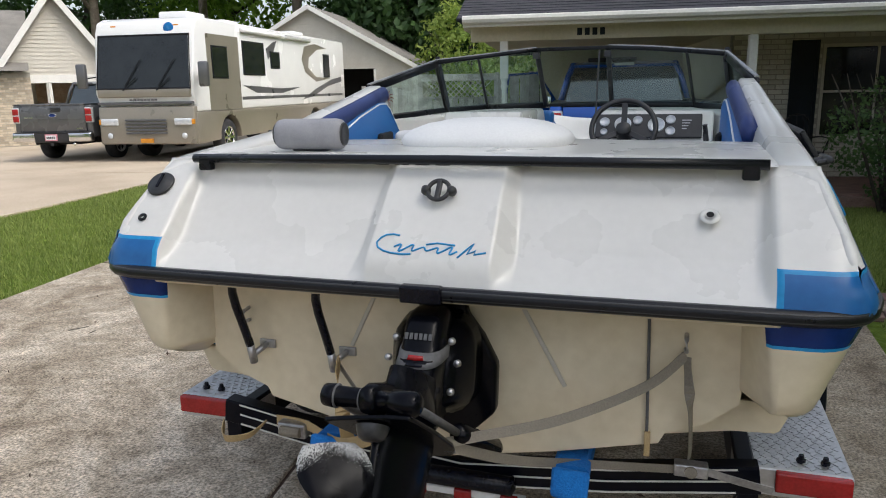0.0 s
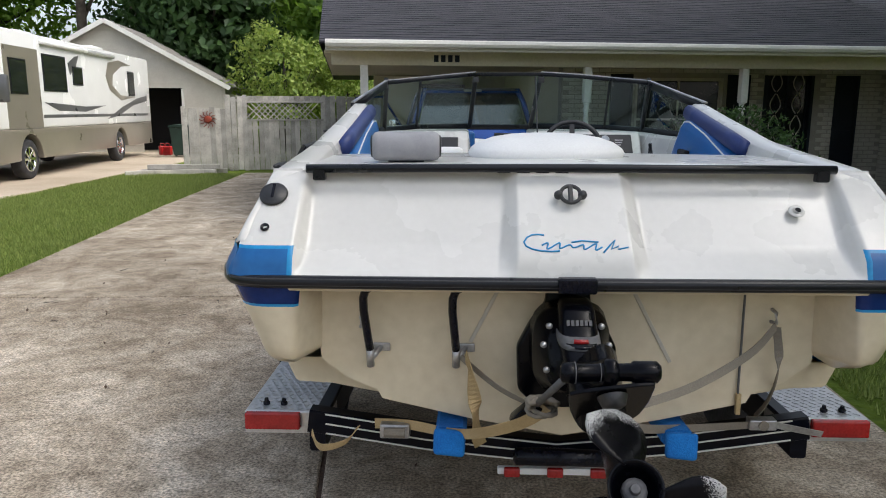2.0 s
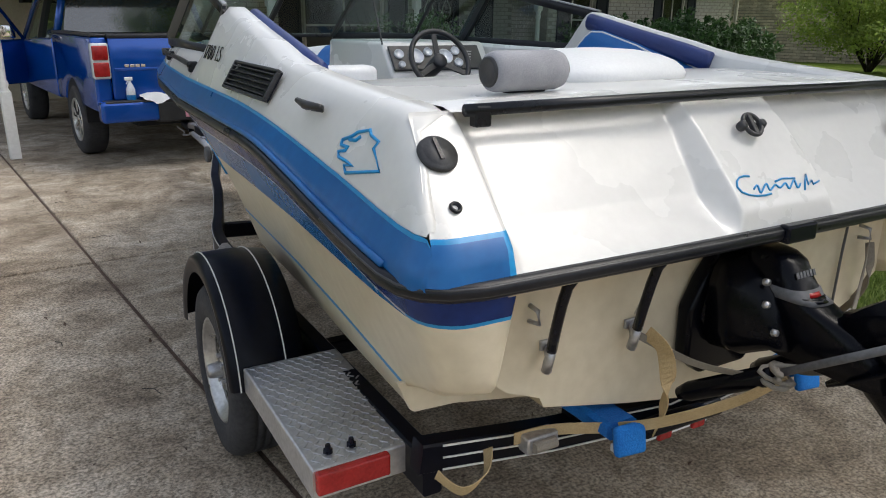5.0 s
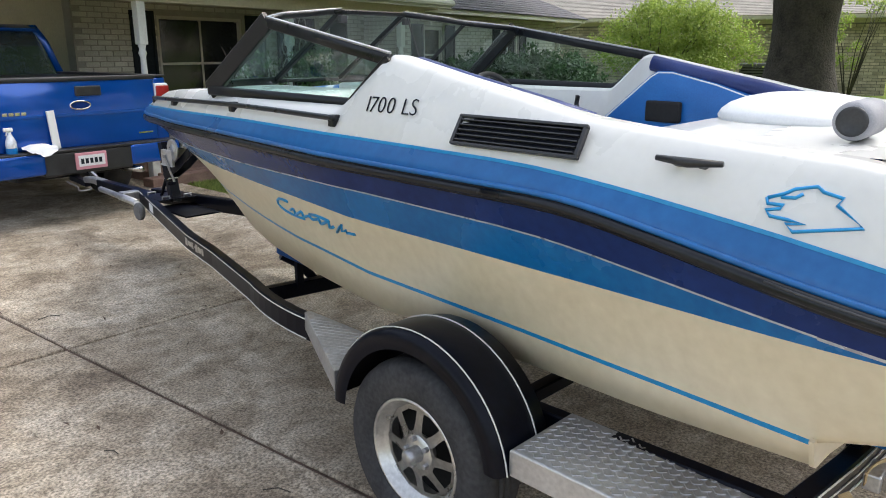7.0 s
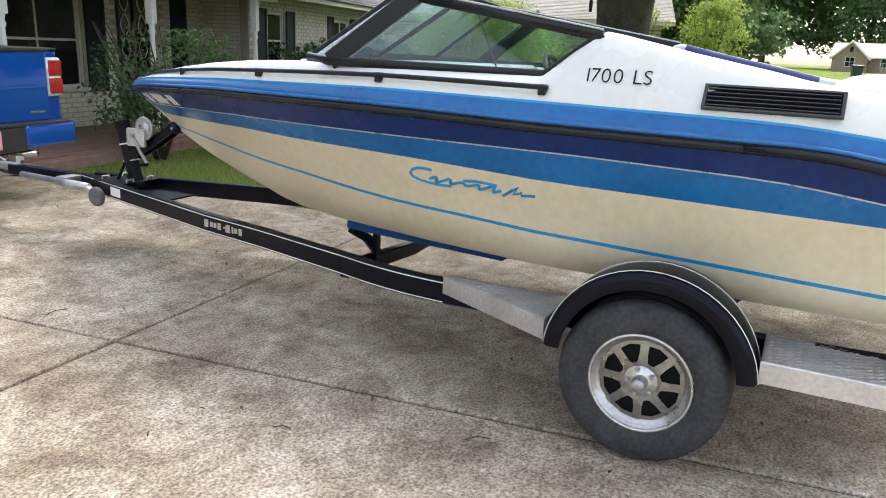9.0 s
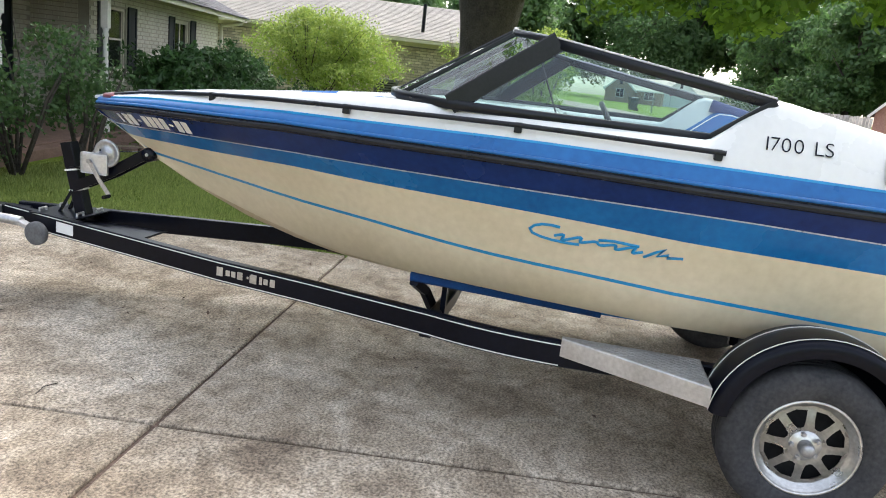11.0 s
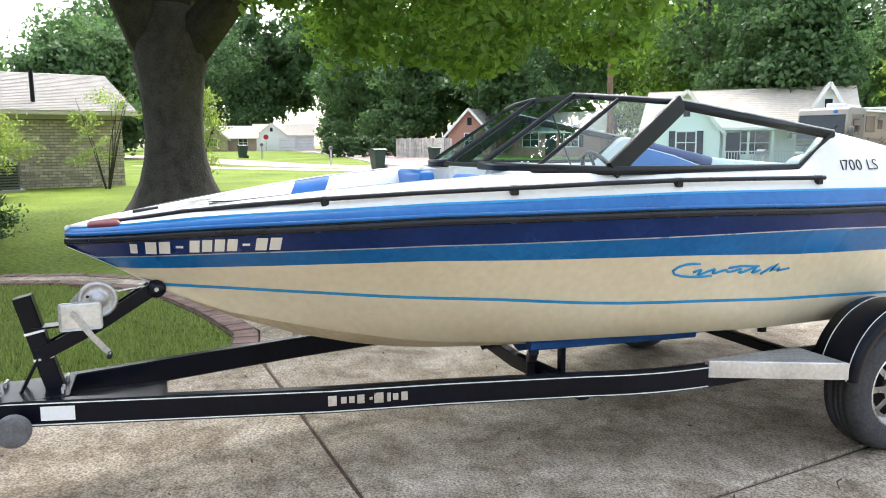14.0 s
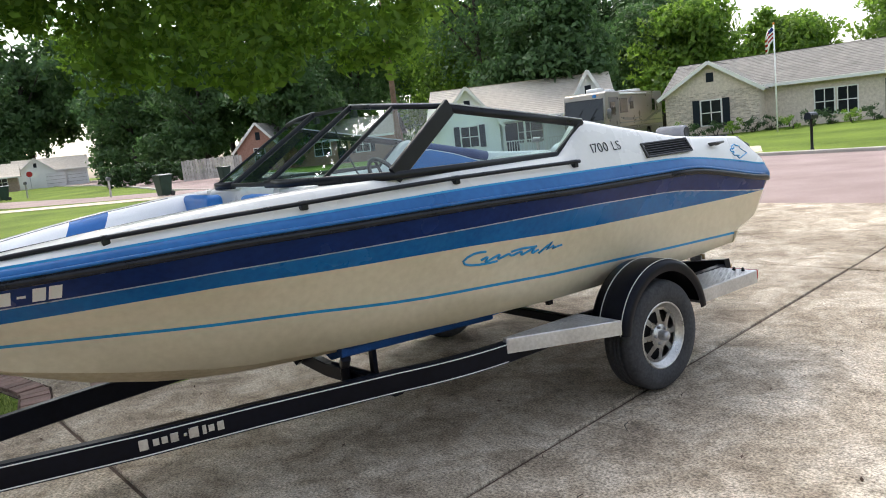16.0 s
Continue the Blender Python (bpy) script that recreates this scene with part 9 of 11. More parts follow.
# ---- shrubs round the house ----
def stems(n, h, r, seed):
    rr = random.Random(seed)
    out = []
    for k in range(n):
        a = rr.uniform(0, 6.283)
        out.append([(0.05 * math.cos(a), 0.05 * math.sin(a), 0.0, 0.022), (0.4 * r * math.cos(a), 0.4 * r * math.sin(a), h * 0.45, 0.014), (0.8 * r * math.cos(a + 0.3), 0.8 * r * math.sin(a + 0.3), h * 0.88, 0.005)])
    return out


grow("shrub", 3.05, 8.42, 0, "loose green shrub growing before the porch posts", "shrub", [], stems(12, 1.9, 0.9, 4), [(0, 0, 1.15, 0.72, 0.72, 0.55), (-0.35, 0.1, 0.8, 0.5, 0.5, 0.45), (0.4, -0.2, 1.35, 0.4, 0.4, 0.36), (0.2, 0.3, 0.6, 0.6, 0.5, 0.4)],
     2500, 0.07, LEAF_FAR, BARK, 11, clump=0.15)
grow("shrub", 3.75, 8.1, 0, "small crooked shrub with pale green leaves on the lawn", "shrub", [(0, 0, 0, 0.07), (-0.05, 0.02, 0.25, 0.05), (0.04, 0, 0.5, 0.035), (0, 0, 0.8, 0.02)], stems(8, 1.4, 0.55, 6),
     [(0, 0, 1.1, 0.5, 0.5, 0.38), (0.35, 0.1, 0.85, 0.4, 0.4, 0.35), (-0.3, 0, 0.7, 0.32, 0.3, 0.25)], 2200, 0.06, LEAF_FAR, BARK, 12, clump=0.11)
for k, (x, y, h, r) in enumerate(((7.75, 9.15, 1.6, 1.2), (9.1, 9.25, 1.68, 1.25), (10.3, 9.75, 1.6, 1.15), (11.4, 10.2, 1.55, 1.15), (12.6, 10.5, 1.5, 1.1))):
    grow("hedge_bush", x, y, 0, "dense dark green clipped bush before the brick wall", "bush", [], stems(9, h * 0.8, r * 0.8, 30 + k),
         [(0, 0, h * 0.52, r * 0.9, r * 0.85, h * 0.46), (r * 0.4, 0.1, h * 0.6, r * 0.55, r * 0.5, h * 0.38), (-r * 0.4, -0.1, h * 0.5, r * 0.6, r * 0.5, h * 0.42), (0.1, -0.3 * r, h * 0.3, r * 0.7, r * 0.6, h * 0.28)],
         13000, 0.095, LEAF_HEDGE, BARK, 40 + k, clump=0.10, group="bushes before the wing")
grow("bush", 17.6, 10.3, 0.32, "big airy yellow-green bush with arching twigs", "bush", [], stems(26, 2.5, 1.9, 8),
     [(0, 0, 1.85, 1.5, 1.8, 0.85), (-0.5, 0.9, 1.4, 1.2, 1.3, 0.8), (0.4, -1.0, 1.5, 1.1, 1.4, 0.8), (-0.1, 0.0, 2.35, 1.0, 1.3, 0.42), (-0.6, -0.8, 0.9, 1.1, 1.2, 0.55)], 26000, 0.085, LEAF_LIGHT, BARK, 21, clump=0.19)
grow("shrub", 9.0, 7.6, 0, "low green shrub beside the big airy bush", "shrub", [], stems(9, 1.0, 0.7, 14), [(0, 0, 0.7, 0.75, 0.7, 0.45), (0.6, 0.2, 0.5, 0.6, 0.6, 0.4)], 4500, 0.07, LEAF_DARK, BARK, 22, clump=0.11)

# ---- the brick house next door to the east ----
east = tagged(new("neighbour_house"), "low tan brick house with a pale shingle roof", "house", kind="structure")
A0, A1 = (18.3, 21.9), (22.5, 5.9)
dE = (Vector((*A1, 0)) - Vector((*A0, 0))).normalized()
nE = Vector((dE.y, -dE.x, 0))
def off(p, along, out):
    q = Vector((*p, 0)) + dE * along - nE * out
    return (q.x, q.y)


eL = (Vector((*A1, 0)) - Vector((*A0, 0))).length
part("brick_wall", poly_slab([A0, A1, off(A1, 0, 9), off(A0, 0, 9)], 0, 2.72, 0), MORTAR_DARK, east)
brick_run(A0, A1, 0.04, 2.44, east, BRICK_ISLAND, size=(0.235, 0.078), proud=0.014, joint=0.014, seed=5)
part("frieze_board", poly_slab([off(A0, 0, -0.03), off(A1, 0, -0.03), off(A1, 0, 0.05), off(A0, 0, 0.05)], 2.46, 2.67, 0), WALL_CREAM, east, "tan painted frieze")
part("fascia", poly_slab([off(A0, -0.4, -0.50), off(A1, 0.4, -0.50), off(A1, 0.4, -0.46), off(A0, -0.4, -0.46)], 2.58, 2.72, 0), WALL_CREAM, east)
eave, ridge = -0.5, 3.95
ev = [Vector((*off(A0, -0.4, eave), 2.69)), Vector((*off(A1, 0.4, eave), 2.69)), Vector((*off(A1, 0.4, ridge), 4.18)), Vector((*off(A0, -0.4, ridge), 4.18)), Vector((*off(A1, 0.4, 9.5), 2.69)), Vector((*off(A0, -0.4, 9.5), 2.69))]
part("roof", poly_slab([off(A0, -0.4, eave + 0.03), off(A1, 0.4, eave + 0.03), off(A1, 0.4, 9.4), off(A0, -0.4, 9.4)], 2.67, 2.688, 0), SHINGLE_GREY, east)
rv, rf = [], []
COURSES = 26
for k in range(COURSES):
    f0, f1 = k / COURSES, (k + 1.12) / COURSES
    for q, up in ((f0, 0.014), (f1, 0.002)):
        a, b = ev[0].lerp(ev[3], q), ev[1].lerp(ev[2], q)
        rv += [a + Vector((0, 0, up)), b + Vector((0, 0, up))]
    i = len(rv) - 4
    rv += [rv[i] - Vector((0, 0, 0.016)), rv[i + 1] - Vector((0, 0, 0.016))]
    rf += [(i, i + 1, i + 3, i + 2), (i + 4, i + 5, i + 1, i)]
courses = attach(new("shingle_courses", mesh_from("shingle_courses", rv, rf, [SHINGLE_GREY])), east, "pale grey-tan shingles")
courses["kind"] = "stuff"
part("back_slope", mesh_bm([ev[3], ev[2], ev[4], ev[5]]), SHINGLE_GREY, east)
part("gable_end", mesh_bm([ev[1] - Vector((0, 0, 0.02)), ev[4] - Vector((0, 0, 0.02)), ev[2] - Vector((0, 0, 0.02))]), SIDING, east)
part("vent_pipe", rod_bm([(22.3, 8.35, 2.6), (22.3, 8.35, 3.95)], 0.065, 10), ANODISED, east, "black vent pipe")
ac = thing("air_conditioner", 20.6, 9.05, 0.33, "grey outdoor air conditioner beside a brick wall", "air conditioner", 14)
part("pad", box_bm(-0.5, 0.5, -0.5, 0.5, 0, 0.08, 0.01), KERB, ac)
part("casing", box_bm(-0.4, 0.4, -0.4, 0.4, 0.08, 0.95, 0.04, 3), RV_GREY, ac)
part("fan_grille", lathe_bm([(0.05, 0.97), (0.32, 0.965), (0.34, 0.95)], 20), ANODISED, ac)
for k in range(9):
    part("louvre", box_bm(-0.41, -0.395, -0.34, 0.34, 0.16 + 0.08 * k, 0.19 + 0.08 * k), ANODISED, ac)
    part("louvre", box_bm(-0.34, 0.34, -0.41, -0.395, 0.16 + 0.08 * k, 0.19 + 0.08 * k), ANODISED, ac)

# ---- fence, gate and clutter at the head of the driveway ----
fence = thing("fence", -7.5, 17.1, -0.03, "weathered grey board fence with a lattice-topped section", "fence", 14.5)
board = bpy.data.meshes.new("board")
bb = box_bm(-0.066, 0.066, -0.011, 0.011, 0.03, 1.66, 0.004, 1)
bb.to_mesh(board)
bb.free()
board.materials.append(FENCE_WOOD)
rf_ = random.Random(9)
for k in range(44):
    u = -0.16 + 0.138 * k
    if u > 5.2:
        break
    tall = 1.0 if u < 0.92 else 0.80 if 1.38 < u < 3.42 else 1.19
    o = attach(new("board", board), fence)
    o.matrix_basis = Matrix.Translation((u, rf_.uniform(-0.007, 0.007), rf_.uniform(-0.03, 0.03) if tall != 0.80 else 0)) @ Matrix.Rotation(rf_.uniform(-0.014, 0.014), 4, "Y") @ Matrix.Diagonal((rf_.uniform(0.97, 1.03), 1, tall, 1))
    if tall == 0.80:
        o = attach(new("board", board), fence)
        o.matrix_basis = Matrix.Translation((u, 0.004, 1.80)) @ Matrix.Diagonal((1, 1, 0.105, 1))
for u in (-0.2, 0.95, 1.36, 3.45, 5.2):
    part("fence_post", box_bm(u - 0.05, u + 0.05, 0.02, 0.12, 0, 2.0 if u > 0.5 else 1.7, 0.006), FENCE_WOOD, fence)
for a, b, z in ((-0.2, 0.9, 0.4), (-0.2, 0.9, 1.3), (1.0, 5.2, 0.4), (1.0, 5.2, 1.15), (1.0, 5.2, 1.86)):
    part("rail", box_bm(a, b, 0.014, 0.05, z - 0.04, z + 0.04), FENCE_WOOD, fence)
part("cap_rail", box_bm(1.38, 3.43, -0.035, 0.012, 1.79, 1.835, 0.005), FENCE_WOOD, fence)
part("mid_rail", box_bm(1.38, 3.43, -0.035, 0.03, 1.325, 1.365, 0.005), FENCE_WOOD, fence)
for k in range(22):
    for s in (-1, 1):
        u = 1.38 + 0.15 * k
        if u + 0.42 < 3.44:
            part("lattice_strip", beam_bm([(u if s > 0 else u + 0.42, 0.004 * s, 1.37), (u + 0.42 if s > 0 else u, 0.004 * s, 1.79)], 0.008, 0.026), FENCE_WOOD, fence)
ornament = thing("sun_ornament", -7.5, 17.1, -0.03, "rusty red metal sun ornament hung on the fence", "ornament", 14.5)
part("disc", lathe_bm([(0, 0.03), (0.07, 0.025), (0.10, 0.0), (0, -0.005)], 20, Matrix.Translation((0.42, -0.03, 1.36)) @ Matrix.Rotation(radians(90), 4, "X")), RUST, ornament, "", True)
for k in range(12):
    a = 2 * math.pi * k / 12
    part("ray", beam_bm([(0.42 + 0.10 * math.cos(a), -0.03, 1.36 + 0.10 * math.sin(a)), (0.42 + 0.15 * math.cos(a + 0.2), -0.03, 1.36 + 0.15 * math.sin(a + 0.2)), (0.42 + 0.22 * math.cos(a), -0.03, 1.36 + 0.22 * math.sin(a))], 0.012, 0.022), RUST, ornament)
for k, (x, y, z, turn, l) in enumerate(((-7.5, 16.45, 0.06, 12, 2.1), (-7.6, 16.2, 0.06, 16, 1.9), (-7.45, 16.33, 0.185, 9, 1.8), (-8.2, 15.9, 0.06, 30, 1.1))):
    tm = thing("timber", x, y, z - 0.09, "old weathered landscape timber lying on the grass", "timber", turn, "timbers on the grass")
    part("timber_body", box_bm(-l / 2, l / 2, -0.08, 0.08, 0, 0.125, 0.015), FENCE_WOOD, tm)
binx = thing("wheelie_bin", -9.95, 22.6, 0.004, "dark green wheeled rubbish bin beside the garage", "bin", 10)
def bin_parts(b, mat):
    body = bmesh.new()
    lo = [body.verts.new(p) for p in ((-0.22, -0.26, 0.06), (0.22, -0.26, 0.06), (0.22, 0.26, 0.06), (-0.22, 0.26, 0.06))]
    hi = [body.verts.new(p) for p in ((-0.29, -0.36, 1.0), (0.29, -0.36, 1.0), (0.29, 0.36, 1.0), (-0.29, 0.36, 1.0))]
    body.faces.new(lo[::-1])
    body.faces.new(hi)
    for k in range(4):
        body.faces.new((lo[k], lo[(k + 1) % 4], hi[(k + 1) % 4], hi[k]))
    bmesh.ops.bevel(body, geom=body.edges[:], offset=0.03, segments=2, affect="EDGES")
    part("bin_body", body, mat, b)
    part("lid", slab_bm([(-0.32, 1.0), (0.32, 1.0), (0.30, 1.05), (0.1, 1.09), (-0.1, 1.09), (-0.30, 1.05)], 0.78, Matrix.Translation((0, -0.40, 0)), bevel=0.01), mat, b)
    for s in (-1, 1):
        part("wheel", lathe_bm([(0, -0.03), (0.12, -0.03), (0.13, 0), (0.12, 0.03), (0, 0.03)], 18, Matrix.Translation((s * 0.24, 0.30, 0.13)) @ Matrix.Rotation(radians(90), 4, "Y")), TYRE, b, "", True)
    part("handle", rod_bm([(-0.24, 0.38, 0.98), (-0.24, 0.44, 0.98), (0.24, 0.44, 0.98), (0.24, 0.38, 0.98)], 0.018, 8), mat, b)


bin_parts(binx, BIN_GREEN)
black_bin = thing("wheelie_bin", -3.78, 17.55, 0.004, "black wheeled rubbish bin against the board fence", "bin", 14)
bin_parts(black_bin, PLASTIC_BLACK)
for k, (x, y) in enumerate(((-10.75, 23.4), (-10.45, 23.6), (-11.05, 23.7))):
    can = thing("fuel_can", x, y, 0.004, "red plastic fuel can standing on the drive", "fuel can", 20 * k, "fuel cans")
    part("can_body", box_bm(-0.14, 0.14, -0.10, 0.10, 0, 0.32, 0.04, 3), RED_LENS, can, "", True)
    part("handle", rod_bm([(-0.09, 0, 0.31), (-0.08, 0, 0.40), (0.05, 0, 0.40), (0.07, 0, 0.31)], 0.014, 8), RED_LENS, can)
    part("spout", rod_bm([(0.08, 0, 0.30), (0.13, 0, 0.40), (0.17, 0, 0.44)], 0.016, 8), PLASTIC_BLACK, can)

# ---- garage and the house beyond the motorhome ----
def lap_siding(parent, p0, p1, z0, z1, mat, peak=None, step=0.125, holes=()):
    """Horizontal lapped boards from p0 to p1; with a peak (u, z) they fill a gable."""
    a, b = Vector((*p0, 0)), Vector((*p1, 0))
    d = (b - a).normalized()
    n = Vector((d.y, -d.x, 0))
    L = (b - a).length
    z = z0
    while z < (peak[1] if peak else z1) - 0.02:
        s, e, top = 0.0, L, min(z + step, peak[1] if peak else z1)
        if peak and z > z1:
            f = (z - z1) / (peak[1] - z1)
            s, e = peak[0] * f, L + (peak[0] - L) * f
        spans = [(s, e)]
        for h in holes:
            if top > h[2] and z < h[3]:
                spans = [q for u, w in spans for q in ((u, min(w, h[0])), (max(u, h[1]), w)) if q[1] - q[0] > 0.02]
        for s, e in spans:
            v = [a + d * s + n * 0.022 + Vector((0, 0, z)), a + d * e + n * 0.022 + Vector((0, 0, z)), a + d * e + Vector((0, 0, top)), a + d * s + Vector((0, 0, top)), a + d * s + Vector((0, 0, z)), a + d * e + Vector((0, 0, z))]
            o = attach(new("siding_board", mesh_from("siding_board", v, [(0, 1, 2, 3), (4, 5, 1, 0)], [mat])), parent)
        z += step


garage = tagged(new("garage"), "beige siding garage with an open dark doorway", "garage", kind="structure")
G0, G1 = (-17.4, 24.6), (-9.55, 25.9)
gl = math.hypot(G1[0] - G0[0], G1[1] - G0[1])
lap_siding(garage, G0, G1, 0.0, 2.55, SIDING, (gl * 0.5, 4.75), holes=((5.0, 6.5, 0, 2.3),))
part("side_wall", poly_slab([G1, (G1[0] + 0.12, G1[1] + 0.02), (G1[0] - 1.2, G1[1] + 7.8), (G1[0] - 1.32, G1[1] + 7.8)], 0, 2.55, 0), SIDING, garage)
# near-black sheet across the doorway, painted as the shade within
part("garage_shade_sheet", poly_slab([(-17.3, 26.2), (-9.8, 27.4), (-9.9, 27.6), (-17.4, 26.4)], 0, 2.5, 0), UNLIT_BLACK, garage, "near-black sheet standing in for the garage's unlit inside")
gd = Vector((G1[0] - G0[0], G1[1] - G0[1], 0)).normalized()
gn = Vector((-gd.y, gd.x, 0))
gp = Vector((*G0, 0)) + gd * (gl / 2) + Vector((0, 0, 4.82))
for s in (-1, 1):
    e = gp + gd * s * (gl / 2 + 0.35) + Vector((0, 0, -2.40))
    q = [e - gn * 0.3, gp - gn * 0.3, gp + gn * 8, e + gn * 8]
    part("roof_slope", mesh_bm(q), SHINGLE_GREY, garage)
    part("barge_board", beam_bm([e - gn * 0.32 - Vector((0, 0, 0.06)), gp - gn * 0.32 - Vector((0, 0, 0.06))], 0.04, 0.16), WALL_WHITE, garage, "white barge board")
part("door_trim", beam_bm([Vector((*G0, 0)) + gd * 6.52 - gn * 0.03 + Vector((0, 0, 0.0)), Vector((*G0, 0)) + gd * 6.52 - gn * 0.03 + Vector((0, 0, 2.35))], 0.08, 0.05), WALL_WHITE, garage)

west = tagged(new("gabled_house"), "siding gable over a brick carport beyond the motorhome", "house", kind="structure")
W1 = (-17.55, 18.75)
W0 = (W1[0] - 3.1 * math.cos(radians(45)), W1[1] - 3.1 * math.sin(radians(45)))
lap_siding(west, W0, W1, 2.2, 2.45, SIDING, (1.55, 4.75))
wd = Vector((W1[0] - W0[0], W1[1] - W0[1], 0)).normalized()
wnn = Vector((-wd.y, wd.x, 0))
wp = Vector((*W0, 0)) + wd * 1.55 + Vector((0, 0, 4.85))
for s in (-1, 1):
    e = wp + wd * s * 1.95 + Vector((0, 0, -2.75))
    part("roof_slope", mesh_bm([e - wnn * 0.3, wp - wnn * 0.3, wp + wnn * 7, e + wnn * 7]), SHINGLE_GREY, west)
    part("barge_board", beam_bm([e - wnn * 0.32 - Vector((0, 0, 0.06)), wp - wnn * 0.32 - Vector((0, 0, 0.06))], 0.05, 0.18), WALL_WHITE, west, "white barge board")
part("carport_beam", beam_bm([Vector((*W0, 2.1)), Vector((*W1, 2.1))], 0.14, 0.26), WALL_WHITE, west)
part("carport_post", beam_bm([Vector((*W1, 0)) - wd * 1.9, Vector((*W1, 2.0)) - wd * 1.9], 0.12, 0.12), WALL_WHITE, west)
part("carport_post", beam_bm([Vector((*W1, 0)) - wd * 0.1, Vector((*W1, 2.0)) - wd * 0.1], 0.12, 0.12), WALL_WHITE, west)
b0 = Vector((*W0, 0)) + wnn * 4.5 - wd * 4
b1 = Vector((*W1, 0)) + wnn * 4.5 + wd * 1
part("back_wall", poly_slab([(b0.x, b0.y), (b1.x, b1.y), (b1.x + wnn.x * 0.2, b1.y + wnn.y * 0.2), (b0.x + wnn.x * 0.2, b0.y + wnn.y * 0.2)], 0, 2.3, 0), BRICK_TAN, west)
c0 = Vector((*W0, 0)) - wd * 5 - wnn * 0.2
c1 = Vector((*W0, 0)) + wd * 0.7 - wnn * 0.2
part("brick_wall", poly_slab([(c0.x, c0.y), (c1.x, c1.y), (c1.x + wnn.x * 5, c1.y + wnn.y * 5), (c0.x + wnn.x * 5, c0.y + wnn.y * 5)], 0, 2.3, 0), MORTAR, west)
brick_run((c0.x, c0.y), (c1.x, c1.y), 0.03, 2.2, west, BRICK_ISLAND, seed=8)
part("main_roof", mesh_bm([c0 - wnn * 0.4 + Vector((0, 0, 2.35)) - wd * 3, c1 - wnn * 0.4 + Vector((0, 0, 2.35)), c1 + wnn * 4.5 + Vector((0, 0, 4.6)), c0 + wnn * 4.5 + Vector((0, 0, 4.6)) - wd * 3]), SHINGLE_GREY, west)

# ---- grass along the driveway ----
def grass(patches, seed, h):
    rng = np.random.default_rng(seed)
    pts = []
    for outline, n in patches:
        o = np.array(outline)
        lo, hi = o.min(axis=0), o.max(axis=0)
        q = lo + (hi - lo) * rng.random((n * 2, 2))
        inside = np.zeros(len(q), bool)
        for (x0, y0), (x1, y1) in zip(o, np.roll(o, -1, axis=0)):
            cross = ((y0 > q[:, 1]) != (y1 > q[:, 1])) & (q[:, 0] < (x1 - x0) * (q[:, 1] - y0) / (y1 - y0 + 1e-12) + x0)
            inside ^= cross
        q = q[inside][:n]
        tuft = np.sin(q[:, 0] * 3.1 + 1.3 * np.sin(q[:, 1] * 2.3)) * np.sin(q[:, 1] * 2.7 + 1.1 * np.sin(q[:, 0] * 1.9))
        pts.append(np.column_stack([q, h * (0.75 + 0.3 * tuft + 0.4 * rng.random(len(q)))]))
    p = np.concatenate(pts)
    n = len(p)
    a = rng.random(n) * 6.283
    lean = rng.normal(scale=0.35, size=(n, 2)) * p[:, 2:3]
    w = 0.005 + 0.004 * rng.random(n)
    v = np.zeros((n, 3, 3))
    v[:, 0, 0], v[:, 0, 1] = p[:, 0] - w * np.cos(a), p[:, 1] - w * np.sin(a)
    v[:, 1, 0], v[:, 1, 1] = p[:, 0] + w * np.cos(a), p[:, 1] + w * np.sin(a)
    v[:, :2, 2] = -0.035
    v[:, 2, 0], v[:, 2, 1], v[:, 2, 2] = p[:, 0] + lean[:, 0], p[:, 1] + lean[:, 1], -0.03 + p[:, 2]
    me = bpy.data.meshes.new("grass")
    me.vertices.add(3 * n)
    me.vertices.foreach_set("co", v.reshape(-1))
    me.loops.add(3 * n)
    me.loops.foreach_set("vertex_index", np.arange(3 * n, dtype=np.int32))
    me.polygons.add(n)
    me.polygons.foreach_set("loop_start", (3 * np.arange(n)).astype(np.int32))
    me.update(calc_edges=True)
    me.materials.append(LEAF_GRASS)
    return me


tagged(new("grass", grass([([(1.93, 4.48), (2.7, 4.42), (3.5, 4.62), (4.5, 4.95), (5.3, 5.45), (5.9, 6.2), (6.15, 7.0), (6.2, 8.0), (5.6, 8.9), (1.7, 8.6), (1.68, 8.0), (1.86, 5.0)], 52000),
                           ([(1.83, -1.9), (2.6, -5.5), (6, -5.6), (6.5, 3.0), (5, 4.0), (3.6, 3.75), (2.7, 3.6), (1.96, 3.7)], 60000),
                           ([(-4.06, -4.5), (-4.02, -2.2), (-4.75, 3.9), (-5.44, 10.1), (-5.92, 16.3), (-8.9, 16.5), (-8.75, 11), (-8.1, 6), (-8.1, -4)], 110000)], 5, 0.055)),
       "short mown grass beside the concrete drive", "grass", kind="stuff")
litter_rng = np.random.default_rng(8)
litter = np.column_stack([litter_rng.uniform(-4.2, 1.6, 260), litter_rng.uniform(-2.0, 9.0, 260), np.full(260, 0.006)])
tagged(new("leaf_litter", leaf_sheet("leaf_litter", litter, litter_rng.uniform(0.012, 0.04, 260), MULCH, litter_rng, lift=3.0, slim=0.5)), "dry leaf litter scattered over the concrete", "leaf litter", kind="stuff")
twigs_rng = random.Random(4)
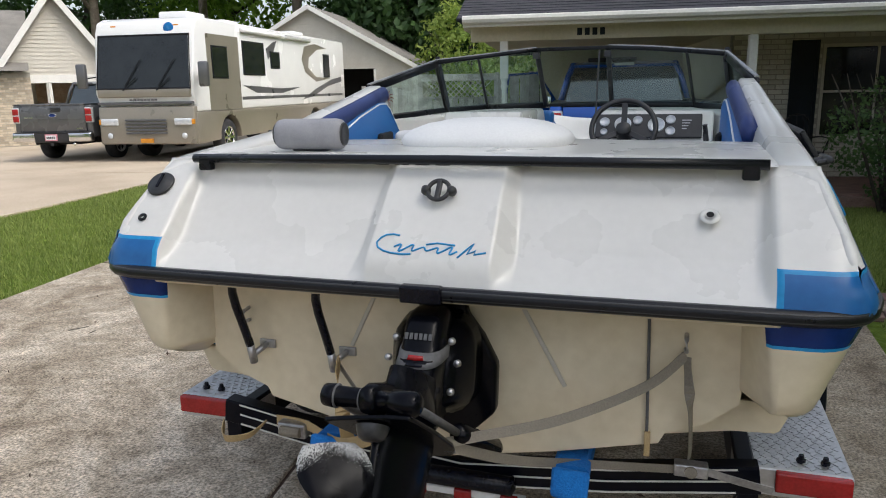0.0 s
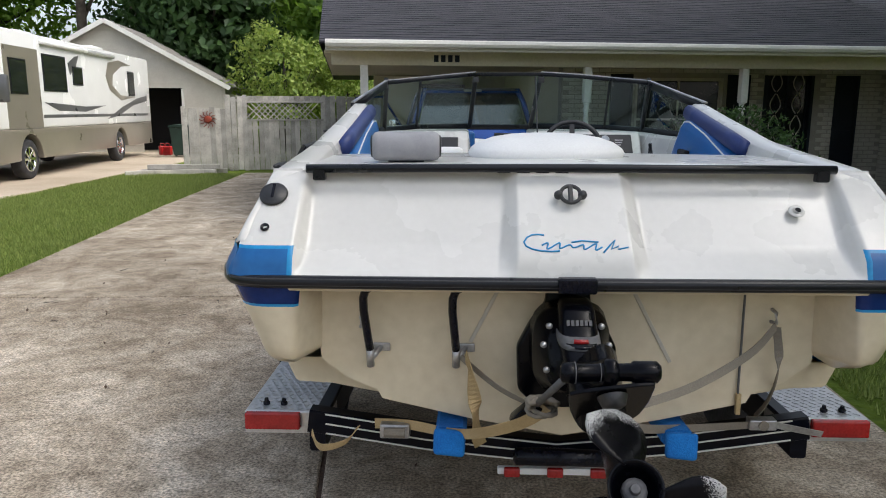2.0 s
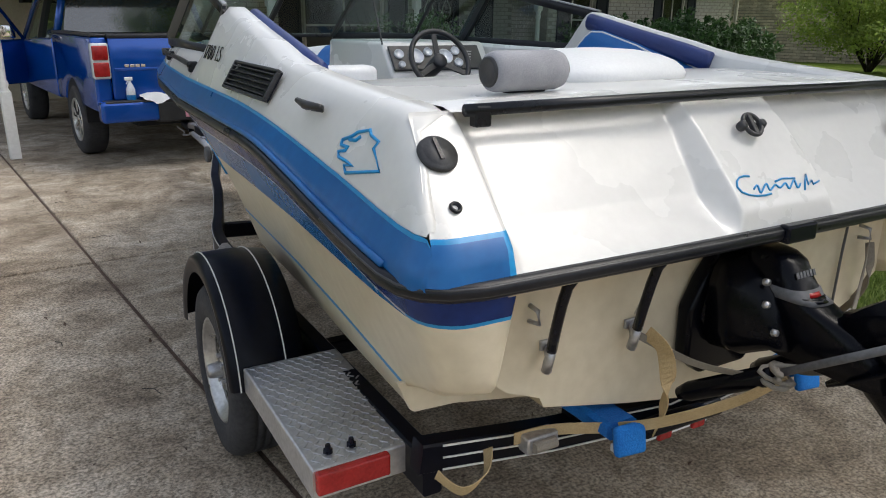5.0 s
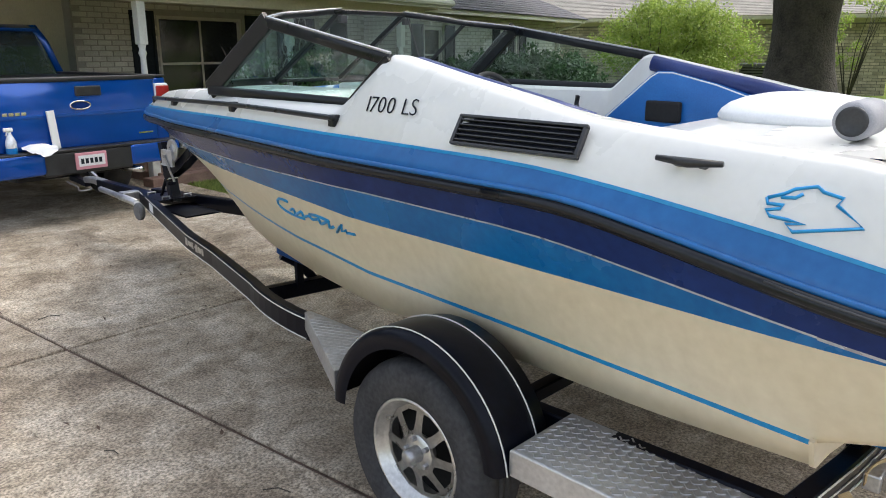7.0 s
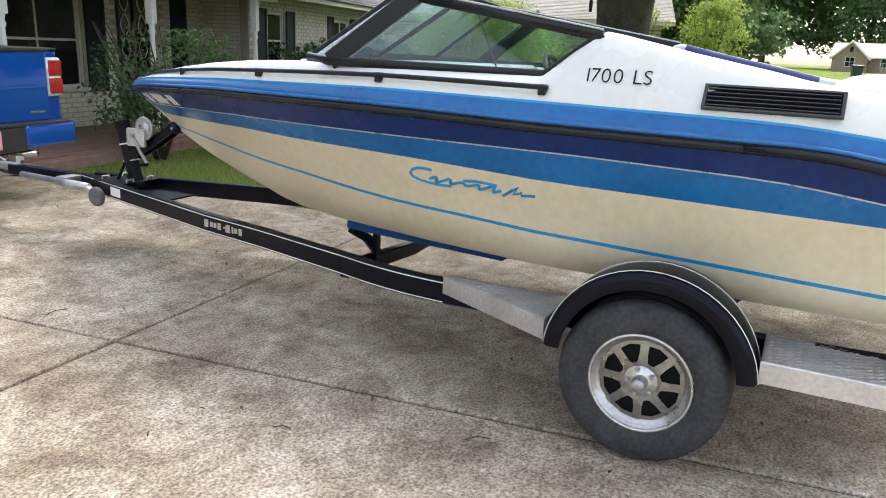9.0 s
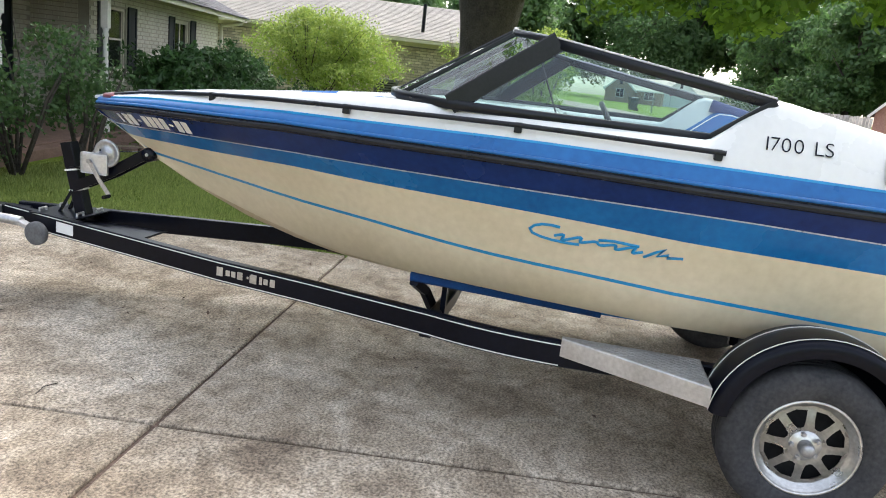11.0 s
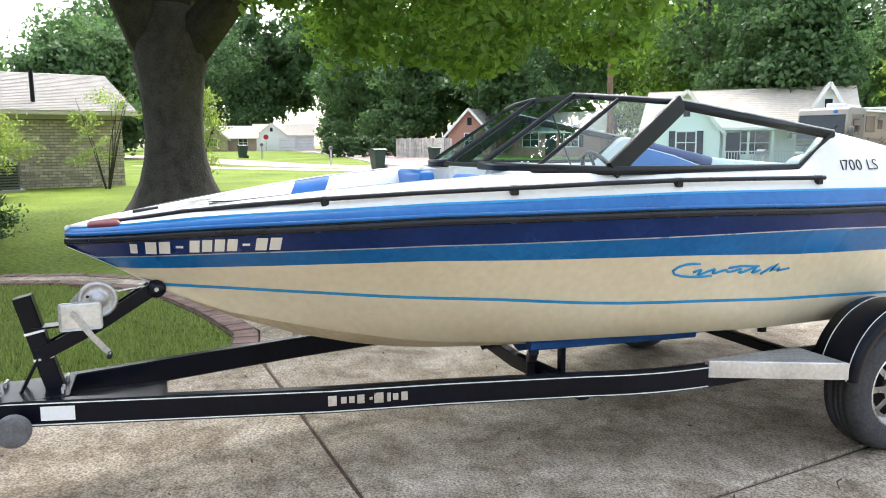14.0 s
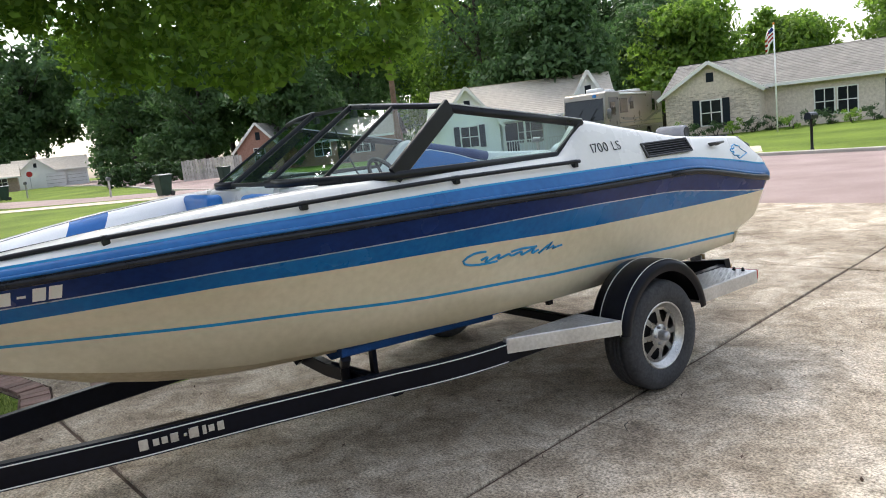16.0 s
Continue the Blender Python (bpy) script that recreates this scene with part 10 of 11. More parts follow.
for k in range(14):
    x, y, a, l = twigs_rng.uniform(-3.9, -0.9), twigs_rng.uniform(1.5, 7.0), twigs_rng.uniform(0, 3.14), twigs_rng.uniform(0.05, 0.14)
    tw = part("twig", rod_bm([(x, y, 0.004), (x + 0.5 * l * math.cos(a), y + 0.5 * l * math.sin(a), 0.008), (x + l * math.cos(a + 0.3), y + l * math.sin(a + 0.3), 0.004)], 0.0025, 5), BARK, None)
    tagged(tw, "thin dry twig fallen on the concrete", "twig", group="twigs")

# ---- the great oak beside the lawn ----
OAK_LIMBS = [
    [(0.0, -0.35, 2.6, 0.50), (-0.9, -1.5, 4.0, 0.42), (-2.4, -2.9, 4.85, 0.34), (-4.4, -4.4, 5.2, 0.26), (-6.4, -6.2, 5.3, 0.15), (-7.8, -7.6, 5.6, 0.05)],
    [(0.0, 0.3, 2.6, 0.50), (-0.3, 1.1, 4.4, 0.40), (-1.0, 2.6, 6.6, 0.30), (-1.8, 4.2, 8.6, 0.16), (-2.2, 5.5, 10.0, 0.05)],
    [(0.1, 0.0, 2.6, 0.55), (0.5, -0.2, 5.0, 0.45), (0.4, -0.8, 8.0, 0.30), (0.8, -0.6, 11.0, 0.10)],
    [(-2.4, -2.9, 4.85, 0.22), (-3.4, -2.6, 5.6, 0.16), (-5.2, -2.2, 5.9, 0.09), (-6.6, -2.0, 5.4, 0.03)],
    [(-4.4, -4.4, 5.2, 0.14), (-5.2, -4.6, 4.6, 0.08), (-6.2, -5.0, 3.9, 0.03)],
    [(-6.0, -5.8, 5.3, 0.10), (-6.6, -5.9, 4.5, 0.05), (-7.0, -6.3, 3.6, 0.02)],
    [(0.3, -0.5, 4.0, 0.34), (1.8, -2.2, 6.0, 0.24), (3.6, -4.4, 7.4, 0.12), (5.0, -6.0, 8.2, 0.04)],
    [(0.3, 0.5, 4.6, 0.30), (2.4, 2.4, 6.6, 0.20), (4.6, 4.2, 8.2, 0.06)],
]
OAK_LOBES = [(-5.3, -3.1, 3.75, 1.2, 1.1, 0.75), (-6.2, -4.6, 3.35, 1.1, 1.0, 0.7), (-6.8, -6.3, 3.9, 1.4, 1.4, 0.9), (-5.0, -1.8, 4.7, 1.5, 1.3, 0.8), (-7.4, -8.0, 5.0, 1.6, 1.6, 1.0),
             (-4.0, -5.6, 4.6, 1.6, 1.5, 0.9), (-2.6, -4.4, 5.9, 2.0, 2.0, 1.1), (-5.6, -3.6, 6.6, 3.0, 3.0, 1.4), (-2.0, -7.0, 5.4, 2.2, 2.2, 1.2), (-4.4, 0.6, 6.6, 2.4, 2.2, 1.2), (-7.6, -5.0, 6.2, 2.0, 2.4, 1.2),
             (-2.8, 3.6, 7.6, 2.8, 2.6, 1.5), (0.5, -0.5, 10.5, 4.5, 4.5, 2.2), (3.8, -4.5, 8.2, 3.2, 3.2, 1.8), (4.2, 3.8, 8.6, 3.2, 3.2, 1.8), (-3.4, -1.0, 9.0, 3.4, 3.4, 1.8), (0.6, -7.5, 7.4, 3.0, 3.0, 1.6), (1.6, -4.6, 4.9, 1.4, 1.4, 0.7),
             # unseen upper lobes, added so that the oak shades the boat and drive
             (-5.6, -4.6, 10.0, 3.8, 3.8, 1.6), (-5.2, 2.0, 10.2, 3.8, 3.8, 1.6), (-3.6, -9.0, 10.2, 3.6, 3.6, 1.6), (-1.0, 6.5, 10.0, 3.6, 3.6, 1.6),
             (-0.6, 3.4, 6.9, 2.4, 2.2, 1.2), (1.6, 6.0, 7.4, 3.0, 2.8, 1.3), (-1.5, 7.6, 7.6, 3.0, 2.8, 1.2), (2.2, 1.2, 6.8, 2.4, 2.4, 1.2), (-2.2, 1.4, 7.4, 2.4, 2.2, 1.2)]
K = 0.83
OAK_LIMBS = [[(K * p[0], K * p[1], K * p[2] + 0.95, K * p[3]) for p in l] for l in OAK_LIMBS]
OAK_LOBES = [tuple(K * c for c in l) for l in OAK_LOBES]
grow("oak_tree", 11.2, 4.55, 0.24, "massive dark-barked oak with low spreading limbs on the lawn", "tree",
     [(0, 0, -0.2, 1.45), (0, 0, 0.02, 1.12), (0, 0, 0.12, 1.0), (0.0, 0.0, 0.35, 0.84), (0, 0, 0.7, 0.67), (0, 0, 1.1, 0.57), (0, 0, 1.5, 0.525), (0, 0, 1.9, 0.53), (0, 0, 2.4, 0.57), (0, 0, 2.9, 0.66), (0.05, 0, 3.3, 0.66), (0.1, 0, 3.9, 0.45)],
     OAK_LIMBS, OAK_LOBES, 175000, 0.145, LEAF_OAK, BARK, 77, clump=0.24)
grow("shrub", 20.1, 3.8, 0.30, "bright green loose shrub at the corner of the brick house", "shrub", [(0, 0, 0, 0.06), (0.03, 0, 0.8, 0.045), (0, 0.05, 2.2, 0.015)], stems(8, 2.8, 1.0, 19),
     [(0, 0, 2.0, 0.9, 0.95, 0.9), (0.1, 0.2, 1.1, 0.8, 0.8, 0.6), (-0.1, 0, 2.8, 0.5, 0.5, 0.45)], 6500, 0.10, LEAF_LIGHT, BARK, 78, clump=0.18)
grow("shrub", 20.3, 6.3, 0.34, "thin pale green vine shrub against the brick wall", "shrub", [], stems(10, 3.0, 0.9, 20),
     [(0, 0, 2.2, 0.8, 0.9, 0.9), (0.1, 0.5, 1.2, 0.7, 0.7, 0.6)], 1300, 0.08, LEAF_LIGHT, BARK, 79, clump=0.16)

# ---- woods to the north ----
grow("tree", -7.3, 26.5, 0, "bright green young tree behind the board fence", "tree", [(0, 0, 0, 0.12), (0.05, 0, 1.5, 0.09), (0, 0, 4.0, 0.03)], stems(10, 4.2, 2.0, 23),
     [(0, 0, 3.0, 2.0, 1.8, 1.4), (1.2, 0, 2.4, 1.4, 1.2, 1.1), (-0.8, 0.3, 3.9, 1.1, 1.1, 0.9), (2.6, 0.4, 2.6, 1.4, 1.2, 1.0), (0.4, 0, 1.5, 2.0, 1.5, 0.9)], 8000, 0.19, LEAF_LIGHT, BARK, 81, clump=0.28)
for k, (x, y, h) in enumerate(((-16.2, 34.6, 19), (-14.0, 35.5, 21), (-20.5, 37, 20), (-26, 36, 19), (-31, 33, 20), (-7.5, 38, 20), (-1.5, 37, 19), (5, 36, 18))):
    far_tree(x, y, h, 4.2, LEAF_DARK, 100 + k, "tall pine with a bare straight trunk and dark crown", 0.28, 0.38, 6500, 0.42, bark=BARK_PINE)
for k, (x, y, h, r, leaf) in enumerate(((-11, 43, 13, 6, LEAF_OAK), (-19, 44, 14, 6.5, LEAF_DARK), (-28, 42, 13, 6.5, LEAF_OAK), (-4, 45, 13, 6, LEAF_DARK), (-38, 40, 13, 7, LEAF_DARK), (4, 45, 13, 6.5, LEAF_OAK), (14, 44, 12, 6.5, LEAF_DARK), (24, 43, 12, 6, LEAF_OAK), (-40, 26, 13, 6.5, LEAF_OAK), (-5.5, 31.5, 8, 3.6, LEAF_OAK), (-12.5, 33, 9, 4, LEAF_DARK))):
    far_tree(x, y, h, r, leaf, 130 + k, "dense leafy woodland tree behind the houses", 0.3, 0.08, 9000, 0.45)

# ---- trees to the east and across the street ----
for k in range(12):
    a = radians(88 + 5.2 * k)
    d = 138 + 8 * ((k * 5) % 3)
    far_tree(d * math.sin(a), 5 + d * math.cos(a), 26 + 2.2 * ((k * 7) % 4), 12.0, LEAF_FAR, 250 + k, "leafy tree in the far wooded skyline", 0.5, 0.03, 11000, 1.3, z=1.5)
for k, (x, y, h, r, leaf) in enumerate(((40, 27, 9.0, 5, LEAF_OAK), (50, 18, 9.5, 5, LEAF_FAR), (60, 12, 8.5, 4.5, LEAF_FAR), (36, 20, 6.5, 3.6, LEAF_LIGHT), (100, 14, 17, 8, LEAF_FAR), (62, 9, 11, 5, LEAF_FAR),
                                         (128, -30, 24, 11, LEAF_FAR), (80, -28, 19, 9, LEAF_FAR), (68, -38, 18, 9, LEAF_FAR), (136, -6, 22, 11, LEAF_FAR), (60, -27, 13, 6, LEAF_FAR), (72, -22, 14, 6, LEAF_FAR), (100, -26, 19, 9, LEAF_FAR), (88, -19, 15, 6, LEAF_FAR), (22, 30, 8, 4.5, LEAF_OAK))):
    far_tree(x, y, h, r, leaf, 160 + k, "leafy street tree beyond the neighbouring gardens", 0.3, 0.06, 14000, 0.40 + 0.022 * r, z=0.4)
for k, (x, y, h, r, leaf, low) in enumerate(((46, -38, 19.5, 8.0, LEAF_FAR, 0.2), (36, -50, 11.5, 5.5, LEAF_FAR, 0.15), (36, -36, 11.5, 5.0, LEAF_FAR, 0.3), (31.5, -48, 10.0, 4.8, LEAF_OAK, 0.1), (29, -58, 8.6, 5.0, LEAF_OAK, 0.1), (20, -62, 9.5, 5.5, LEAF_OAK, 0.1), (12, -56, 9.5, 5.5, LEAF_FAR, 0.1), (56, -42, 14, 7, LEAF_OAK, 0.1), (2, -60, 9.5, 6, LEAF_OAK, 0.1), (-10, -58, 10, 6, LEAF_FAR, 0.1), (-24, -54, 11, 7, LEAF_OAK, 0.1))):
    far_tree(x, y, h, r, leaf, 190 + k, "broad dark tree behind the houses opposite", 0.32, low, 15000, 0.48, z=0.4)

# ---- houses across the street ----
BRICK_ROSE = brick_courses("rose_brown_brick", (0.22, 0.11, 0.08), (0.36, 0.20, 0.155))
BRICK_PALE = brick_courses("pale_pink_brick", (0.40, 0.33, 0.27), (0.62, 0.54, 0.46))
def far_window(parent, x, z, w, h, y, shutters=False):
    win = new("window")
    win.matrix_basis = Matrix.Translation((x, y, z))
    attach(win, parent, "white-framed window")
    part("pane", box_bm(-w / 2, w / 2, -0.01, 0.03, 0, h), PANE_DARK, win)
    fr = bmesh.new()
    for a, b, c, d in ((-w / 2 - 0.07, -w / 2, -0.06, h + 0.06), (w / 2, w / 2 + 0.07, -0.06, h + 0.06), (-w / 2, w / 2, h, h + 0.07), (-w / 2, w / 2, -0.07, 0), (-0.025, 0.025, 0, h), (-w / 2, w / 2, h / 2 - 0.025, h / 2 + 0.025)):
        box_bm(a, b, -0.05, 0.01, c, d, bm=fr)
    part("frame", fr, WALL_WHITE, win)
    if shutters:
        for s in (-1, 1):
            part("shutter", box_bm(s * (w / 2 + 0.10), s * (w / 2 + 0.48), -0.06, -0.01, -0.08, h + 0.08, 0.01), SHUTTER, win, "dark louvred shutter")


def gable_face(parent, x0, x1, z0, z1, y, wall, trim=True):
    xm = (x0 + x1) / 2
    part("gable", slab_bm([(x0, z0), (x1, z0), (xm, z1)], 0.15, Matrix.Translation((0, y, 0))), wall, parent)


def shingled(parent, quad, mat, rows):
    a, b, c, d = [Vector(q) for q in quad]
    v, f = [], []
    for k in range(rows):
        q0, q1 = k / rows, (k + 1.1) / rows
        i = len(v)
        v += [a.lerp(d, q0) + Vector((0, 0, 0.02)), b.lerp(c, q0) + Vector((0, 0, 0.02)), b.lerp(c, q1), a.lerp(d, q1), a.lerp(d, q0) - Vector((0, 0, 0.03)), b.lerp(c, q0) - Vector((0, 0, 0.03))]
        f += [(i, i + 1, i + 2, i + 3), (i + 4, i + 5, i + 1, i)]
    o = attach(new("roof", mesh_from("roof", v, f, [mat])), parent)
    o["kind"] = "stuff"
    return o


def street_house(x, y, z, turn, width, depth, eave, peak, wall, roof, label, wings=(), windows=(), doors=(), bricks=None):
    """Ridge along the front; wings are front gables (x0, x1, forward, peak)."""
    h = thing("house", x, y, z, label, "house", turn)
    w = width / 2
    part("wall_shell", box_bm(-w, w, 0, depth, -0.6, eave), wall, h)
    m = depth / 2
    shingled(h, [(-w - 0.4, -0.45, eave - 0.02), (w + 0.4, -0.45, eave - 0.02), (w + 0.4, m, peak), (-w - 0.4, m, peak)], roof, 20)
    shingled(h, [(w + 0.4, depth + 0.45, eave - 0.02), (-w - 0.4, depth + 0.45, eave - 0.02), (-w - 0.4, m, peak), (w + 0.4, m, peak)], roof, 8)
    for s in (-1, 1):
        part("end_gable", mesh_bm([(s * w, 0, eave), (s * w, depth, eave), (s * w, m, peak - 0.05)]), wall, h)
    part("fascia", box_bm(-w - 0.4, w + 0.4, -0.49, -0.45, eave - 0.16, eave + 0.02), WALL_WHITE, h)
    for x0, x1, fwd, pk in wings:
        part("wing", box_bm(x0, x1, -fwd, 0.0, -0.6, eave), wall, h)
        gable_face(h, x0, x1, eave, pk - 0.12, -fwd, wall)
        xm = (x0 + x1) / 2
        for s, xe in ((-1, x0 - 0.35), (1, x1 + 0.35)):
            ze = eave - 0.35 * (pk - eave) / ((x1 - x0) / 2)
            q = [(xe, -fwd - 0.35, ze), (xe, m * 0.9, ze), (xm, m * 0.9, pk), (xm, -fwd - 0.35, pk)]
            shingled(h, q if s > 0 else [q[1], q[0], q[3], q[2]], roof, 10)
            part("barge_board", beam_bm([(xe, -fwd - 0.37, ze - 0.05), (xm, -fwd - 0.37, pk - 0.05)], 0.05, 0.20), WALL_WHITE, h)
        part("gable_vent", box_bm(xm - 0.2, xm + 0.2, -fwd - 0.05, -fwd, eave + (pk - eave) * 0.30, eave + (pk - eave) * 0.62, 0.01), SHUTTER, h, "dark louvred gable vent")
        if bricks:
            brick_run((x0, -fwd), (x1, -fwd), -0.5, eave - 0.05, h, bricks, seed=3)
    for xx, zz, ww, hh, yy, sh in windows:
        far_window(h, xx, zz, ww, hh, yy - 0.02, sh)
    for xx, ww, yy in doors:
        part("front_door", box_bm(xx - ww / 2, xx + ww / 2, yy - 0.05, yy, 0.0, 2.05, 0.02), SHUTTER, h, "dark front door")
    return h


def polar(az, d, cx=-3.6, cy=5.2):
    """A place by bearing and distance from where the walk ends; bearings count from a line 1.8 degrees west of north."""
    return cx + d * math.sin(radians(az - 1.8)), cy + d * math.cos(radians(az - 1.8))


SHINGLE_TAN = surface("pale_tan_shingles", (0.44, 0.39, 0.32), (0.60, 0.54, 0.46), rough=0.9, scale=3, fine=40, bump=0.4)
CLAP_WHITE = surface("bright_white_clapboard", (0.80, 0.80, 0.78), (0.88, 0.88, 0.86), rough=0.5, scale=2, fine=30, bump=0.1)
x, y = polar(119.6, 66)
street_house(x, y, 0.55, -132, 13.5, 8, 2.1, 3.9, BRICK_ROSE, SHINGLE_GREY, "brown brick bungalow with a front gable and grey roof", [(-6.6, -2.6, 1.5, 4.2)],
             [(-4.6, 0.8, 0.9, 1.2, -1.5, False), (0.6, 0.8, 1.4, 1.2, 0, False), (4.2, 0.8, 1.2, 1.2, 0, True)], [(2.4, 0.95, 0)])
x, y = polar(135.6, 50)
white_house = street_house(x, y, 0.13, -134, 12.0, 8, 2.35, 4.95, CLAP_WHITE, SHINGLE_TAN, "white clapboard house with two front gables and a railed porch", [(-5.4, -1.4, 1.2, 4.7), (3.0, 6.0, 0.6, 4.9)],
                           [(-3.4, 0.8, 1.1, 1.3, -1.2, True), (0.6, 0.7, 1.6, 1.4, 0, False), (4.5, 0.8, 1.1, 1.3, -0.6, False)], [(-0.7, 0.95, 0)])
for k in range(4):
    part("porch_post", box_bm(-1.2 + 1.35 * k, -1.06 + 1.35 * k, -1.35, -1.21, -0.5, 2.2), WALL_WHITE, white_house)
part("porch_roof", box_bm(-1.5, 3.2, -1.6, 0.0, 2.18, 2.32), WALL_WHITE, white_house)
part("porch_rail", box_bm(-1.1, 2.9, -1.32, -1.26, 0.85, 0.92), WALL_WHITE, white_house)
for k in range(24):
    part("baluster", box_bm(-1.05 + 0.165 * k, -1.01 + 0.165 * k, -1.31, -1.27, 0.0, 0.86), WALL_WHITE, white_house)
part("porch_deck", box_bm(-1.4, 3.1, -1.5, 0, -0.6, 0.0), WALL_CREAM, white_house)
x, y = polar(140.4, 43.5)
motorhome(pose(x, y, 0.03, 0, 0, -160), "brown and silver motorhome parked across the street", True)
x, y = polar(157.0, 45.5)
brick_house = street_house(x, y, 0.25, -160, 17.0, 8, 2.45, 4.35, BRICK_PALE, SHINGLE_GREY, "tan brick ranch house with a shuttered window in its front gable", [(-8.3, -3.2, 1.6, 4.05)],
                           [(-5.75, 0.55, 1.05, 1.35, -1.6, True), (-0.2, 0.5, 0.9, 1.35, 0, False), (0.9, 0.5, 0.9, 1.35, 0, False), (6.4, 0.6, 1.4, 1.2, 0, True)], [(3.1, 0.95, 0)], BRICK_PALE)
for k in range(11):
    px, py = polar(147.2 + 1.25 * k, 42.6 + 0.5 * (k % 3))
    grow("shrub", px, py, 0.16, "small rounded foundation shrub before the brick house", "shrub", [], stems(5, 0.6, 0.4, 300 + k), [(0, 0, 0.45, 0.5, 0.5, 0.42), (0.2, 0.1, 0.6, 0.3, 0.3, 0.3)], 420, 0.12, LEAF_DARK if k % 3 else LEAF_OAK, BARK, 310 + k, 0.12, "foundation shrubs")
x, y = polar(101.1, 120)
white_garage = street_house(x, y, 0.9, -99, 9.3, 8, 2.4, 4.3, CLAP_WHITE, SHINGLE_TAN, "distant white house with two garage doors", [(-4.4, 0.4, 0.8, 4.3)], [], [])
for x0 in (-0.9, 1.9):
    door = part("garage_door", box_bm(x0, x0 + 2.5, -0.86 if x0 < 0 else -0.06, -0.81 if x0 < 0 else -0.01, 0, 2.0), RV_WHITE, white_garage, "white panelled garage door")
    for k in range(3):
        part("door_groove", box_bm(x0, x0 + 2.5, -0.88 if x0 < 0 else -0.08, -0.86 if x0 < 0 else -0.06, 0.5 + 0.5 * k, 0.54 + 0.5 * k), RV_BEIGE, door)
x, y = polar(96.9, 110)
street_house(x, y, 0.82, -98, 8, 7, 2.0, 3.8, BRICK_BROWN, SHINGLE_TAN, "distant brick house with a gabled front at the corner", [(-3.8, 0.2, 1.2, 3.9)], [(-1.8, 0.8, 1.0, 1.1, -1.2, False), (2.2, 0.8, 1.2, 1.1, 0, False)], [])

# ---- street furniture ----
fx, fy = polar(153.8, 41)
flagpole = thing("flagpole", fx, fy, 0.14, "white flagpole with a furled red and white striped flag", "flagpole")
part("pole", rod_bm([(0, 0, 0), (0, 0, 2.5), (0, 0, 5.3)], 0.035, 10), RV_WHITE, flagpole, "", True)
part("finial", lathe_bm([(0, 5.42), (0.05, 5.38), (0.06, 5.34), (0.04, 5.29), (0, 5.28)], 12), AMBER_LENS, flagpole, "gold finial", True)
for k in range(7):
    part("flag_stripe", rod_bm([(0.04, 0, 5.15 - 0.09 * k), (0.22, 0.06, 5.05 - 0.11 * k), (0.36, -0.03, 4.86 - 0.12 * k), (0.42, 0.03, 4.62 - 0.12 * k)], 0.05, 6), RED_LENS if k % 2 else RAG, flagpole, "", True)
part("flag_canton", rod_bm([(0.05, -0.02, 5.12), (0.18, 0.02, 4.98), (0.26, -0.05, 4.76)], 0.10, 8), PAINT_NAVY, flagpole, "blue corner of the flag", True)
POLE_BROWN = surface("brown_pole_wood", (0.10, 0.065, 0.042), (0.20, 0.14, 0.095), rough=0.9, scale=5, fine=40, bump=0.5)
ux, uy = polar(126.3, 31)
pole = thing("utility_pole", ux, uy, -0.05, "brown weathered wooden utility pole", "utility pole")
part("shaft", rod_bm([(0, 0, 0), (0.05, 0, 5), (0.12, 0, 10.5)], 0.14, 12, radii=[0.125, 0.11, 0.09]), POLE_BROWN, pole, "", True)
part("cross_arm", box_bm(-1.1, 1.3, -0.06, 0.06, 9.7, 9.82), POLE_BROWN, pole)
for s in (-1.0, 0.0, 1.2):
    part("insulator", lathe_bm([(0.04, 9.82), (0.06, 9.9), (0.03, 9.98), (0, 10.0)], 10, Matrix.Translation((s, 0, 0))), STONE_POT, pole)
mailbox = thing("mailbox", 7.7, -18.3, 0.0, "black mailbox on a black post at the kerb", "mailbox", 0)
part("post", lathe_bm([(0.09, 0), (0.06, 0.06), (0.045, 0.12), (0.045, 0.95), (0.06, 1.0)], 14), ANODISED, mailbox, "", True)
mb = slab_bm([(-0.10, 0), (0.10, 0), (0.10, 0.12), (0.07, 0.19), (0, 0.22), (-0.07, 0.19), (-0.10, 0.12)], 0.46, Matrix.Translation((0, -0.25, 1.0)), bevel=0.006)
part("box", mb, ANODISED, mailbox)
part("box_door", slab_bm([(-0.105, 0), (0.105, 0), (0.105, 0.12), (0.073, 0.195), (0, 0.225), (-0.073, 0.195), (-0.105, 0.12)], 0.02, Matrix.Translation((0, 0.21, 0.998))), SHUTTER, mailbox)
part("flag", box_bm(0.105, 0.115, -0.05, 0.10, 1.12, 1.16), RUST, mailbox, "small red flag")
for x, y, z in ((32.7, -5.65, 0.32), (44.85, -13.3, 0.33), (57.9, -1.6, 0.62)):
    b = thing("wheelie_bin", x, y, z, "dark wheeled rubbish bin standing at the kerb", "bin", 200, "bins at the kerb")
    bin_parts(b, BIN_GREEN)
sx, sy = polar(99.75, 100)
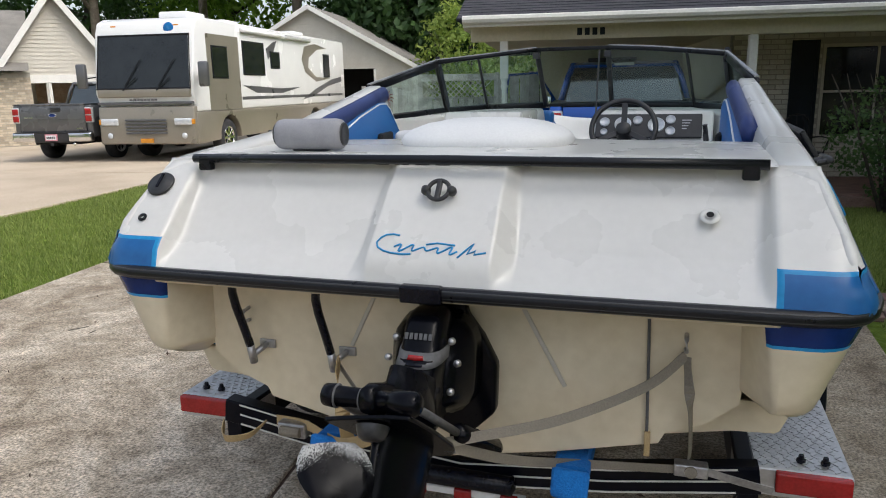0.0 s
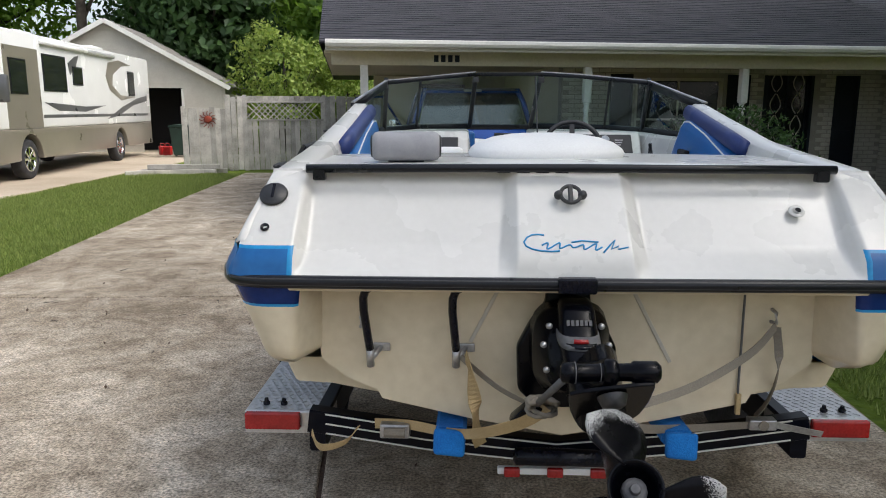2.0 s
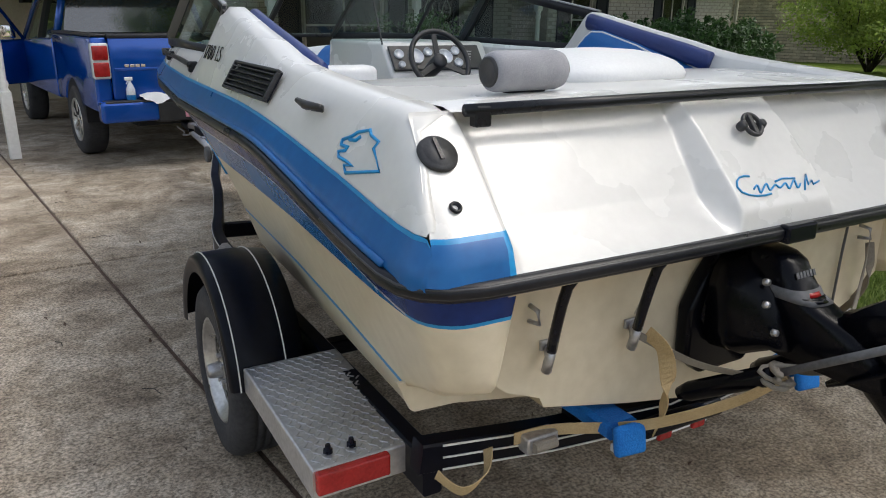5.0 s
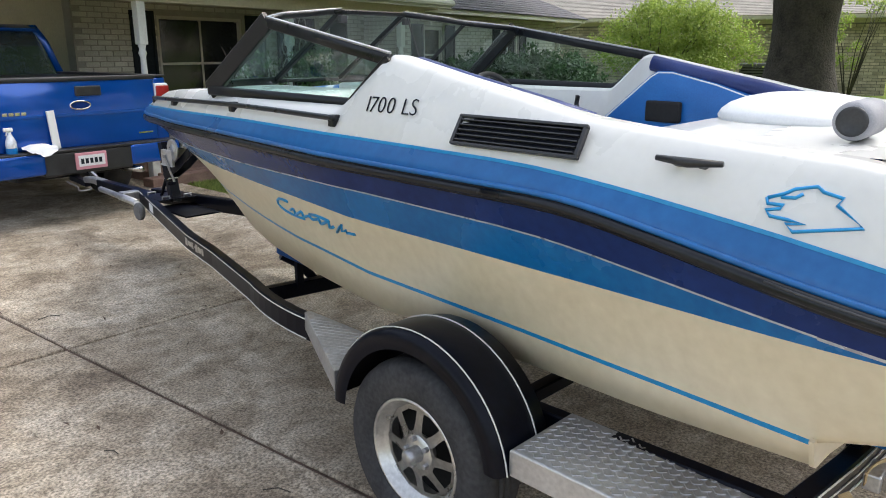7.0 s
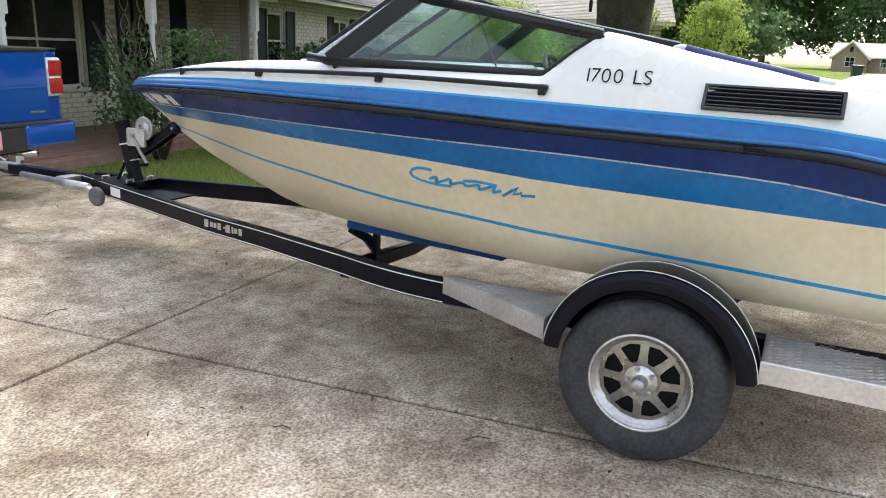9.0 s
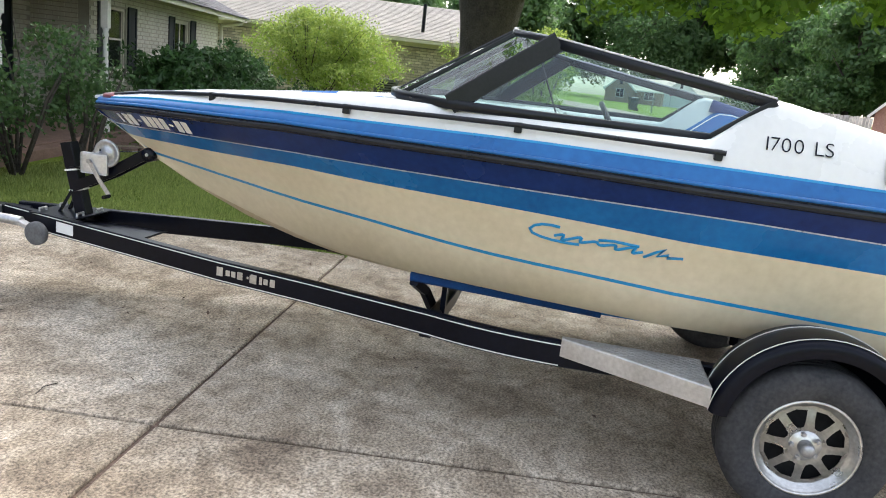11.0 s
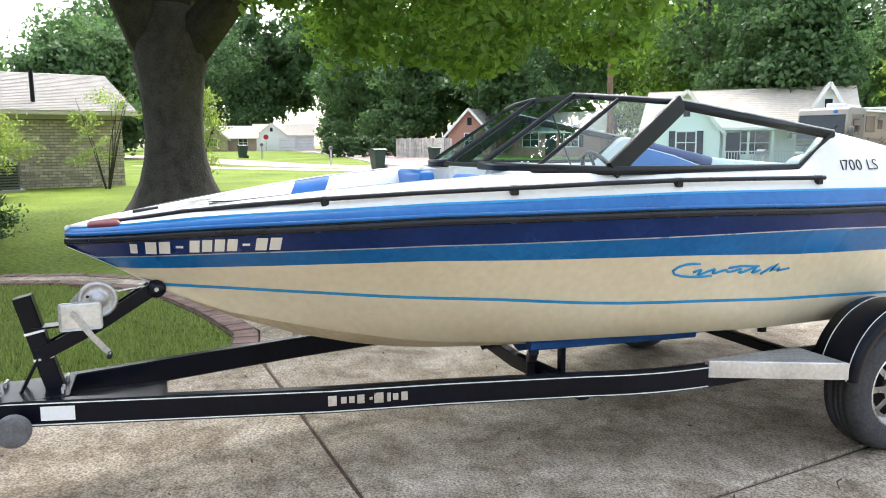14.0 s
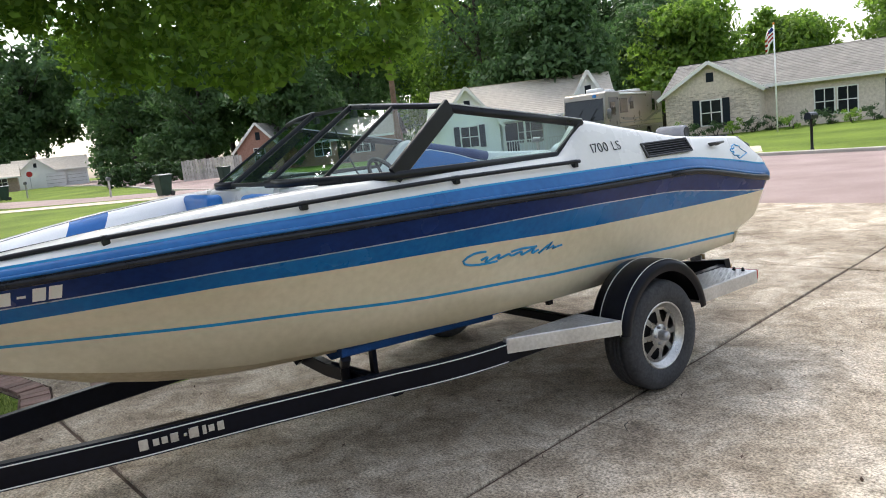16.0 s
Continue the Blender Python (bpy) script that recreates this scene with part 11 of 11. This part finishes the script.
stop = thing("stop_sign", sx, sy, 0.95, "red octagonal stop sign on a steel post", "road sign", -100)
part("post", box_bm(-0.03, 0.03, 0.02, 0.06, 0, 2.2), STEEL, stop)
part("plate", slab_bm([(0.38 * math.cos(math.pi / 8 + k * math.pi / 4), 1.85 + 0.38 * math.sin(math.pi / 8 + k * math.pi / 4)) for k in range(8)], 0.015), RED_LENS, stop)
part("rim", rod_bm([(0.365 * math.cos(math.pi / 8 + k * math.pi / 4), -0.004, 1.85 + 0.365 * math.sin(math.pi / 8 + k * math.pi / 4)) for k in range(8)], 0.016, 6, closed=True), RAG, stop, "white rim")
for x, y, z in ((42.0, -5.3, 0.33), (57.7, -3.1, 0.62), (19.8, -18.3, 0.05)):
    m2 = thing("mailbox", x, y, z, "grey rural mailbox on a timber post at the kerb", "mailbox", 90)
    part("post", box_bm(-0.05, 0.05, -0.05, 0.05, 0, 1.0, 0.008), FENCE_WOOD, m2)
    part("box", slab_bm([(-0.10, 0), (0.10, 0), (0.10, 0.12), (0.07, 0.19), (0, 0.22), (-0.07, 0.19), (-0.10, 0.12)], 0.46, Matrix.Translation((0, -0.25, 1.0)), bevel=0.006), RV_GREY, m2)
far_fence = thing("privacy_fence", *polar(111.9, 58), 0.58, "grey privacy fence beyond the street", "fence", -112)
for k in range(22):
    part("board", box_bm(-2.2 + 0.2 * k, -2.02 + 0.2 * k, -0.012, 0.012, 0, 1.50 + 0.03 * (k % 3)), FENCE_WOOD, far_fence)
for k in range(7):
    hx, hy = polar(104.7 + 0.82 * k, 62.4 + 0.4 * (k % 2))
    grow("hedge_shrub", hx, hy, 0.62, "tall dark green shrub in a clipped hedge beyond the street", "shrub", [], stems(6, 1.3, 0.6, 500 + k),
         [(0, 0, 0.95, 0.75, 0.7, 0.75), (0.3, 0.1, 1.15, 0.5, 0.5, 0.5 + 0.08 * (k % 3)), (-0.3, 0, 0.55, 0.6, 0.6, 0.5)], 1500, 0.2, LEAF_DARK, BARK, 510 + k, 0.16, "clipped hedge shrubs")
